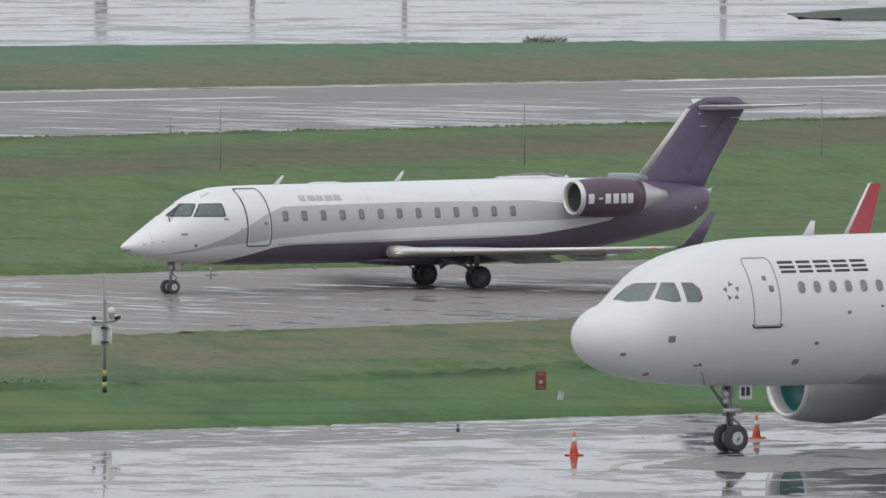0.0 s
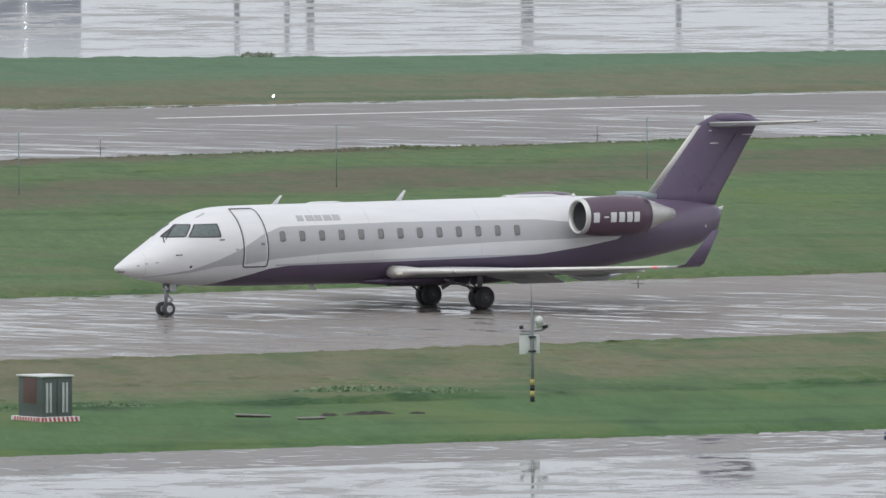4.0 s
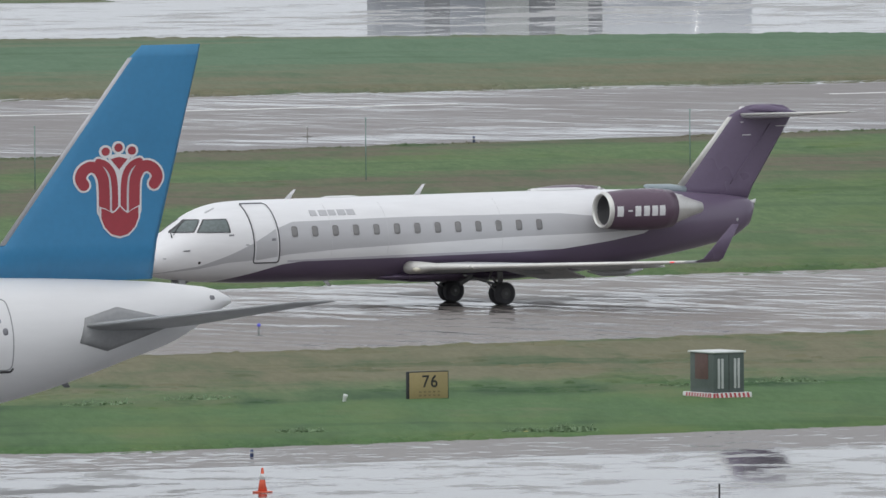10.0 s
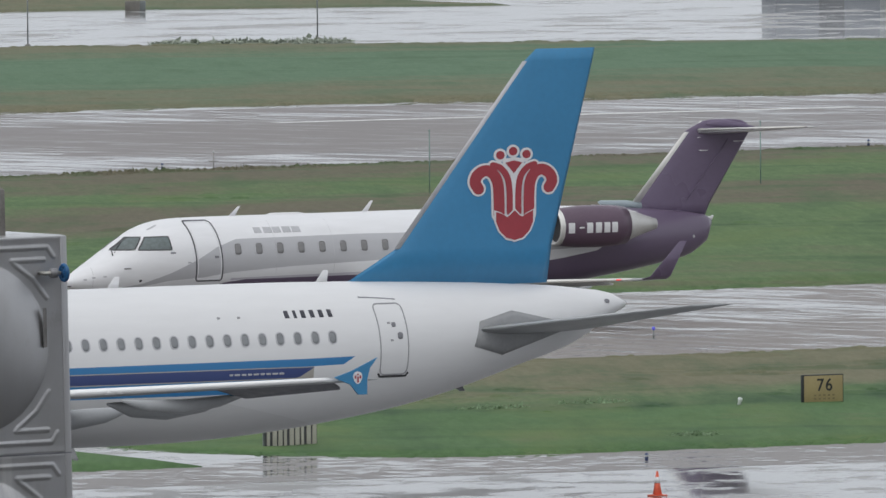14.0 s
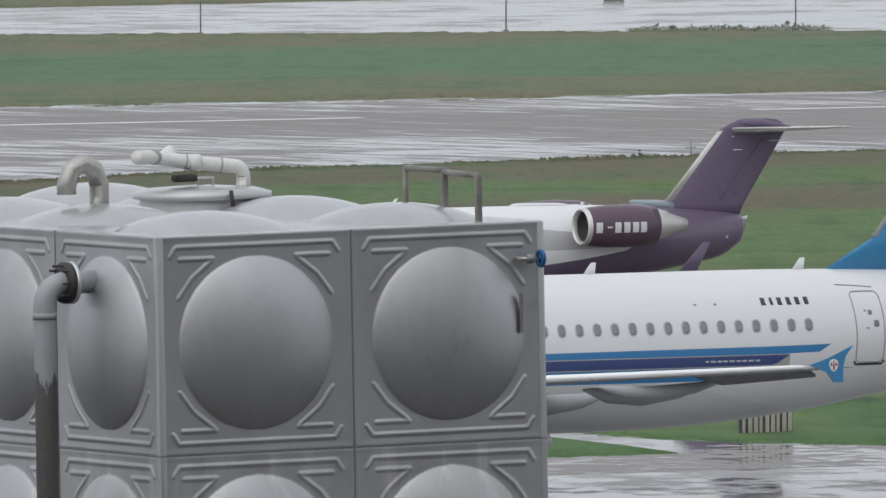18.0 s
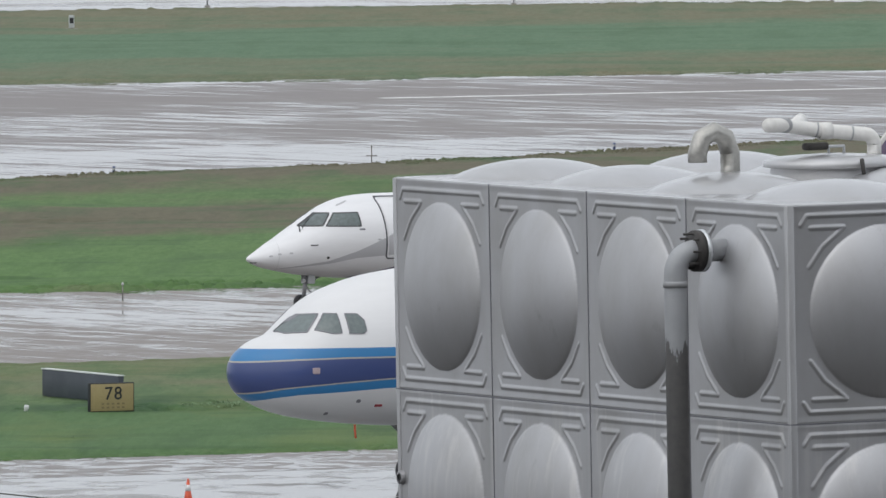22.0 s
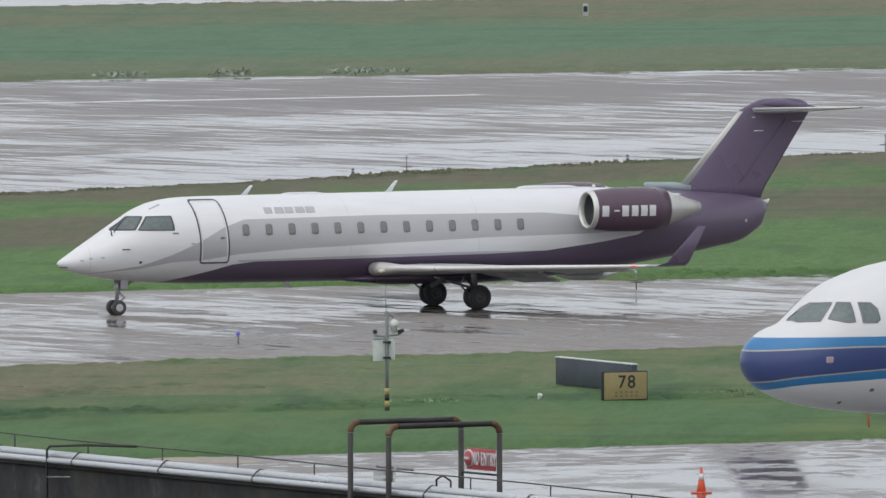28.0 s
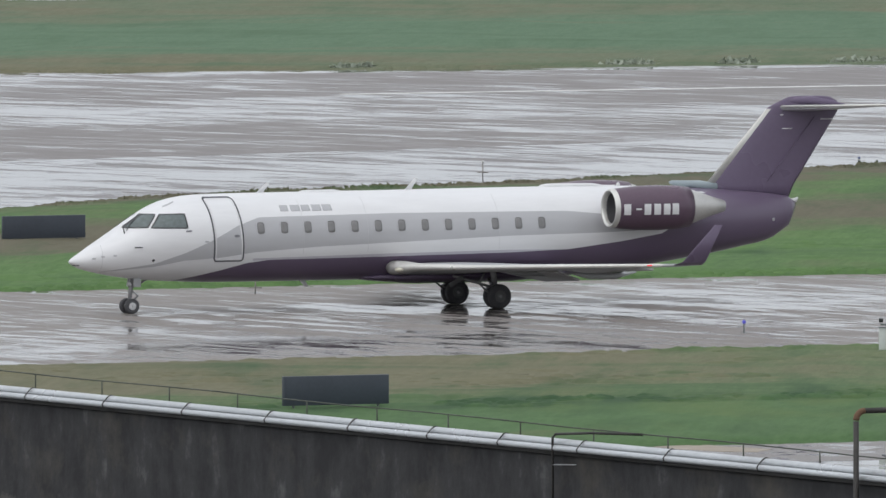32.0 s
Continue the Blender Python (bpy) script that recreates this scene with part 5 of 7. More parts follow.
bars_on(NOSE_BODY, NOSE_JET, 5.74, 4.98, 5.36, (0.50, 0.46, 0.50, 0.50, 0.5), 0.12, INK, 3, "dark blue bars of lettering")
for i in range(5):
    a = radians(90 + 72 * i)
    px, pz = 3.98 + 0.20 * math.cos(a), 4.52 + 0.20 * math.sin(a)
    part("star_mark", NOSE_BODY.patch([(px + 0.085 * math.cos(a + q), pz + 0.085 * math.sin(a + q)) for q in (0.4, 2.3, 4.4)], 0.006, -1, 1), LINE, NOSE_JET, "small grey star mark")
part("static_plate", NOSE_BODY.patch(rounded(2.00, 2.20, 3.15, 3.33, 0.03), 0.006), LINE, NOSE_JET)
for x, z, r in ((6.75, 2.98, 0.07), (6.2, 2.44, 0.11), (7.75, 3.82, 0.07), (8.9, 3.98, 0.05), (9.2, 3.98, 0.05), (0.8, 2.78, 0.07), (1.75, 2.2, 0.07)):
    part("service_port", NOSE_BODY.patch(rounded(x, x + 2 * r, z, z + 1.4 * r, 0.6 * r), 0.006), LINE, NOSE_JET)
part("pitot_probe", tube([(3.05, -1.55, 2.55), (3.0, -1.68, 2.5), (2.75, -1.68, 2.5)], 0.02, 8), DARK, NOSE_JET)
part("angle_probe", tube([(3.2, -1.4, 2.3), (3.2, -1.52, 2.2), (3.22, -1.52, 1.95)], 0.02, 8), LINE, NOSE_JET)


part("skin_joint", TAIL_BODY.band([(35.37, 5.30), (35.7, 5.28), (36.1, 5.25), (36.45, 5.22)], 0.022, 0.008, -1, False), LINE, TAIL_JET)
x = 31.05
for wd in (0.10, 0.16, 0.14, 0.12, 0.16, 0.12, 0.14, 0.16, 0.14):
    part("lettering_bar", TAIL_BODY.patch(densify([(x, 3.385), (x + wd, 3.385), (x + wd, 3.435), (x, 3.435)], 0.1), 0.005, -1, 2), FRAME_GREY, TAIL_JET, "tiny pale bar of lettering")
    x += wd + 0.05
for x, z in ((30.9, 4.86), (31.5, 4.86), (35.95, 4.6), (35.98, 4.15)):
    part("placard", TAIL_BODY.patch(rounded(x, x + 0.09, z, z + 0.05, 0.015), 0.005), DOOR_LINE, TAIL_JET)
part("pin_flag", tube([(3.25, -0.55, 1.62), (3.25, -0.56, 1.5), (3.27, -0.56, 1.28)], 0.03, 6), ORANGE, TAIL_JET, "orange safety pin streamer")
part("placard", TAIL_BODY.patch(rounded(3.45, 3.65, 2.10, 2.16, 0.02), 0.006), RED, TAIL_JET)


# ---- roof tank ----
CONCRETE = paint("stained_concrete", (0.060, 0.058, 0.055), 0.9, 0, 0.55, 1.4, 0.3)
GALV = paint("galvanised_pipe", (0.66, 0.68, 0.70), 0.3, 0.6, 0.15, 3)
PVC = paint("white_plastic_pipe", (0.82, 0.81, 0.78), 0.45, 0, 0.15, 8)
OLD_PIPE = paint("weathered_grey_pipe", (0.36, 0.365, 0.375), 0.5, 0.2, 0.25, 4)
DULL_STEEL = paint("stained_beige_steel", (0.46, 0.45, 0.42), 0.4, 0.6, 0.35, 9)
def peeling():
    """Old grey paint that flakes off dark steel."""
    m, n, l, b = nodes_of("peeling_pipe", 0.6, 0.2)
    v = coords(n, l)
    flake = noise_at(n, l, coords(n, l, (10, 10, 2.2)), 1.0, 6, 0.7)
    sep = n.new("ShaderNodeSeparateXYZ")
    l.new(v, sep.inputs[0])
    flake = calc(n, l, "ADD", flake, calc(n, l, "MULTIPLY", calc(n, l, "SUBTRACT", sep.outputs[2], 2.30), 1.2))
    k = ramp(n, l, flake, [(0.55, 0.0), (0.58, 1.0)])
    l.new(mixed(n, l, k, mixed(n, l, noise_at(n, l, v, 30, 4), (0.10, 0.10, 0.10), (0.17, 0.165, 0.16)), mixed(n, l, noise_at(n, l, v, 12, 4), (0.34, 0.35, 0.365), (0.44, 0.45, 0.465))), b.inputs["Base Color"])
    bump(n, l, b, k, 0.4, 0.003)
    return m


SMEAR = paint("dull_brown_smear", (0.30, 0.285, 0.275), 0.6, 0.5, 0.45, 26)
PEELED = peeling()
RUST = paint("rusty_steel", (0.20, 0.115, 0.070), 0.8, 0.2, 0.6, 14, 0.3)
BLACKPIPE = paint("dark_painted_steel", (0.060, 0.056, 0.053), 0.6, 0.2, 0.5, 10, 0.1)
ROD_GREEN = paint("mossy_dark_rod", (0.085, 0.095, 0.075), 0.6, 0.2, 0.4, 10)
VALVE_BLUE = paint("blue_valve_paint", (0.02, 0.13, 0.32), 0.4, 0, 0.3, 20)
POST_STEEL = paint("brown_stained_steel", (0.27, 0.255, 0.235), 0.6, 0.3, 0.4, 18)


def pressed_panel(k=190, bulge=0.094, skin=None):
    """A one metre pressed sheet: a round bulge, corner ribs and a folded rim, in the plane x, z, bulging to -y."""
    segs = []
    for sx in (-1, 1):
        for sz in (-1, 1):
            segs.append(((sx * 0.215, sz * 0.392), (sx * 0.385, sz * 0.392)))
            segs += [((sx * 0.395, sz * 0.215), (sx * 0.325, sz * 0.305)), ((sx * 0.325, sz * 0.305), (sx * 0.225, sz * 0.38))]
            segs += [((0, sz * 0.448), (sx * 0.405, sz * 0.448)), ((sx * 0.405, sz * 0.448), (sx * 0.435, sz * 0.405))]
    g = np.linspace(-0.5, 0.5, k + 1)
    x, z = np.meshgrid(g, g)
    h = np.zeros_like(x)
    for (ax, az), (bx, bz) in segs:
        t = np.clip(((x - ax) * (bx - ax) + (z - az) * (bz - az)) / ((bx - ax) ** 2 + (bz - az) ** 2), 0, 1)
        d = np.hypot(x - ax - t * (bx - ax), z - az - t * (bz - az))
        h = np.maximum(h, 0.0044 * np.clip(1.25 - 1.25 * (d / 0.0115) ** 2, 0, 1))
    r = np.hypot(x, z)
    h = np.where(r < 0.394, 0.004 + bulge * np.clip(1 - (r / 0.394) ** 2, 0, 1) ** 0.85, h)
    e = np.maximum(abs(x), abs(z))
    h += 0.0018 * np.clip((e - 0.468) / 0.025, 0, 1) - 0.004 * (e > 0.4999)
    bm = bmesh.new()
    vs = [[bm.verts.new((x[j, i] * 0.998, -h[j, i], z[j, i] * 0.998)) for i in range(k + 1)] for j in range(k + 1)]
    for a, b in zip(vs, vs[1:]):
        for i in range(k):
            bm.faces.new((a[i], a[i + 1], b[i + 1], b[i]))
    smooth(bm, 60)
    me = bpy.data.meshes.new("panel")
    bm.to_mesh(me)
    bm.free()
    me.materials.append(skin or STEEL)
    return me


def water_tank():
    lean = pose(40.21, 76.47, 22.63, 0, -1.0, 0) @ pose(0, 0, -3.0)
    tank = thing("water_tank", lean, "stainless steel panel water tank on a roof, dull and weathered", "water tank")
    near, streaked, plain, crown = pressed_panel(), pressed_panel(150, 0.094, RUN_STEEL), pressed_panel(44), pressed_panel(70, 0.082, WET_STEEL)
    part("shell", box((0.03, 0.03, 0.0), (1.97, 3.97, 2.97)), STEEL, tank)

    def sheet(m, me=plain):
        ob = new("panel", me)
        ob.parent = tank
        ob.matrix_basis = m

    for row in range(3):
        for i in range(2):
            sheet(pose(0.5 + i, 0, 0.5 + row), (plain, streaked, near)[row])
            sheet(pose(0.5 + i, 4, 0.5 + row, 0, 0, 180))
        for i in range(4):
            sheet(pose(0, 0.5 + i, 0.5 + row, 0, 0, -90), (plain, streaked, near)[row])
            sheet(pose(2, 0.5 + i, 0.5 + row, 0, 0, 90))
    for i in range(2):
        for j in range(4):
            sheet(pose(0.5 + i, 0.5 + j, 3.0, -90, 0, 0), crown)
    # seam strips
    for x in (1.0,):
        part("seam", box((x - 0.003, -0.004, 0), (x + 0.003, 0.02, 2.998)), LINE, tank)
    for y in (1.0, 2.0, 3.0):
        part("seam", box((-0.004, y - 0.0025, 0), (0.02, y + 0.0025, 2.998)), LINE, tank)
    for z in (1.0, 2.0):
        part("seam", box((-0.005, -0.005, z - 0.003), (2.005, 4.005, z + 0.003)), LINE, tank)
    for x, y in ((0, 0), (2, 0), (0, 4), (2, 4)):
        part("corner_post", smooth(add_box(bmesh.new(), (x - 0.004 if x == 0 else x - 0.03, y - 0.004 if y == 0 else y - 0.03, 0), (x + 0.03 if x == 0 else x + 0.004, y + 0.03 if y == 0 else y + 0.004, 2.995), 0.003)), STEEL, tank)
    # overflow elbow with flange on the long side
    y, z = 0.55, 2.78
    elbow = part("inlet_pipe", tube([(-0.02, y, z), (-0.19, y, z)] + arc((-0.19, y, z - 0.105), (0, 0, 0.105), (-0.105, 0, 0), 0.15, math.pi / 2, 7) + [(-0.295, y, z - 0.3), (-0.295, y, 0.0)], 0.052, 16), PEELED, tank, "weathered grey feed pipe, its paint peeling below")
    part("flange", lathe([(-0.150, 0.05), (-0.150, 0.098), (-0.168, 0.098), (-0.168, 0.05)], "x", 24, (0, y, z)), GALV, elbow, "bright flange rim")
    part("flange", lathe([(-0.170, 0.05), (-0.170, 0.095), (-0.200, 0.095), (-0.200, 0.05)], "x", 24, (0, y, z)), BLACKPIPE, elbow)
    part("weld_ring", lathe([(2.618, 0.050), (2.618, 0.056), (2.632, 0.057), (2.646, 0.056), (2.646, 0.050)], "z", 20, (-0.295, y, 0)), OLD_PIPE, elbow)
    for i in range(8):
        a = 2 * math.pi * i / 8
        part("bolt", tube([(-0.14, y + 0.078 * math.cos(a), z + 0.078 * math.sin(a)), (-0.225 - 0.012 * (i % 3), y + 0.078 * math.cos(a), z + 0.078 * math.sin(a))], 0.0065, 6), BLACKPIPE, elbow)
    # gooseneck vent
    c = (0.545, 1.60, 3.0)
    part("gooseneck_vent", tube([(c[0], c[1], 3.02), (c[0], c[1], 3.17)] + arc((c[0] - 0.085, c[1], 3.17), (0.085, 0, 0), (0, 0, 0.10), 0, math.pi, 4) + [(c[0] - 0.17, c[1], 3.13)], 0.046, 14), DULL_STEEL, tank, "bent steel vent pipe, stained")
    # manhole and its lid
    hx, hy = 1.24, 1.9
    hole = part("manhole", lathe([(2.995, 0.30), (2.995, 0.30), (3.075, 0.29)], "z", 32, (hx, hy, 0)), STEEL, tank)
    part("lid", lathe([(3.070, 0.29), (3.075, 0.325), (3.100, 0.325), (3.120, 0.25), (3.135, 0.02)], "z", 36, (hx, hy, 0)), WET_STEEL, hole, "domed steel lid")
    part("latch", tube([(hx - 0.02, hy - 0.33, 3.115), (hx - 0.03, hy - 0.36, 3.065), (hx - 0.01, hy - 0.34, 3.015)], 0.010, 8), BLACKPIPE, hole)
    part("lid_handle", tube([(hx - 0.02, hy, 3.12), (hx - 0.02, hy, 3.165), (hx + 0.06, hy, 3.165), (hx + 0.06, hy, 3.12)], 0.008, 8), GALV, hole)
    part("float_switch", smooth(add_box(bmesh.new(), (hx - 0.15, hy - 0.03, 3.150), (hx - 0.03, hy + 0.03, 3.185), 0.012)), BLACKPIPE, hole)
    white = part("white_pipe", tube([(hx + 0.22, hy, 3.095), (hx + 0.22, hy, 3.165)] + arc((hx + 0.17, hy, 3.165), (0.05, 0, 0), (0, 0, 0.05), 0, math.pi / 2, 5) + [(hx - 0.05, hy + 0.02, 3.240), (hx - 0.25, hy + 0.04, 3.270), (hx - 0.36, hy - 0.05, 3.275)], 0.034, 14), PVC, tank, "white plastic pipe with elbow")
    part("coupling", lathe([(-0.03, 0.036), (-0.03, 0.041), (0.03, 0.041), (0.03, 0.036)], "x", 14, (hx - 0.03, hy + 0.02, 3.237)), PVC, white)
    for p, q in (((hx + 0.10, hy + 0.006, 3.2232), (-1, 0.09, 0.11)), ((hx - 0.075, hy + 0.023, 3.2445), (-1, 0.11, 0.176)), ((hx - 0.235, hy + 0.022, 3.2705), (-0.66, -0.74, 0.04))):
        p, q = Vector(p), Vector(q).normalized() * 0.0035
        part("joint_ring", tube([p - q, p + q], 0.0365, 16), GREY_PAINT, white)
    part("branch", tube([(hx - 0.18, hy + 0.03, 3.265), (hx + 0.02, hy + 0.35, 3.275)], 0.032, 14), PVC, white)
    # ladder rails at the edge
    rail = part("ladder_rail", tube([(1.86, 1.05, 3.02), (1.86, 1.05, 3.215)], 0.014, 8), POST_STEEL, tank, "brown-stained square steel rail")
    for bx, by in ((1.83, 0.62), (1.75, 0.15)):
        part("post", smooth(add_box(bmesh.new(), (bx - 0.014, by - 0.014, 3.0), (bx + 0.014, by + 0.014, 3.215), 0.004)), POST_STEEL, rail)
    part("top_bar", tube([(1.86, 1.05, 3.215), (1.86, 0.60, 3.215)], 0.014, 8), POST_STEEL, rail)
    part("top_bar", tube([(1.83, 0.62, 3.21), (1.75, 0.15, 3.21)], 0.014, 8), POST_STEEL, rail)
    # Flat strip added for a dull brown smear on the dome.
    smear = box((-0.020, -0.0008, -0.09), (0.020, 0.0008, 0.09))
    bmesh.ops.transform(smear, matrix=pose(1.866, -0.030, 2.58, 0, 0, 38), verts=smear.verts[:])
    part("smear_strip", smear, SMEAR, tank, "flat brown strip standing for a smear on the dome")
    # valve
    tap = part("valve", tube([(1.86, 0.0, 2.83), (1.86, -0.05, 2.83), (1.89, -0.07, 2.83), (1.93, -0.07, 2.83)], 0.010, 10), DULL_STEEL, tank)
    part("valve_body", lathe([(1.875, 0.012), (1.88, 0.022), (1.91, 0.022), (1.915, 0.012)], "x", 12, (0, -0.07, 2.83)), STRUT, tap)
    bm = bmesh.new()
    ring = arc((1.95, -0.07, 2.83), (0, 0.034, 0), (0, 0, 0.034), 0, 2 * math.pi, 20)
    add_tube(bm, ring, 0.010, 8)
    for i in range(3):
        a = math.pi * i / 3
        add_tube(bm, [(1.95, -0.07 + 0.034 * math.cos(a), 2.83 + 0.034 * math.sin(a)), (1.95, -0.07 - 0.034 * math.cos(a), 2.83 - 0.034 * math.sin(a))], 0.007, 6)
    part("hand_wheel", smooth(bm), VALVE_BLUE, tap, "blue hand wheel")
    part("drain_cap", lathe([(-0.02, 0.02), (-0.02, 0.03), (0.0, 0.035)], "x", 14, (0, 3.96, 1.58)), STRUT, tank)
    return tank


water_tank()
# Roof reaches past the tank, out of view, to darken the domes' reflections.
roof = thing("tank_building", pose(38, 70, 0), "unseen concrete building under the water tank, roof widened to darken its domes", "building")
part("wall", box((-34, -22, 0), (10, 26, 19.64), 0.02), CONCRETE, roof)
PLASTER = paint("grey_plaster", (0.17, 0.17, 0.175), 0.8, 0, 0.2, 0.2)
# Unseen wall added behind the view, to darken the tank's front reflections.
tagged(part("wall_unseen_south", box((-90, -6, 0), (110, -1.2, 52), 0.05), PLASTER, None), "added unseen grey wall behind the viewpoint, darkening the tank's reflections", "wall", kind="structure")


def wall_building():
    at = pose(49.48, 120.69, 0, 0, 0, 4.34)
    b = thing("flat_roof_building", at, "dark rain-stained flat roof building with pipes along its parapet", "building")
    part("wall", box((0.0, -62, 0), (0.22, 55, 19.445), 0.015), STAINED, b, "black rain-stained parapet wall")
    part("roof", box((0.222, -62, 0), (8.0, 55, 18.0)), CONCRETE, b)
    part("coping", box((-0.03, -62, 19.447), (0.25, 55, 19.475), 0.006), CONCRETE, b)
    pipes = thing("pipe_run", at, "pair of bright galvanised pipes along the parapet", "pipe")
    for x, z, r in ((-0.012, 19.528, 0.025), (-0.056, 19.494, 0.020)):
        path = [(x, y, z) for y in range(-62, 55, 2)]
        part("pipe", tube(path, r, 12), GALV, pipes)
    known = [-2.88, -4.09, -5.28, -6.40, -7.38, -8.47, -9.64, -10.88, -13.10, -14.35]
    for y in [-2.88 + 1.17 * i for i in range(48, 0, -1)] + known + [-14.35 - 1.17 * i for i in range(1, 39)]:
        if -60 < y < 54:
            bm = bmesh.new()
            add_tube(bm, [(0.018, y, 19.52), (0.012, y, 19.548), (-0.012, y, 19.557), (-0.036, y, 19.545), (-0.062, y, 19.518), (-0.080, y, 19.496), (-0.070, y, 19.474), (-0.03, y, 19.470)], 0.0042, 6)
            part("clip", smooth(bm), BLACKPIPE, pipes)
    rod = thing("lightning_rod", at, "thin dark lightning conductor rod on short posts", "conductor")
    part("rod", tube([(0.12, y, 19.638 + 0.0022 * y + 0.004 * math.sin(y * 1.7)) for y in range(-62, 55)], 0.0048, 6), ROD_GREEN, rod)
    for i in range(-50, 56):
        y = -2.32 - 1.003 * i
        if -60 < y < 54:
            part("post", tube([(0.12, y, 19.47), (0.12, y, 19.638 + 0.0022 * y)], 0.005, 6), ROD_GREEN, rod)
    part("bracket", tube([(-0.07, -8.13, 18.9), (-0.07, -8.13, 19.56), (-0.06, -8.15, 19.585), (0.02, -8.5, 19.605), (0.12, -9.0, 19.615)], 0.0085, 8), BLACKPIPE, rod)
    part("bracket", tube([(-0.07, -8.13, 19.385), (-0.08, -8.46, 19.40)], 0.005, 6), STRUT, rod)
    part("bracket", tube([(0.12, -12.92, 19.48), (0.12, -12.92, 19.58), (0.12, -13.0, 19.61), (0.12, -13.10, 19.58), (0.12, -13.10, 19.48)], 0.007, 8), BLACKPIPE, rod)
    for y0, y1 in ((-12.62, -12.42), (-12.36, -12.16)):
        part("clamp", tube([(0.12, y0, 19.628), (0.12, y1, 19.630)], 0.009, 8), STRUT, rod)
    # rails of the roof ladder
    lad = thing("roof_ladder_rail", at, "dark steel ladder hoops with rusty elbows over the parapet", "railing")
    for y, top in ((-12.21, 19.915), (-12.70, 19.908)):
        x0, x1, r = -0.10, 0.70, 0.0180
        hoop = part("hoop", tube([(x0, y, 18.6), (x0, y, top - 0.066)], r, 12), BLACKPIPE, lad)
        part("top_bar", tube([(x0 + 0.066, y, top), (x1 - 0.066, y, top)], r, 12), BLACKPIPE, hoop)
        part("post", tube([(x1, y, 18.0), (x1, y, top - 0.066)], r, 12), BLACKPIPE, hoop)
        part("elbow", tube(arc((x0 + 0.06, y, top - 0.06), (-0.06, 0, 0), (0, 0, 0.06), 0, math.pi / 2, 7), r + 0.002, 12), RUST, hoop, "rusty elbow")
        part("elbow", tube(arc((x1 - 0.06, y, top - 0.06), (0.06, 0, 0), (0, 0, 0.06), 0, math.pi / 2, 7), r + 0.002, 12), RUST, hoop, "rusty elbow")
    part("cross_bar", tube([(0.70, -12.21, 19.58), (0.70, -12.70, 19.58)], 0.007, 8), BLACKPIPE, lad)
    sign = thing("warning_sign", at, "red board with white words hung between ladder rails", "sign")
    part("board", smooth(add_box(bmesh.new(), (0.672, -12.69, 19.605), (0.680, -12.33, 19.74), 0.002)), SIGN_RED, sign)
    words("NO ENTRY", 0.115, REFLECT, sign, pose(0.666, -12.56, 19.672, 90, 0, -90), "lettering", 0.48, 0.002)
    part("ring", lathe([(-0.004, 0.050), (0.0, 0.056), (0.003, 0.056)], "x", 24, (0.668, -12.365, 19.675), True), REFLECT, sign)
    part("roundel", lathe([(-0.004, 0.045), (0.0, 0.048), (0.002, 0.048)], "x", 24, (0.662, -12.365, 19.675), True), SIGN_RED, sign)
    part("roundel_bar", box((0.650, -12.395, 19.668), (0.657, -12.335, 19.684)), REFLECT, sign)


def stained_wall():
    m, n, l, b = nodes_of("black_stained_render", 0.9)
    run = noise_at(n, l, coords(n, l, (3, 3, 1.2)), 1.0, 6, 0.65)
    spot = noise_at(n, l, coords(n, l), 3.5, 6, 0.7)
    k = ramp(n, l, calc(n, l, "ADD", calc(n, l, "MULTIPLY", run, 0.6), calc(n, l, "MULTIPLY", spot, 0.4)), [(0.42, (0.026, 0.026, 0.028)), (0.56, (0.048, 0.048, 0.050)), (0.68, (0.14, 0.145, 0.14))])
    moss = ramp(n, l, noise_at(n, l, coords(n, l, (1, 0.8, 0.9)), 1.1, 6, 0.7), [(0.52, 0.0), (0.68, 0.8)])
    l.new(mixed(n, l, moss, k, mixed(n, l, spot, (0.055, 0.050, 0.042), (0.12, 0.11, 0.092))), b.inputs["Base Color"])
    sep = n.new("ShaderNodeSeparateXYZ")
    l.new(coords(n, l), sep.inputs[0])
    flaked = calc(n, l, "ADD", calc(n, l, "MULTIPLY", calc(n, l, "SUBTRACT", 18.86, sep.outputs[2]), 1.6), noise_at(n, l, coords(n, l, (1.5, 1.5, 2.0)), 1.6, 7, 0.75))
    old = b.inputs["Base Color"].links[0].from_socket
    l.new(mixed(n, l, ramp(n, l, flaked, [(0.62, 0.0), (0.70, 0.75)]), old, mixed(n, l, spot, (0.05, 0.046, 0.042), (0.17, 0.16, 0.145))), b.inputs["Base Color"])
    bump(n, l, b, spot, 0.4, 0.02)
    return m


STAINED = stained_wall()
SIGN_RED = paint("faded_red_sign", (0.50, 0.085, 0.10), 0.5, 0, 0.2, 10)
wall_building()


# ---- things on the airfield ----
YELLOW = paint("sign_yellow", (0.36, 0.285, 0.135), 0.5, 0, 0.2, 3)
HAZARD_Y = paint("hazard_yellow", (0.55, 0.45, 0.16), 0.5, 0, 0.3, 6)
BLACK = paint("matt_black", (0.022, 0.024, 0.027), 0.6, 0, 0.3, 3)
BOARD_BACK = paint("dark_blue_grey_board", (0.050, 0.060, 0.080), 0.5, 0, 0.25, 1.5)
CABINET = paint("white_cabinet", (0.66, 0.68, 0.67), 0.45, 0, 0.15, 4)
GREY_POLE = paint("grey_pole_paint", (0.20, 0.22, 0.22), 0.5, 0.2, 0.25, 5)
BOX_GREEN = paint("dark_green_cabinet", (0.095, 0.120, 0.112), 0.55, 0, 0.3, 2)
BOX_RED = paint("faded_red_panel", (0.135, 0.078, 0.072), 0.6, 0, 0.3, 2)
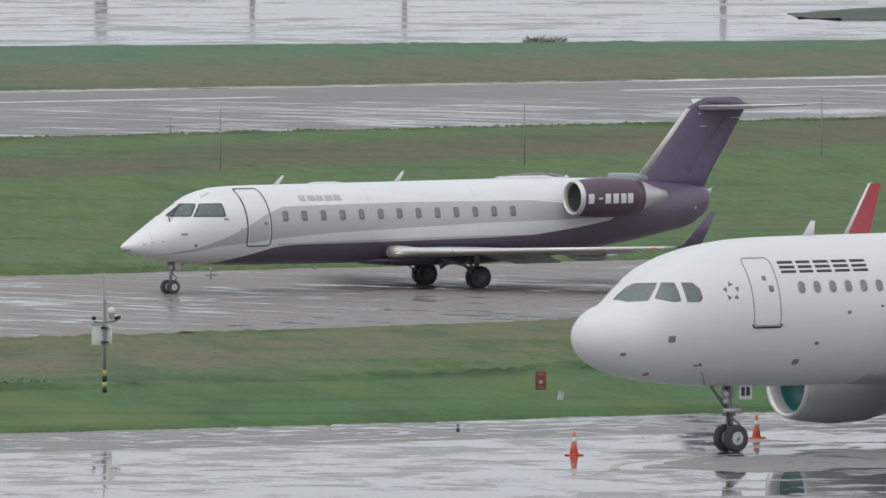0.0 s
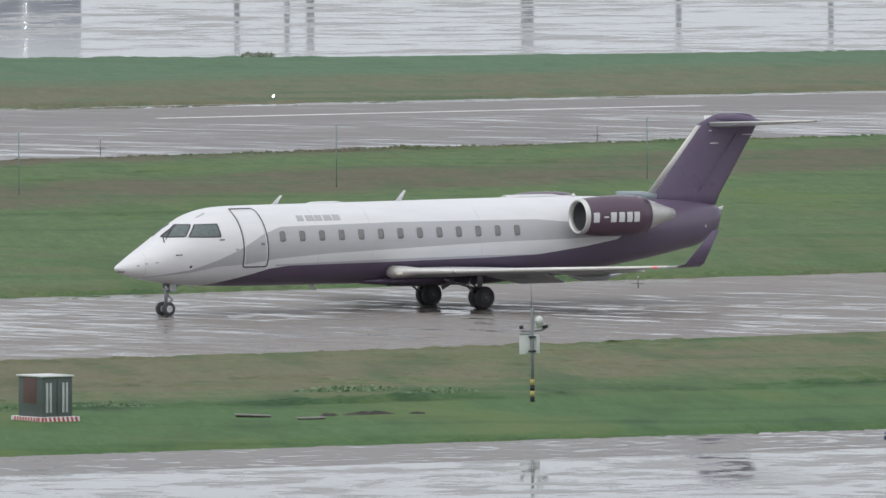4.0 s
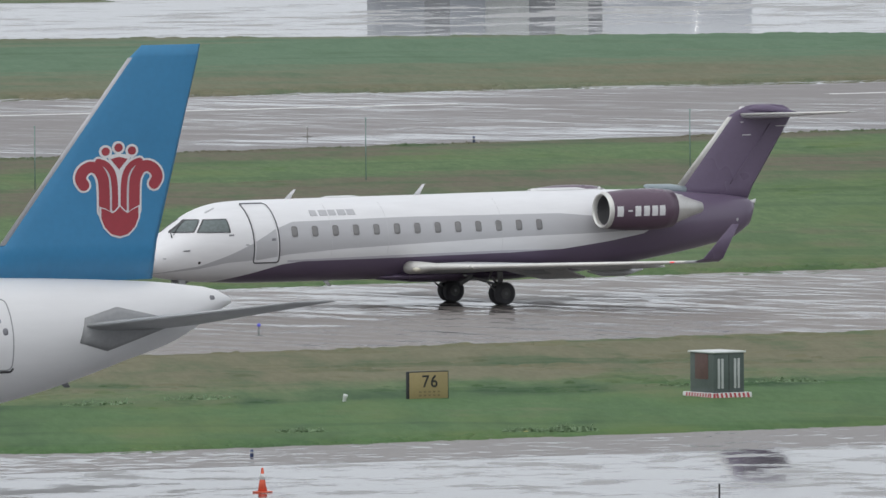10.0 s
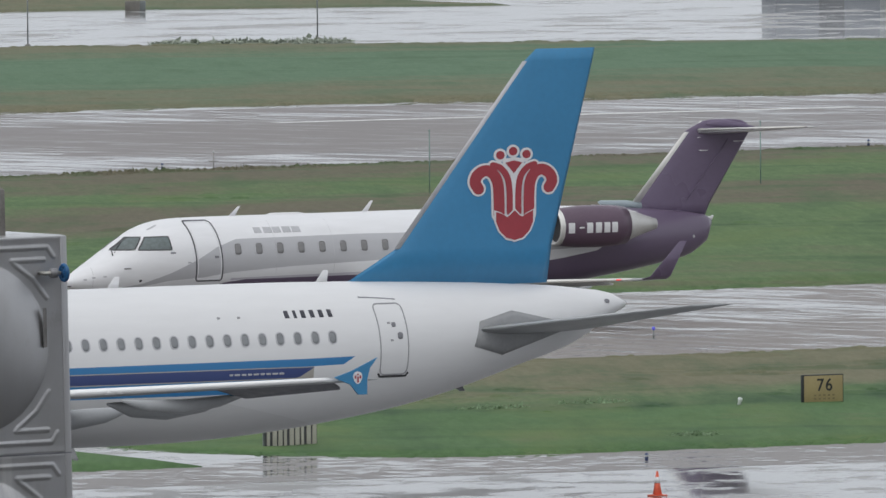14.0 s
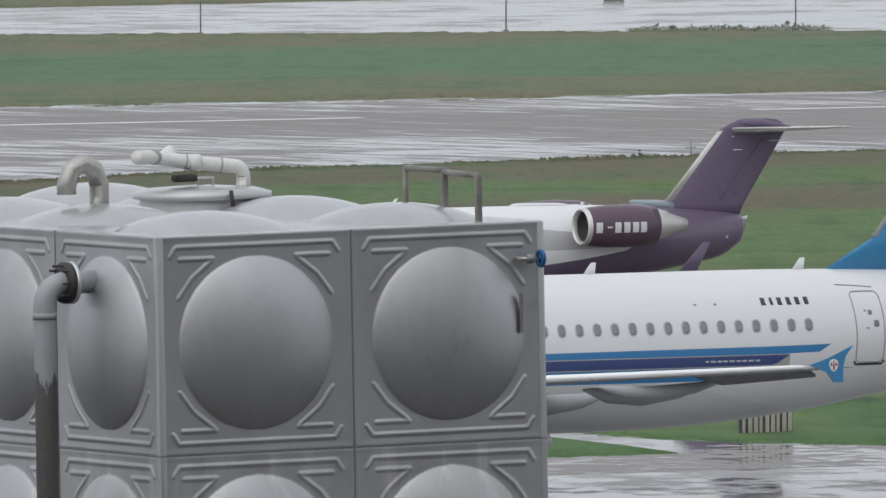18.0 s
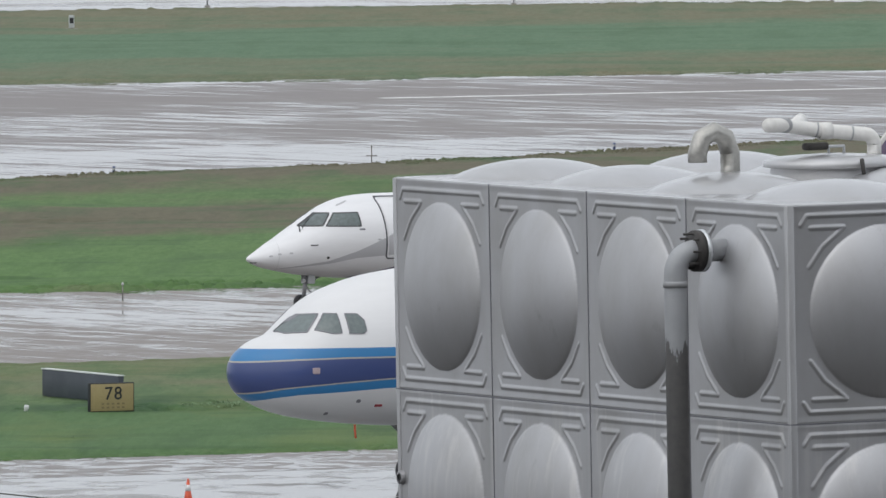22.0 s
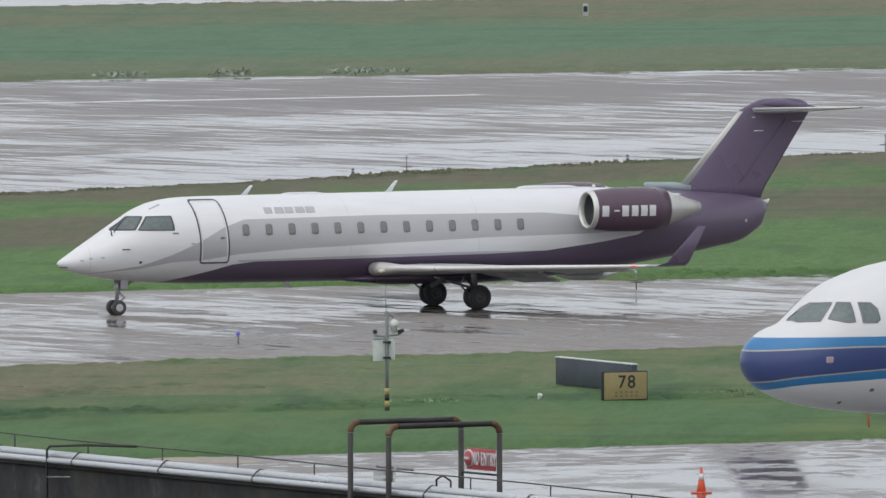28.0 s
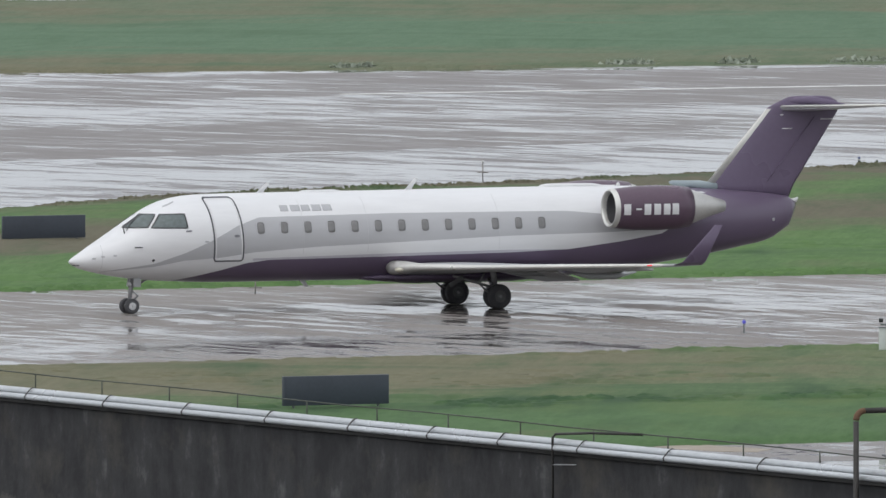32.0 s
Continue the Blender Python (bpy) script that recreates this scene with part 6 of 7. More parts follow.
SLAT = paint("grey_white_slat", (0.47, 0.45, 0.385), 0.7, 0, 0.25, 5)
GREEN_POST = paint("green_fence_post", (0.17, 0.27, 0.24), 0.5, 0.1, 0.25, 4)
MARKER_BLUE = paint("blue_marker", (0.06, 0.085, 0.19), 0.4, 0, 0.25, 12)
SOIL = paint("dark_wet_soil", (0.045, 0.042, 0.032), 0.9, 0, 0.5, 2, 0.4)
SHED = paint("blue_grey_cladding", (0.21, 0.235, 0.285), 0.5, 0, 0.2, 0.5)
CLEAR = paint("lamp_lens", (0.55, 0.55, 0.55), 0.2, 0, 0.2, 20)


def weather_post(x, y, turn):
    w = thing("weather_post", pose(x, y, 0, 0, 0, turn), "grey weather mast with white cabinet and striped yellow black foot", "mast", "weather masts")
    pole = part("pole", tube([(0, 0, 0), (0, 0, 2.78)], 0.046, 12), GREY_POLE, w)
    for i, m in enumerate((BLACK, HAZARD_Y, BLACK, HAZARD_Y)):
        part("stripe", lathe([(0.02 + 0.17 * i, 0.047), (0.02 + 0.17 * i, 0.066), (0.185 + 0.17 * i, 0.066), (0.185 + 0.17 * i, 0.047)], "z", 14), m, pole)
    part("whip_aerial", tube([(-0.02, 0, 2.7), (-0.03, 0, 3.5)], 0.012, 6), GREY_POLE, w)
    cab = part("cabinet", smooth(add_box(bmesh.new(), (-0.38, 0.06, 1.42), (-0.02, 0.30, 2.02), 0.02)), CABINET, w)
    part("roof", box((-0.40, 0.04, 2.022), (0.0, 0.32, 2.04)), GREY_POLE, cab)
    part("cabinet", smooth(add_box(bmesh.new(), (0.03, 0.06, 1.45), (0.22, 0.26, 2.0), 0.02)), CABINET, w)
    for z in (1.5, 1.92):
        part("clamp", box((-0.11, -0.075, z), (0.11, 0.075, z + 0.05), 0.01), BLACK, pole)
    arm = part("cross_arm", tube([(-0.34, 0, 2.12), (-0.1, 0, 2.10), (0.30, 0, 2.14), (0.42, 0, 2.22)], 0.025, 8), GREY_POLE, w)
    part("sensor", smooth(add_box(bmesh.new(), (-0.38, -0.06, 2.17), (-0.26, 0.06, 2.28), 0.02)), BLACK, arm)
    part("sensor", tube([(0.30, 0, 2.22), (0.46, -0.04, 2.27)], 0.05, 10), BLACK, arm)
    part("dome", lathe([(2.20, 0.07), (2.34, 0.08), (2.36, 0.115), (2.45, 0.125), (2.53, 0.09), (2.57, 0.01)], "z", 18, (0.20, 0, 0), True), CABINET, arm, "white camera dome")
    part("bracket", tube([(0.0, 0, 2.66), (0.12, 0, 2.66), (0.19, 0, 2.60)], 0.015, 6), GREY_POLE, arm)
    return w


weather_post(308.91, 466.5, -33)
weather_post(217.74, 467.3, -25)


def cone(x, y, h=0.65):
    c = thing("traffic_cone", pose(x, y, 0.002, 0, 0, 20), "orange traffic cone with white band on wet concrete", "cone", "traffic cones")
    part("base", smooth(add_box(bmesh.new(), (-0.19, -0.19, 0), (0.19, 0.19, 0.035), 0.012)), ORANGE, c)
    part("body", lathe([(0.03, 0.125), (h * 0.45, 0.078), (h * 0.97, 0.028), (h, 0.02)], "z", 20, (0, 0, 0), True), ORANGE, c)
    part("band", lathe([(h * 0.52, 0.070), (h * 0.52, 0.075), (h * 0.76, 0.053), (h * 0.76, 0.048)], "z", 20), REFLECT, c, "white reflective band")


for x, y in ((299.7, 429.2), (309.5, 434.3), (254.1, 428.4), (208.0, 427.8)):
    cone(x, y)


def location_sign(x, y, text, w=1.36, h=0.85):
    s = thing("taxiway_sign", pose(x, y, 0), "weathered yellow taxiway sign with black figures on grass", "sign", "taxiway signs")
    case = part("case", smooth(add_box(bmesh.new(), (0, 0, 0.10), (w, 0.13, h), 0.012)), BLACK, s)
    part("face", smooth(add_box(bmesh.new(), (0.04, -0.008, 0.13), (w - 0.03, 0.012, h - 0.03), 0.004)), YELLOW, case)
    words(text, 0.50, BLACK, s, pose(w * 0.53, -0.012, h * 0.66, 90, 0, 0), "figures", 1.0, 0.004)
    for r in range(2):
        for i in range(5):
            part("lettering_bar", box((0.36 + 0.155 * i, -0.014, 0.20 + 0.10 * r), (0.44 + 0.155 * i, -0.006, 0.25 + 0.10 * r)), LETTER_FADE, s)
    for fx in (0.2, w - 0.2):
        part("foot", tube([(fx, 0.1, -0.02), (fx, 0.1, 0.12)], 0.04, 8), GREY_POLE, s)
    part("base_slab", smooth(add_box(bmesh.new(), (0.1, -0.25, 0.02), (w - 0.1, 0.35, 0.085), 0.02)), CABINET_OLD, s)


LETTER_FADE = paint("faded_small_lettering", (0.24, 0.19, 0.10), 0.6, 0, 0.3, 8)
CABINET_OLD = paint("old_concrete_slab", (0.22, 0.21, 0.19), 0.8, 0, 0.4, 5, 0.2)
location_sign(282.33, 467.75, "76", 1.36, 0.92)
location_sign(225.02, 468.95, "78", 1.36, 0.90)


def dark_board(at, w, h, label, cap=False):
    s = thing("sign_board", at, label, "sign", "dark sign boards")
    part("board", smooth(add_box(bmesh.new(), (0, 0, 0.10), (w, 0.16, h), 0.012)), BOARD_BACK, s)
    if cap:
        part("cap", box((-0.01, -0.02, h), (w + 0.01, 0.18, h + 0.03)), CABINET, s)
    for fx in (0.3, w - 0.3):
        part("foot", tube([(fx, 0.08, -0.02), (fx, 0.08, 0.14)], 0.04, 8), GREY_POLE, s)


dark_board(pose(201.3, 470.8, 0), 3.08, 0.89, "dark blue-grey back of a long sign board on grass")
dark_board(pose(235.4, 573.8, 0), 2.9, 0.84, "dark sign board standing in far grass")
dark_board(pose(228.0, 478.2, 0, 0, 0, -90), 4.9, 0.84, "dark slanting sign board with pale top edge", True)


def equipment_box():
    s = thing("equipment_cabinet", pose(289.93, 463.35, 0), "dark green and red equipment cabinet with striped skirt on grass", "cabinet")
    part("body", smooth(add_box(bmesh.new(), (0, 0, 0.22), (1.03, 1.28, 1.38), 0.015)), BOX_GREEN, s)
    part("roof", smooth(add_box(bmesh.new(), (-0.05, -0.05, 1.38), (1.08, 1.33, 1.43), 0.015)), CABINET, s, "white lid")
    part("panel", smooth(add_box(bmesh.new(), (-0.012, 0.30, 0.62), (0.004, 1.0, 1.36), 0.005)), BOX_RED, s, "faded red side panel")
    for x in (0.13, 0.25, 0.68, 0.80):
        vent = part("vent", smooth(add_box(bmesh.new(), (x, -0.02, 0.36), (x + 0.075, 0.004, 1.22), 0.006)), CABINET_GREY, s, "pale vertical vent strip")
    part("door_seam", box((0.51, -0.008, 0.25), (0.52, 0.002, 1.36)), BLACK, s)
    skirt = part("skirt", smooth(add_box(bmesh.new(), (-0.16, -0.16, -0.02), (1.19, 1.44, 0.24), 0.01)), REFLECT, s, "white skirt with red stripes")
    for i in range(10):
        x = -0.12 + 0.148 * i
        lean = 0.06 if i else 0.0
        shape = [(x, 0.005), (x + 0.078, 0.005), (x + 0.078 - lean, 0.235), (x - lean * 0.9, 0.235)]
        if i < 9:
            part("stripe", plate(shape, -0.164, 0.006), SIGN_RED, skirt)
        bm = plate(shape, 0, 0.006)
        bmesh.ops.transform(bm, matrix=pose(-0.164, 0.0, 0, 0, 0, 90), verts=bm.verts[:])
        part("stripe", bm, SIGN_RED, skirt)


CABINET_GREY = paint("pale_grey_vent", (0.48, 0.50, 0.50), 0.5, 0, 0.2, 8)
equipment_box()

DULL_RED = paint("dull_red_board", (0.21, 0.045, 0.05), 0.6, 0, 0.3, 5)
s = thing("red_notice", pose(319.8, 459.7, 0, 0, 0, -33), "small red notice board with pale disc on grass", "sign")
part("board", smooth(add_box(bmesh.new(), (-0.16, -0.03, 0.05), (0.16, 0.03, 0.66), 0.01)), DULL_RED, s)
part("disc", lathe([(-0.038, 0.05), (-0.03, 0.055)], "y", 18, (0, 0, 0.34), True), TAB, s)
for z in (0.16, 0.54):
    part("lettering_bar", box((-0.10, -0.036, z), (0.10, -0.029, z + 0.05)), LETTER_FADE, s)
part("foot", tube([(0, 0, -0.05), (0, 0, 0.06)], 0.03, 8), GREY_POLE, s)

s = thing("junction_box", pose(316.9, 454.6, 0, 0, 12, -33), "small tilted grey-white junction box in grass", "box")
part("body", smooth(add_box(bmesh.new(), (-0.08, -0.10, -0.02), (0.09, 0.10, 0.30), 0.02)), CABINET_GREY, s)
part("cover", smooth(add_box(bmesh.new(), (-0.09, -0.11, 0.302), (0.10, 0.11, 0.33), 0.01)), SLAT, s)
for x, y in ((280.6, 468.5), (223.5, 469.9)):
    s = thing("marker_stub", pose(x, y, 0, 8, 14, -30), "leaning pale marker stub in the grass", "marker", "marker stubs")
    part("stub", lathe([(-0.03, 0.05), (0.20, 0.05), (0.26, 0.075), (0.31, 0.06), (0.32, 0.0)], "z", 12), CABINET, s)
    part("collar", lathe([(0.05, 0.056), (0.05, 0.06), (0.10, 0.06), (0.10, 0.056)], "z", 12), BLACK, s)

s = thing("slat_barrier", pose(258.16, 456.4, 0), "low barrier of grey-white upright slats on the grass edge", "barrier")
for i in range(9):
    part("slat", smooth(add_box(bmesh.new(), (0.06 + 0.18 * i, 0, 0.02), (0.06 + 0.18 * i + (0.13 if i % 3 else 0.09), 0.035, 0.90 + 0.012 * (i * 7 % 5)), 0.006)), SLAT, s)
# Sheet added behind the slats so that the gaps between them look dark.
part("gap_darkener", box((0.02, 0.038, 0.06), (1.66, 0.06, 0.86)), RUBBER, s)
for z in (0.12, 0.66):
    part("rail", box((0, 0.063, z), (1.68, 0.10, z + 0.06)), GREY_POLE, s)
for x in (0.0, 1.62):
    part("post", box((x, 0.104, -0.05), (x + 0.06, 0.16, 0.94)), GREY_POLE, s)


def edge_lamp(x, y, h, lens, label, group, lit=None):
    s = thing("edge_light", pose(x, y, 0, 0, 0, -28), label, "light", group)
    part("stem", tube([(0, 0, -0.03), (0, 0, h * 0.75)], 0.022, 8), GREY_POLE, s)
    part("lamp", lathe([(h * 0.72, 0.03), (h * 0.75, 0.06), (h * 0.92, 0.055), (h, 0.02)], "z", 12, (0, 0, 0), True), lit or lens, s)
    part("foot", lathe([(0, 0.12), (0.025, 0.11), (0.03, 0.03)], "z", 14), GREY_POLE, s)


def cross_lamp(x, y, h=0.62):
    s = thing("edge_light", pose(x, y, 0, 0, 0, -28), "thin stemmed edge light with short cross arm", "light", "stemmed edge lights")
    part("stem", tube([(0, 0, -0.03), (0, 0, h)], 0.020, 8), POST_STEEL, s)
    part("cross_arm", tube([(-0.2, 0, h * 0.42), (0.2, 0, h * 0.42)], 0.020, 8), POST_STEEL, s)
    part("lamp", lathe([(h * 0.95, 0.03), (h * 1.0, 0.045), (h * 1.12, 0.02)], "z", 10, (0, 0, 0), True), CLEAR, s)


def blue_marker(x, y, h=0.34):
    s = thing("marker_post", pose(x, y, 0), "short dark blue edge marker post", "marker", "blue marker posts")
    part("post", lathe([(-0.03, 0.05), (h, 0.05), (h + 0.02, 0.02)], "z", 12, (0, 0, 0), True), MARKER_BLUE, s)
    part("band", lathe([(h * 0.55, 0.052), (h * 0.55, 0.056), (h * 0.8, 0.056), (h * 0.8, 0.052)], "z", 12), CABINET_GREY, s)


SHED_LAMP = lamp_glow("shed_lamp", (1.0, 0.97, 0.92), 10.0)
SHED_PALE = paint("pale_grey_cladding", (0.32, 0.33, 0.36), 0.5, 0, 0.2, 0.5)
SERVICE_GREY = paint("mid_grey_cladding", (0.36, 0.385, 0.42), 0.5, 0, 0.15, 1)
DOOR_DARK = paint("dark_grey_door", (0.23, 0.24, 0.255), 0.5, 0, 0.2, 1)
BLUE_GLOW, WHITE_GLOW = lamp_glow("blue_lamp", (0.10, 0.10, 0.5), 0.25), lamp_glow("white_lamp", (1.0, 0.97, 0.9), 6.0)
for x, y in ((301.7, 508.8), (230.7, 505.4)):
    edge_lamp(x, y, 0.40, MARKER_BLUE, "short taxiway light with blue lens on wet asphalt", "taxiway lights", BLUE_GLOW)
for x, y in ((257.2, 533.6), (227.8, 535.0)):
    cross_lamp(x, y, 0.5)
cross_lamp(357.9, 534.0, 0.36)
edge_lamp(458.8, 713.7, 0.36, CLEAR, "lit white runway edge light", "runway lights", WHITE_GLOW)
for x, y in ((416.1, 660.4), (270.6, 615.0), (291.0, 622.8), (315.9, 634.0), (366.8, 652.4), (393.7, 660.0), (341.5, 643.0), (441.0, 661.0)):
    cross_lamp(x, y)
for x, y in ((398.4, 654.8), (288.3, 621.6), (302.7, 628.7), (329.4, 640.5), (363.7, 651.0)):
    blue_marker(x, y, 0.28)
for x, y in ((304.5, 441.8), (263.2, 444.3)):
    blue_marker(x, y, 0.20)

for i in range(8):
    s = thing("fence_post", pose(357.9 + 14.52 * i, 620, 0), "tall thin green post standing in the grass", "post", "green posts")
    part("post", tube([(0, 0, -0.05), (0, 0, 2.45)], 0.021, 8), GREEN_POST, s)
    part("cap", lathe([(2.45, 0.04), (2.49, 0.03), (2.50, 0.0)], "z", 10), GREEN_POST, s)
for x, y in ((443.7, 807.4), (459.6, 807.0), (429.2, 811.6), (383.2, 820.6), (400.2, 820.8), (414.5, 816.5)):
    s = thing("thin_mast", pose(x, y, 0), "thin grey mast at the far grass edge", "mast", "far thin masts")
    part("pole", tube([(0, 0, -0.05), (0, 0, 3.2)], 0.035, 8), GREY_POLE, s)
    part("foot", lathe([(0, 0.14), (0.06, 0.12), (0.07, 0.03)], "z", 12), CABINET_OLD, s)

s = thing("far_notice", pose(377.9, 789.3, 0, 0, 0, -26), "small pale and dark notice on a stub in far grass", "sign")
part("board", smooth(add_box(bmesh.new(), (-0.13, -0.03, 0.14), (0.13, 0.03, 0.72), 0.01)), CABINET_GREY, s)
part("mark", box((-0.09, -0.038, 0.34), (0.09, -0.029, 0.60)), BLACK, s)
part("foot", tube([(0, 0, -0.03), (0, 0, 0.16)], 0.03, 8), GREY_POLE, s)
part("base", smooth(add_box(bmesh.new(), (-0.35, -0.2, 0), (0.3, 0.2, 0.1), 0.02)), CABINET_OLD, s)
s = thing("thin_mast", pose(260.2, 415.6, 0), "short dark stake on the wet apron", "stake")
part("stake", tube([(0, 0, 0), (0, 0, 0.55)], 0.025, 8), BLACK, s)
part("foot", lathe([(0, 0.16), (0.04, 0.15), (0.05, 0.03)], "z", 14), BLACK, s)
s = thing("yellow_tag", pose(275.7, 450.6, 0, 0, 0, -30), "flat yellow tag lying at the grass edge", "tag")
part("plate", smooth(add_box(bmesh.new(), (-0.14, -0.10, 0.06), (0.14, 0.10, 0.09), 0.012)), HAZARD_Y, s)
part("peg", tube([(0, 0, -0.05), (0, 0, 0.062)], 0.02, 6), BLACK, s)


def heap(x, y, w, d, h, seed):
    bm = bmesh.new()
    rng = random.Random(seed)
    n, k = 26, 6
    rings = []
    for j in range(k):
        f = 1 - j / k
        rings.append([Vector((x + w * f * math.cos(2 * math.pi * i / n) * (1 + 0.25 * noise.noise((i * 0.7, j, seed))), y + d * f * math.sin(2 * math.pi * i / n) * (1 + 0.25 * noise.noise((i * 0.5, j + 9, seed))), -0.03 + (h + 0.13) * (1 - f * f) * (0.8 + 0.4 * rng.random()))) for i in range(n)])
    add_rings(bm, rings, True, False)
    bm.faces.new([v for v in bm.verts][-n:])
    return smooth(bm, 80)


for x, y, w, d, h, seed in ((300.2, 461.95, 1.30, 0.75, 0.07, 3), (301.55, 461.4, 0.45, 0.4, 0.03, 5), (298.95, 462.1, 0.5, 0.4, 0.04, 8)):
    s = tagged(part("soil_mound", heap(x, y, w, d, h, seed), SOIL, None), "low mound of dark wet soil on mown grass", "soil", "soil mounds")
for x, y, w, turn, tilt in ((296.9, 463.0, 0.52, -30, 2.0), (297.35, 460.6, 0.40, -27, -1.5)):
    s = thing("cover_slab", pose(x, y, 0.10, 0, tilt, turn), "thin pale concrete cover slab lying on mown grass", "slab", "cover slabs")
    part("slab", smooth(add_box(bmesh.new(), (-w, -0.35, 0.005), (w, 0.30, 0.035), 0.01)), CABINET_OLD, s)
    part("rim", box((-w + 0.03, -0.32, -0.12), (w - 0.03, 0.27, 0.003)), SOIL, s, "dark rim under the slab")


# ---- far side: masts and a long shed whose mirror images lie on the wet apron ----
for i, (x, y, r) in enumerate(((651.3, 984.0, 0.42), (659.1, 978.8, 0.18), (666.9, 973.5, 0.18), (683.1, 962.2, 0.22), (636.2, 993.8, 0.18), (638.8, 992.1, 0.18), (640.0, 991.3, 0.26))):
    s = thing("light_mast", pose(x, y, 0), "tall grey apron light mast beyond the far apron", "mast", "apron light masts")
    part("pole", tube([(0, 0, 0), (0, 0, 3.5), (0, 0, 7.2)], [r, r * 0.95, r * 0.9], 12), GREY_POLE, s)
    part("head", smooth(add_box(bmesh.new(), (-0.5, -0.2, 7.2), (0.5, 0.2, 7.4), 0.05)), GREY_POLE, s)
s = thing("apron_shed", pose(617.3, 1005.7, 0, 0, 0, -31.5), "long blue-grey shed with a paler middle bay beyond the far apron", "building")
for x0, x1, y0, h, m in ((-10.6, -3.8, 0.0, 7.0, SHED), (-3.8, 1.1, 3.0, 6.6, SHED_PALE), (1.1, 12.7, 0.0, 6.4, SHED)):
    bay = part("wall", smooth(add_box(bmesh.new(), (x0 + 0.01, y0, 0), (x1 - 0.01, 14, h), 0.05)), m, s)
    part("roof", smooth(add_box(bmesh.new(), (x0, y0 - 0.3, h), (x1, 14.3, h + 0.25), 0.05)), GREY_PAINT, bay)
for x in (-7.4, 3.6, 8.0):
    part("door", box((x - 0.9, -0.06, 0), (x + 0.9, 0.02, 2.6)), BLACK, s)
part("wall_lamp", smooth(add_box(bmesh.new(), (9.1, -0.35, 5.3), (9.35, -0.02, 5.5), 0.03)), SHED_LAMP, s, "lit white lamp on the shed wall")

# ---- a low service building at the far apron edge ----
far = thing("service_building", pose(509.34, 847.92, 0, 0, 0, -16.2), "low grey and white service building with dark doors", "building")
part("wall", smooth(add_box(bmesh.new(), (0.9, 0.0, 0), (6.5, 3.0, 2.6), 0.03)), SERVICE_GREY, far)
part("wall", smooth(add_box(bmesh.new(), (6.52, 0.25, 0), (12.9, 3.0, 2.6), 0.03)), CABINET, far, "white rear wall")
part("roof", smooth(add_box(bmesh.new(), (0.7, -0.2, 2.6), (13.1, 3.2, 2.75), 0.03)), GREY_PAINT, far)
for x0, x1 in ((3.2, 4.55), (8.9, 10.3), (12.1, 12.85)):
    part("door", box((x0, -0.05 if x0 < 6 else 0.2, 0), (x1, 0.06 if x0 < 6 else 0.3, 2.3)), DOOR_DARK, far)
for z in (0.35, 0.75, 1.15):
    part("rail", tube([(6.6, 0.1, z), (12.8, 0.1, z)], 0.03, 8), GREY_POLE, far)
s = thing("far_cabinet", pose(478.6, 859.3, 0, 0, 0, -27), "small pale cabinet with a dark side on distant grass", "cabinet")
part("body", smooth(add_box(bmesh.new(), (-0.55, -0.2, -0.02), (0.2, 0.3, 0.5), 0.02)), CABINET_OLD, s)
part("panel", smooth(add_box(bmesh.new(), (0.2, -0.18, -0.02), (0.5, 0.3, 0.5), 0.02)), GREY_POLE, s)


# ---- grass clumps: low soft tussocks, denser and taller along the edges ----
HEX = [(math.cos(math.pi * i / 3), math.sin(math.pi * i / 3)) for i in range(6)]


def tufts(name, count, x0, x1, low, high, size, seed, label, focus=None, wide=(0.25, 0.6), blades=0.0):
    rng = np.random.default_rng(seed)
    xs = rng.uniform(x0, x1, count)
    lo, hi = np.array([low(x) for x in xs]), np.array([high(x) for x in xs])
    f = rng.uniform(0, 1, count) if focus is None else focus(rng, count)
    ys = lo + (hi - lo) * f
    keep = np.array([noise.noise((x * 0.09, y * 0.16, 2.2)) + 0.6 * noise.noise((x * 0.5, y * 0.4, 4.2)) for x, y in zip(xs, ys)])
    h = size * (0.45 + 0.8 * rng.uniform(0, 1, count)) * np.clip(0.75 + keep, 0.25, 1.6)
    w = rng.uniform(wide[0], wide[1], count)
    h = np.where((abs(xs - 202.8) < 3.2) & (ys > 462) & (ys < 471.5), np.minimum(h, 0.02), h)
    verts, faces = [], []
    k = 0
    for x, y, t, r in zip(xs, ys, h, w):
        jit = rng.uniform(0.7, 1.25, 6)
        verts += [(x + r * a * q, y + r * b * q, -0.02) for (a, b), q in zip(HEX, jit)]
        verts += [(x + 0.55 * r * a * q, y + 0.55 * r * b * q, t * 0.74) for (a, b), q in zip(HEX, jit)]
        verts.append((x + rng.normal(0, 0.15 * r), y, t))
        for i in range(6):
            j = (i + 1) % 6
            faces += [(k + i, k + j, k + 6 + j, k + 6 + i), (k + 6 + i, k + 6 + j, k + 12)]
        k += 13
        if rng.uniform(0, 1) < blades:
            for b in range(3):
                px, lean = x + rng.normal(0, 0.3 * r), rng.normal(0, 0.5 * t)
                verts += [(px - 0.025, y, t * 0.6), (px + 0.025, y, t * 0.6), (px + lean, y - 0.1 * t, t * rng.uniform(1.1, 1.6))]
                faces.append((k, k + 1, k + 2))
                k += 3
    me = bpy.data.meshes.new(name)
    me.from_pydata(verts, [], faces)
    me.polygons.foreach_set("use_smooth", [True] * len(me.polygons))
    me.materials.append(BLADES)
    return tagged(new(name, me), label, "grass", kind="stuff")


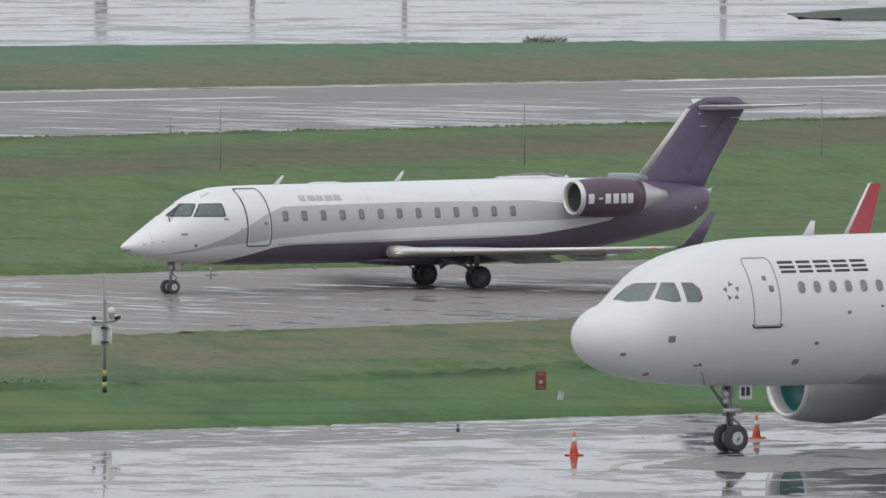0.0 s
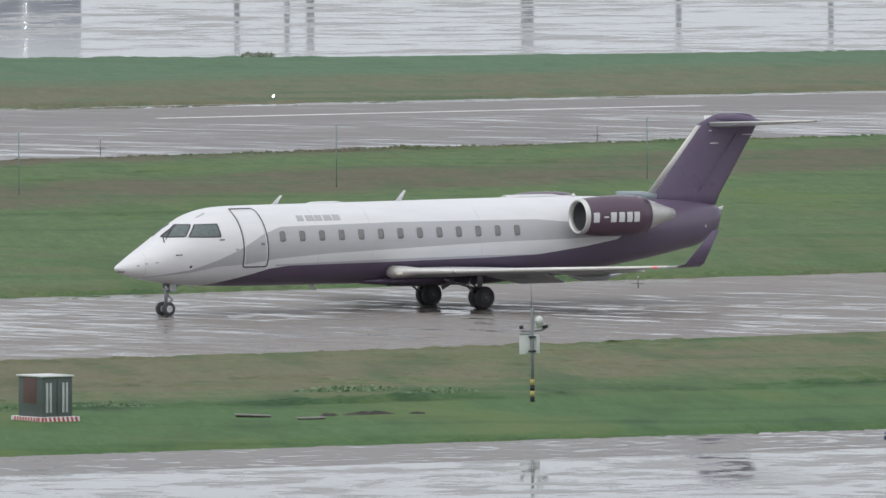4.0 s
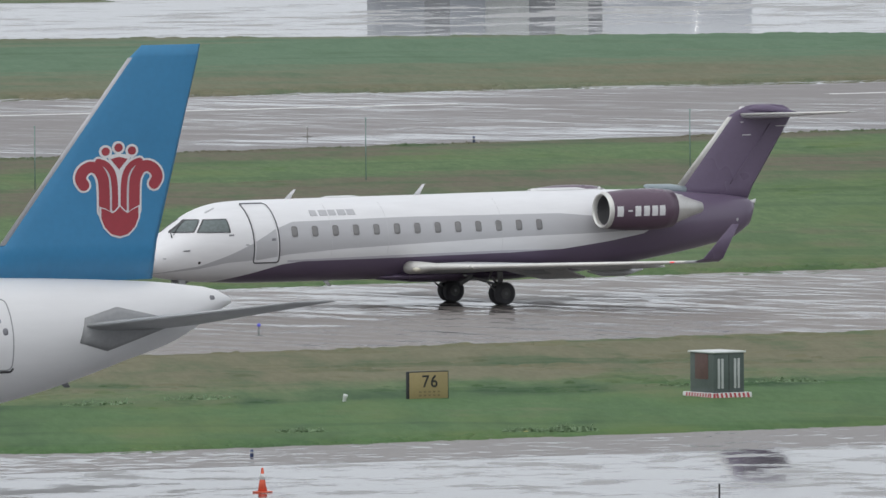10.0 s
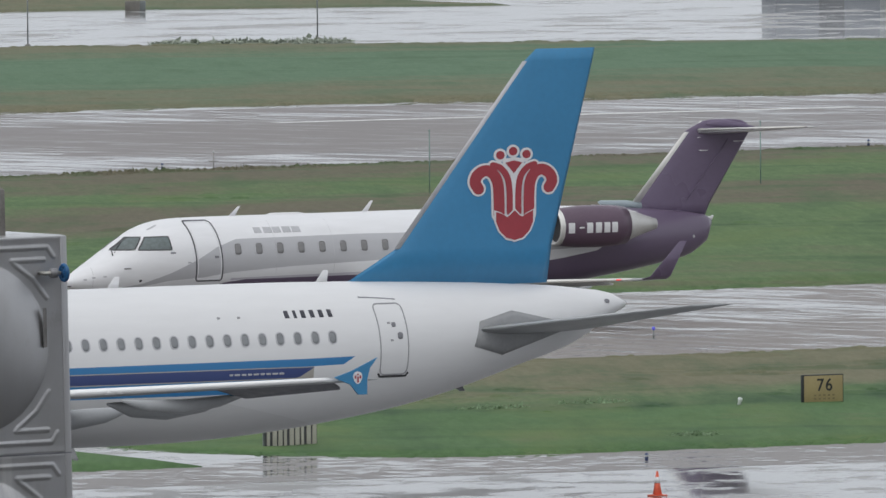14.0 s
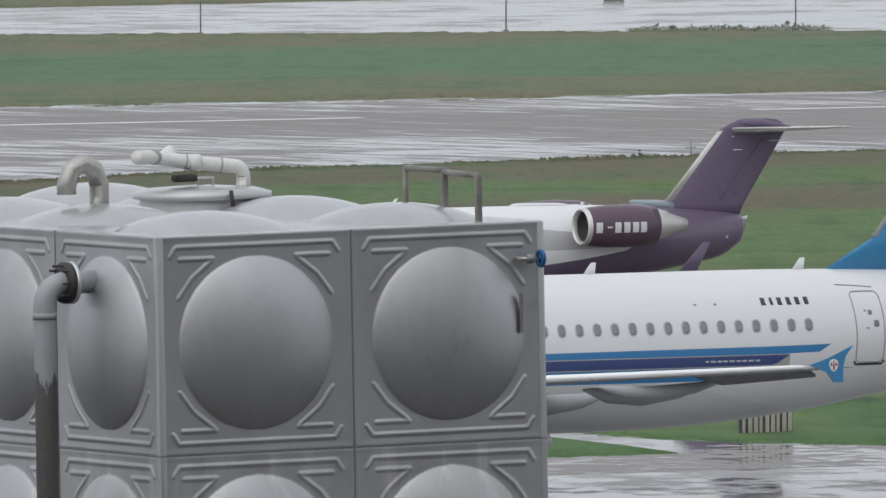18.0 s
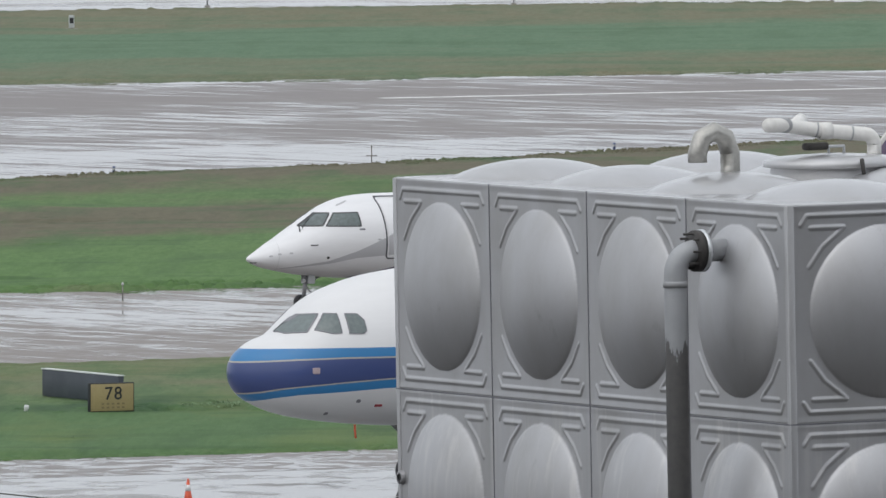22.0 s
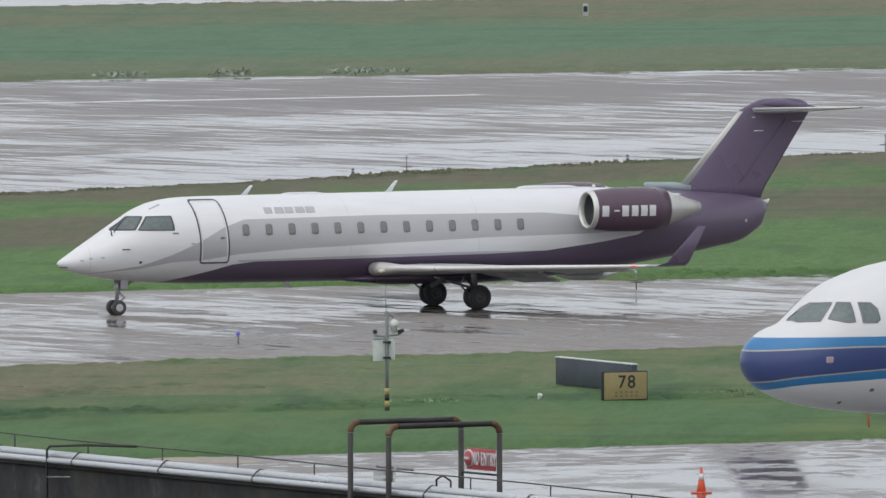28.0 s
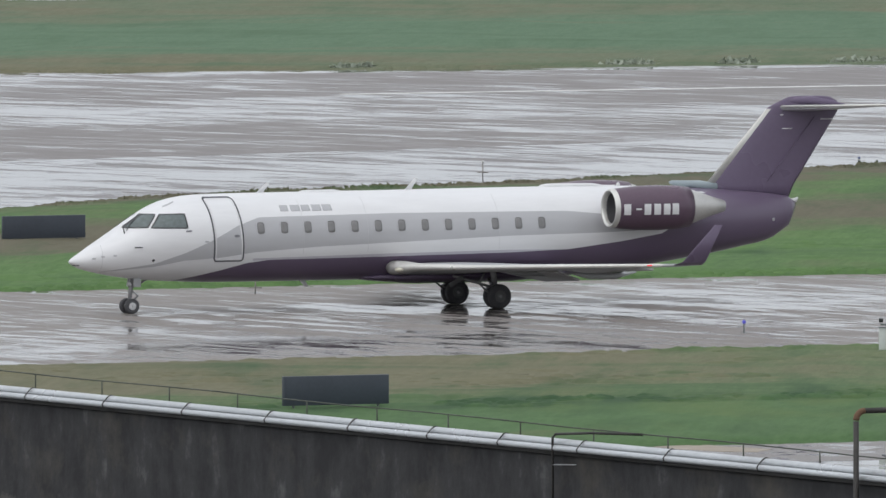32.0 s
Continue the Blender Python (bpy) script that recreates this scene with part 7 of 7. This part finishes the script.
EDGE = lambda e, w: (lambda rng, n: np.clip(e + rng.normal(0, w, n), 0.002, 0.998))
tufts("grass_tufts", 9000, 185, 335, lambda x: NEAR_LOW(x) + 0.4, lambda x: 473, 0.045, 11, "short mown green grass tufts", None, (0.3, 0.8), 0.0)
tufts("grass_tufts", 2200, 185, 345, lambda x: 450, lambda x: 501, 0.15, 12, "tall dark grass ridge behind the mown strip", EDGE(0.395, 0.014), (0.3, 0.7))
tufts("grass_tufts", 9000, 190, 360, lambda x: 473, VERGE_TOP, 0.10, 13, "rough straw-coloured grass by the taxiway")
tufts("grass_tufts", 1500, 190, 360, lambda x: 470, lambda x: VERGE_TOP(x) - 0.6, 0.15, 31, "tall soft tussocks in the rough verge", None, (0.5, 1.3))
tufts("grass_tufts", 1400, 215, 470, lambda x: 543, lambda x: MID_FAR(x) - 1, 0.12, 32, "low tussocks in the middle verge", None, (0.7, 1.8), 0.0)
tufts("grass_tufts", 2400, 185, 340, lambda x: NEAR_LOW(x) - 0.15, lambda x: NEAR_LOW(x) + 1.2, 0.075, 14, "ragged grass fringe along the apron", None, (0.12, 0.4))
tufts("grass_tufts", 2600, 190, 370, lambda x: VERGE_TOP(x) - 1.4, lambda x: VERGE_TOP(x) + 0.2, 0.07, 15, "ragged grass fringe along the taxiway", None, (0.15, 0.5))
tufts("grass_tufts", 2600, 210, 400, lambda x: 539.8, lambda x: 542.0, 0.13, 16, "ragged dark grass fringe beyond the taxiway", None, (0.15, 0.5))
tufts("grass_tufts", 14000, 215, 480, lambda x: 541, lambda x: MID_FAR(x) - 0.5, 0.08, 17, "green meadow grass between taxiway and runway", None, (0.4, 1.0))
tufts("grass_tufts", 12000, 225, 490, lambda x: MID_FAR(x) - 2.0, lambda x: MID_FAR(x) + 0.3, 0.10, 18, "tall ragged grass at the runway edge", None, (0.06, 0.18), 0.3)
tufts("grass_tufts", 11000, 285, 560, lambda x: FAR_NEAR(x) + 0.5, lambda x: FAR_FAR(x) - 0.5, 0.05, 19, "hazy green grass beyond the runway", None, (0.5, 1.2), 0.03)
tufts("grass_tufts", 6000, 285, 530, lambda x: FAR_NEAR(x) - 0.2, lambda x: FAR_NEAR(x) + 1.2, 0.12, 20, "ragged grass fringe beyond the runway", None, (0.2, 0.6))
tufts("grass_tufts", 1600, 330, 560, lambda x: FAR_FAR(x) - 1.6, lambda x: FAR_FAR(x) + 0.2, 0.09, 21, "ragged far grass fringe", None, (0.2, 0.7))


def bush(x, y, w, h, seed, label="low dark green ragged bush at the grass edge", leaf_mat=None, count=700, leaf_size=0.09):
    """A low thicket of many small leaves on a few stems."""
    s = thing("low_bush", pose(x, y, 0), label, "bush", "low bushes")
    rng = np.random.default_rng(seed)
    part("stems", smooth(add_tube(add_tube(bmesh.new(), [(0, 0, -0.05), (0.1, 0, h * 0.7)], 0.03, 6), [(0.2, 0.1, -0.05), (w * 0.3, 0.1, h * 0.6)], 0.025, 6)), SOIL, s)
    verts, faces = [], []
    for i in range(count):
        a, r = rng.uniform(0, 2 * math.pi), math.sqrt(rng.uniform(0, 1))
        px, py = w * r * math.cos(a), 0.5 * w * r * math.sin(a)
        top = h * math.sqrt(max(0.05, 1 - r * r)) * (0.75 + 0.4 * noise.noise((px * 1.5, py * 1.5, seed)))
        pz = rng.uniform(0, max(top, 0.05))
        q = rng.uniform(0.45 * leaf_size, leaf_size)
        d1, d2 = rng.normal(0, q, 3), rng.normal(0, q, 3)
        k = len(verts)
        verts += [(px, py, pz), tuple(np.array((px, py, pz)) + d1), tuple(np.array((px, py, pz)) + d1 + d2), tuple(np.array((px, py, pz)) + d2)]
        faces.append((k, k + 1, k + 2, k + 3))
    me = bpy.data.meshes.new("leaves")
    me.from_pydata(verts, [], faces)
    me.materials.append(leaf_mat or LEAF)
    ob = new("leaves", me)
    ob.parent = s


# Leaf green paled for far haze and to offset shade among the leaves.
LEAF = paint("hazed_leaf", (0.32, 0.36, 0.29), 0.8, 0, 0.25, 1)
for x, y, w, h, seed in ((452.6, 802.5, 1.6, 0.5, 1), (455.8, 801.0, 1.9, 0.6, 2), (449.6, 803.2, 1.2, 0.4, 3), (326.0, 725.6, 1.0, 0.45, 4), (330.5, 724.6, 0.8, 0.5, 5), (336.5, 723.9, 1.8, 0.55, 6), (314.0, 727.0, 0.8, 0.4, 7), (497.0, 774.5, 0.8, 0.45, 8), (531.0, 763.0, 1.0, 0.5, 9)):
    bush(x, y, w * 1.2, h * 0.40, seed)
WEED = paint("dark_weed_leaf", (0.22, 0.32, 0.18), 0.8, 0, 0.3, 2)
for x, y, w, h, seed in ((276.9, 450.2, 0.75, 0.26, 31), (275.7, 450.7, 0.5, 0.18, 32), (270.75, 454.4, 0.6, 0.20, 33), (273.9, 471.0, 1.0, 0.26, 34), (277.9, 472.0, 1.1, 0.24, 35), (220.5, 470.6, 1.1, 0.26, 36), (229.6, 470.6, 1.0, 0.28, 37), (293.3, 470.3, 1.2, 0.24, 38), (296.9, 470.6, 1.0, 0.24, 39), (308.1, 475.4, 1.4, 0.30, 40), (309.6, 472.4, 1.0, 0.24, 41)):
    bush(x, y, w * 1.3, h * 0.8, seed, "low clump of dark green weeds in the verge", WEED, 2200, 0.045)
# ---- movement ----
def motions():
    start = [(0, 350.1), (2, 341.58), (6, 324.73), (10, 308.02), (13, 295.57), (16, 283.2), (19, 271.06), (22, 259.1), (24, 251.2), (27, 239.35), (29, 231.58), (30.5, 225.57), (32, 219.32)]
    walk(JET, [(t, pose(x, 524.9, 0)) for t, x in start])
    xs = lambda t: float(np.interp(t, [a for a, _ in start], [b for _, b in start]))
    for ob, r, step, at in WHEELS:
        walk(ob, [(k / 30, Matrix.Translation(at) @ Matrix.Rotation((xs(k / 30) - start[0][1]) / r, 4, "Y")) for k in range(0, 961, step)])


motions()
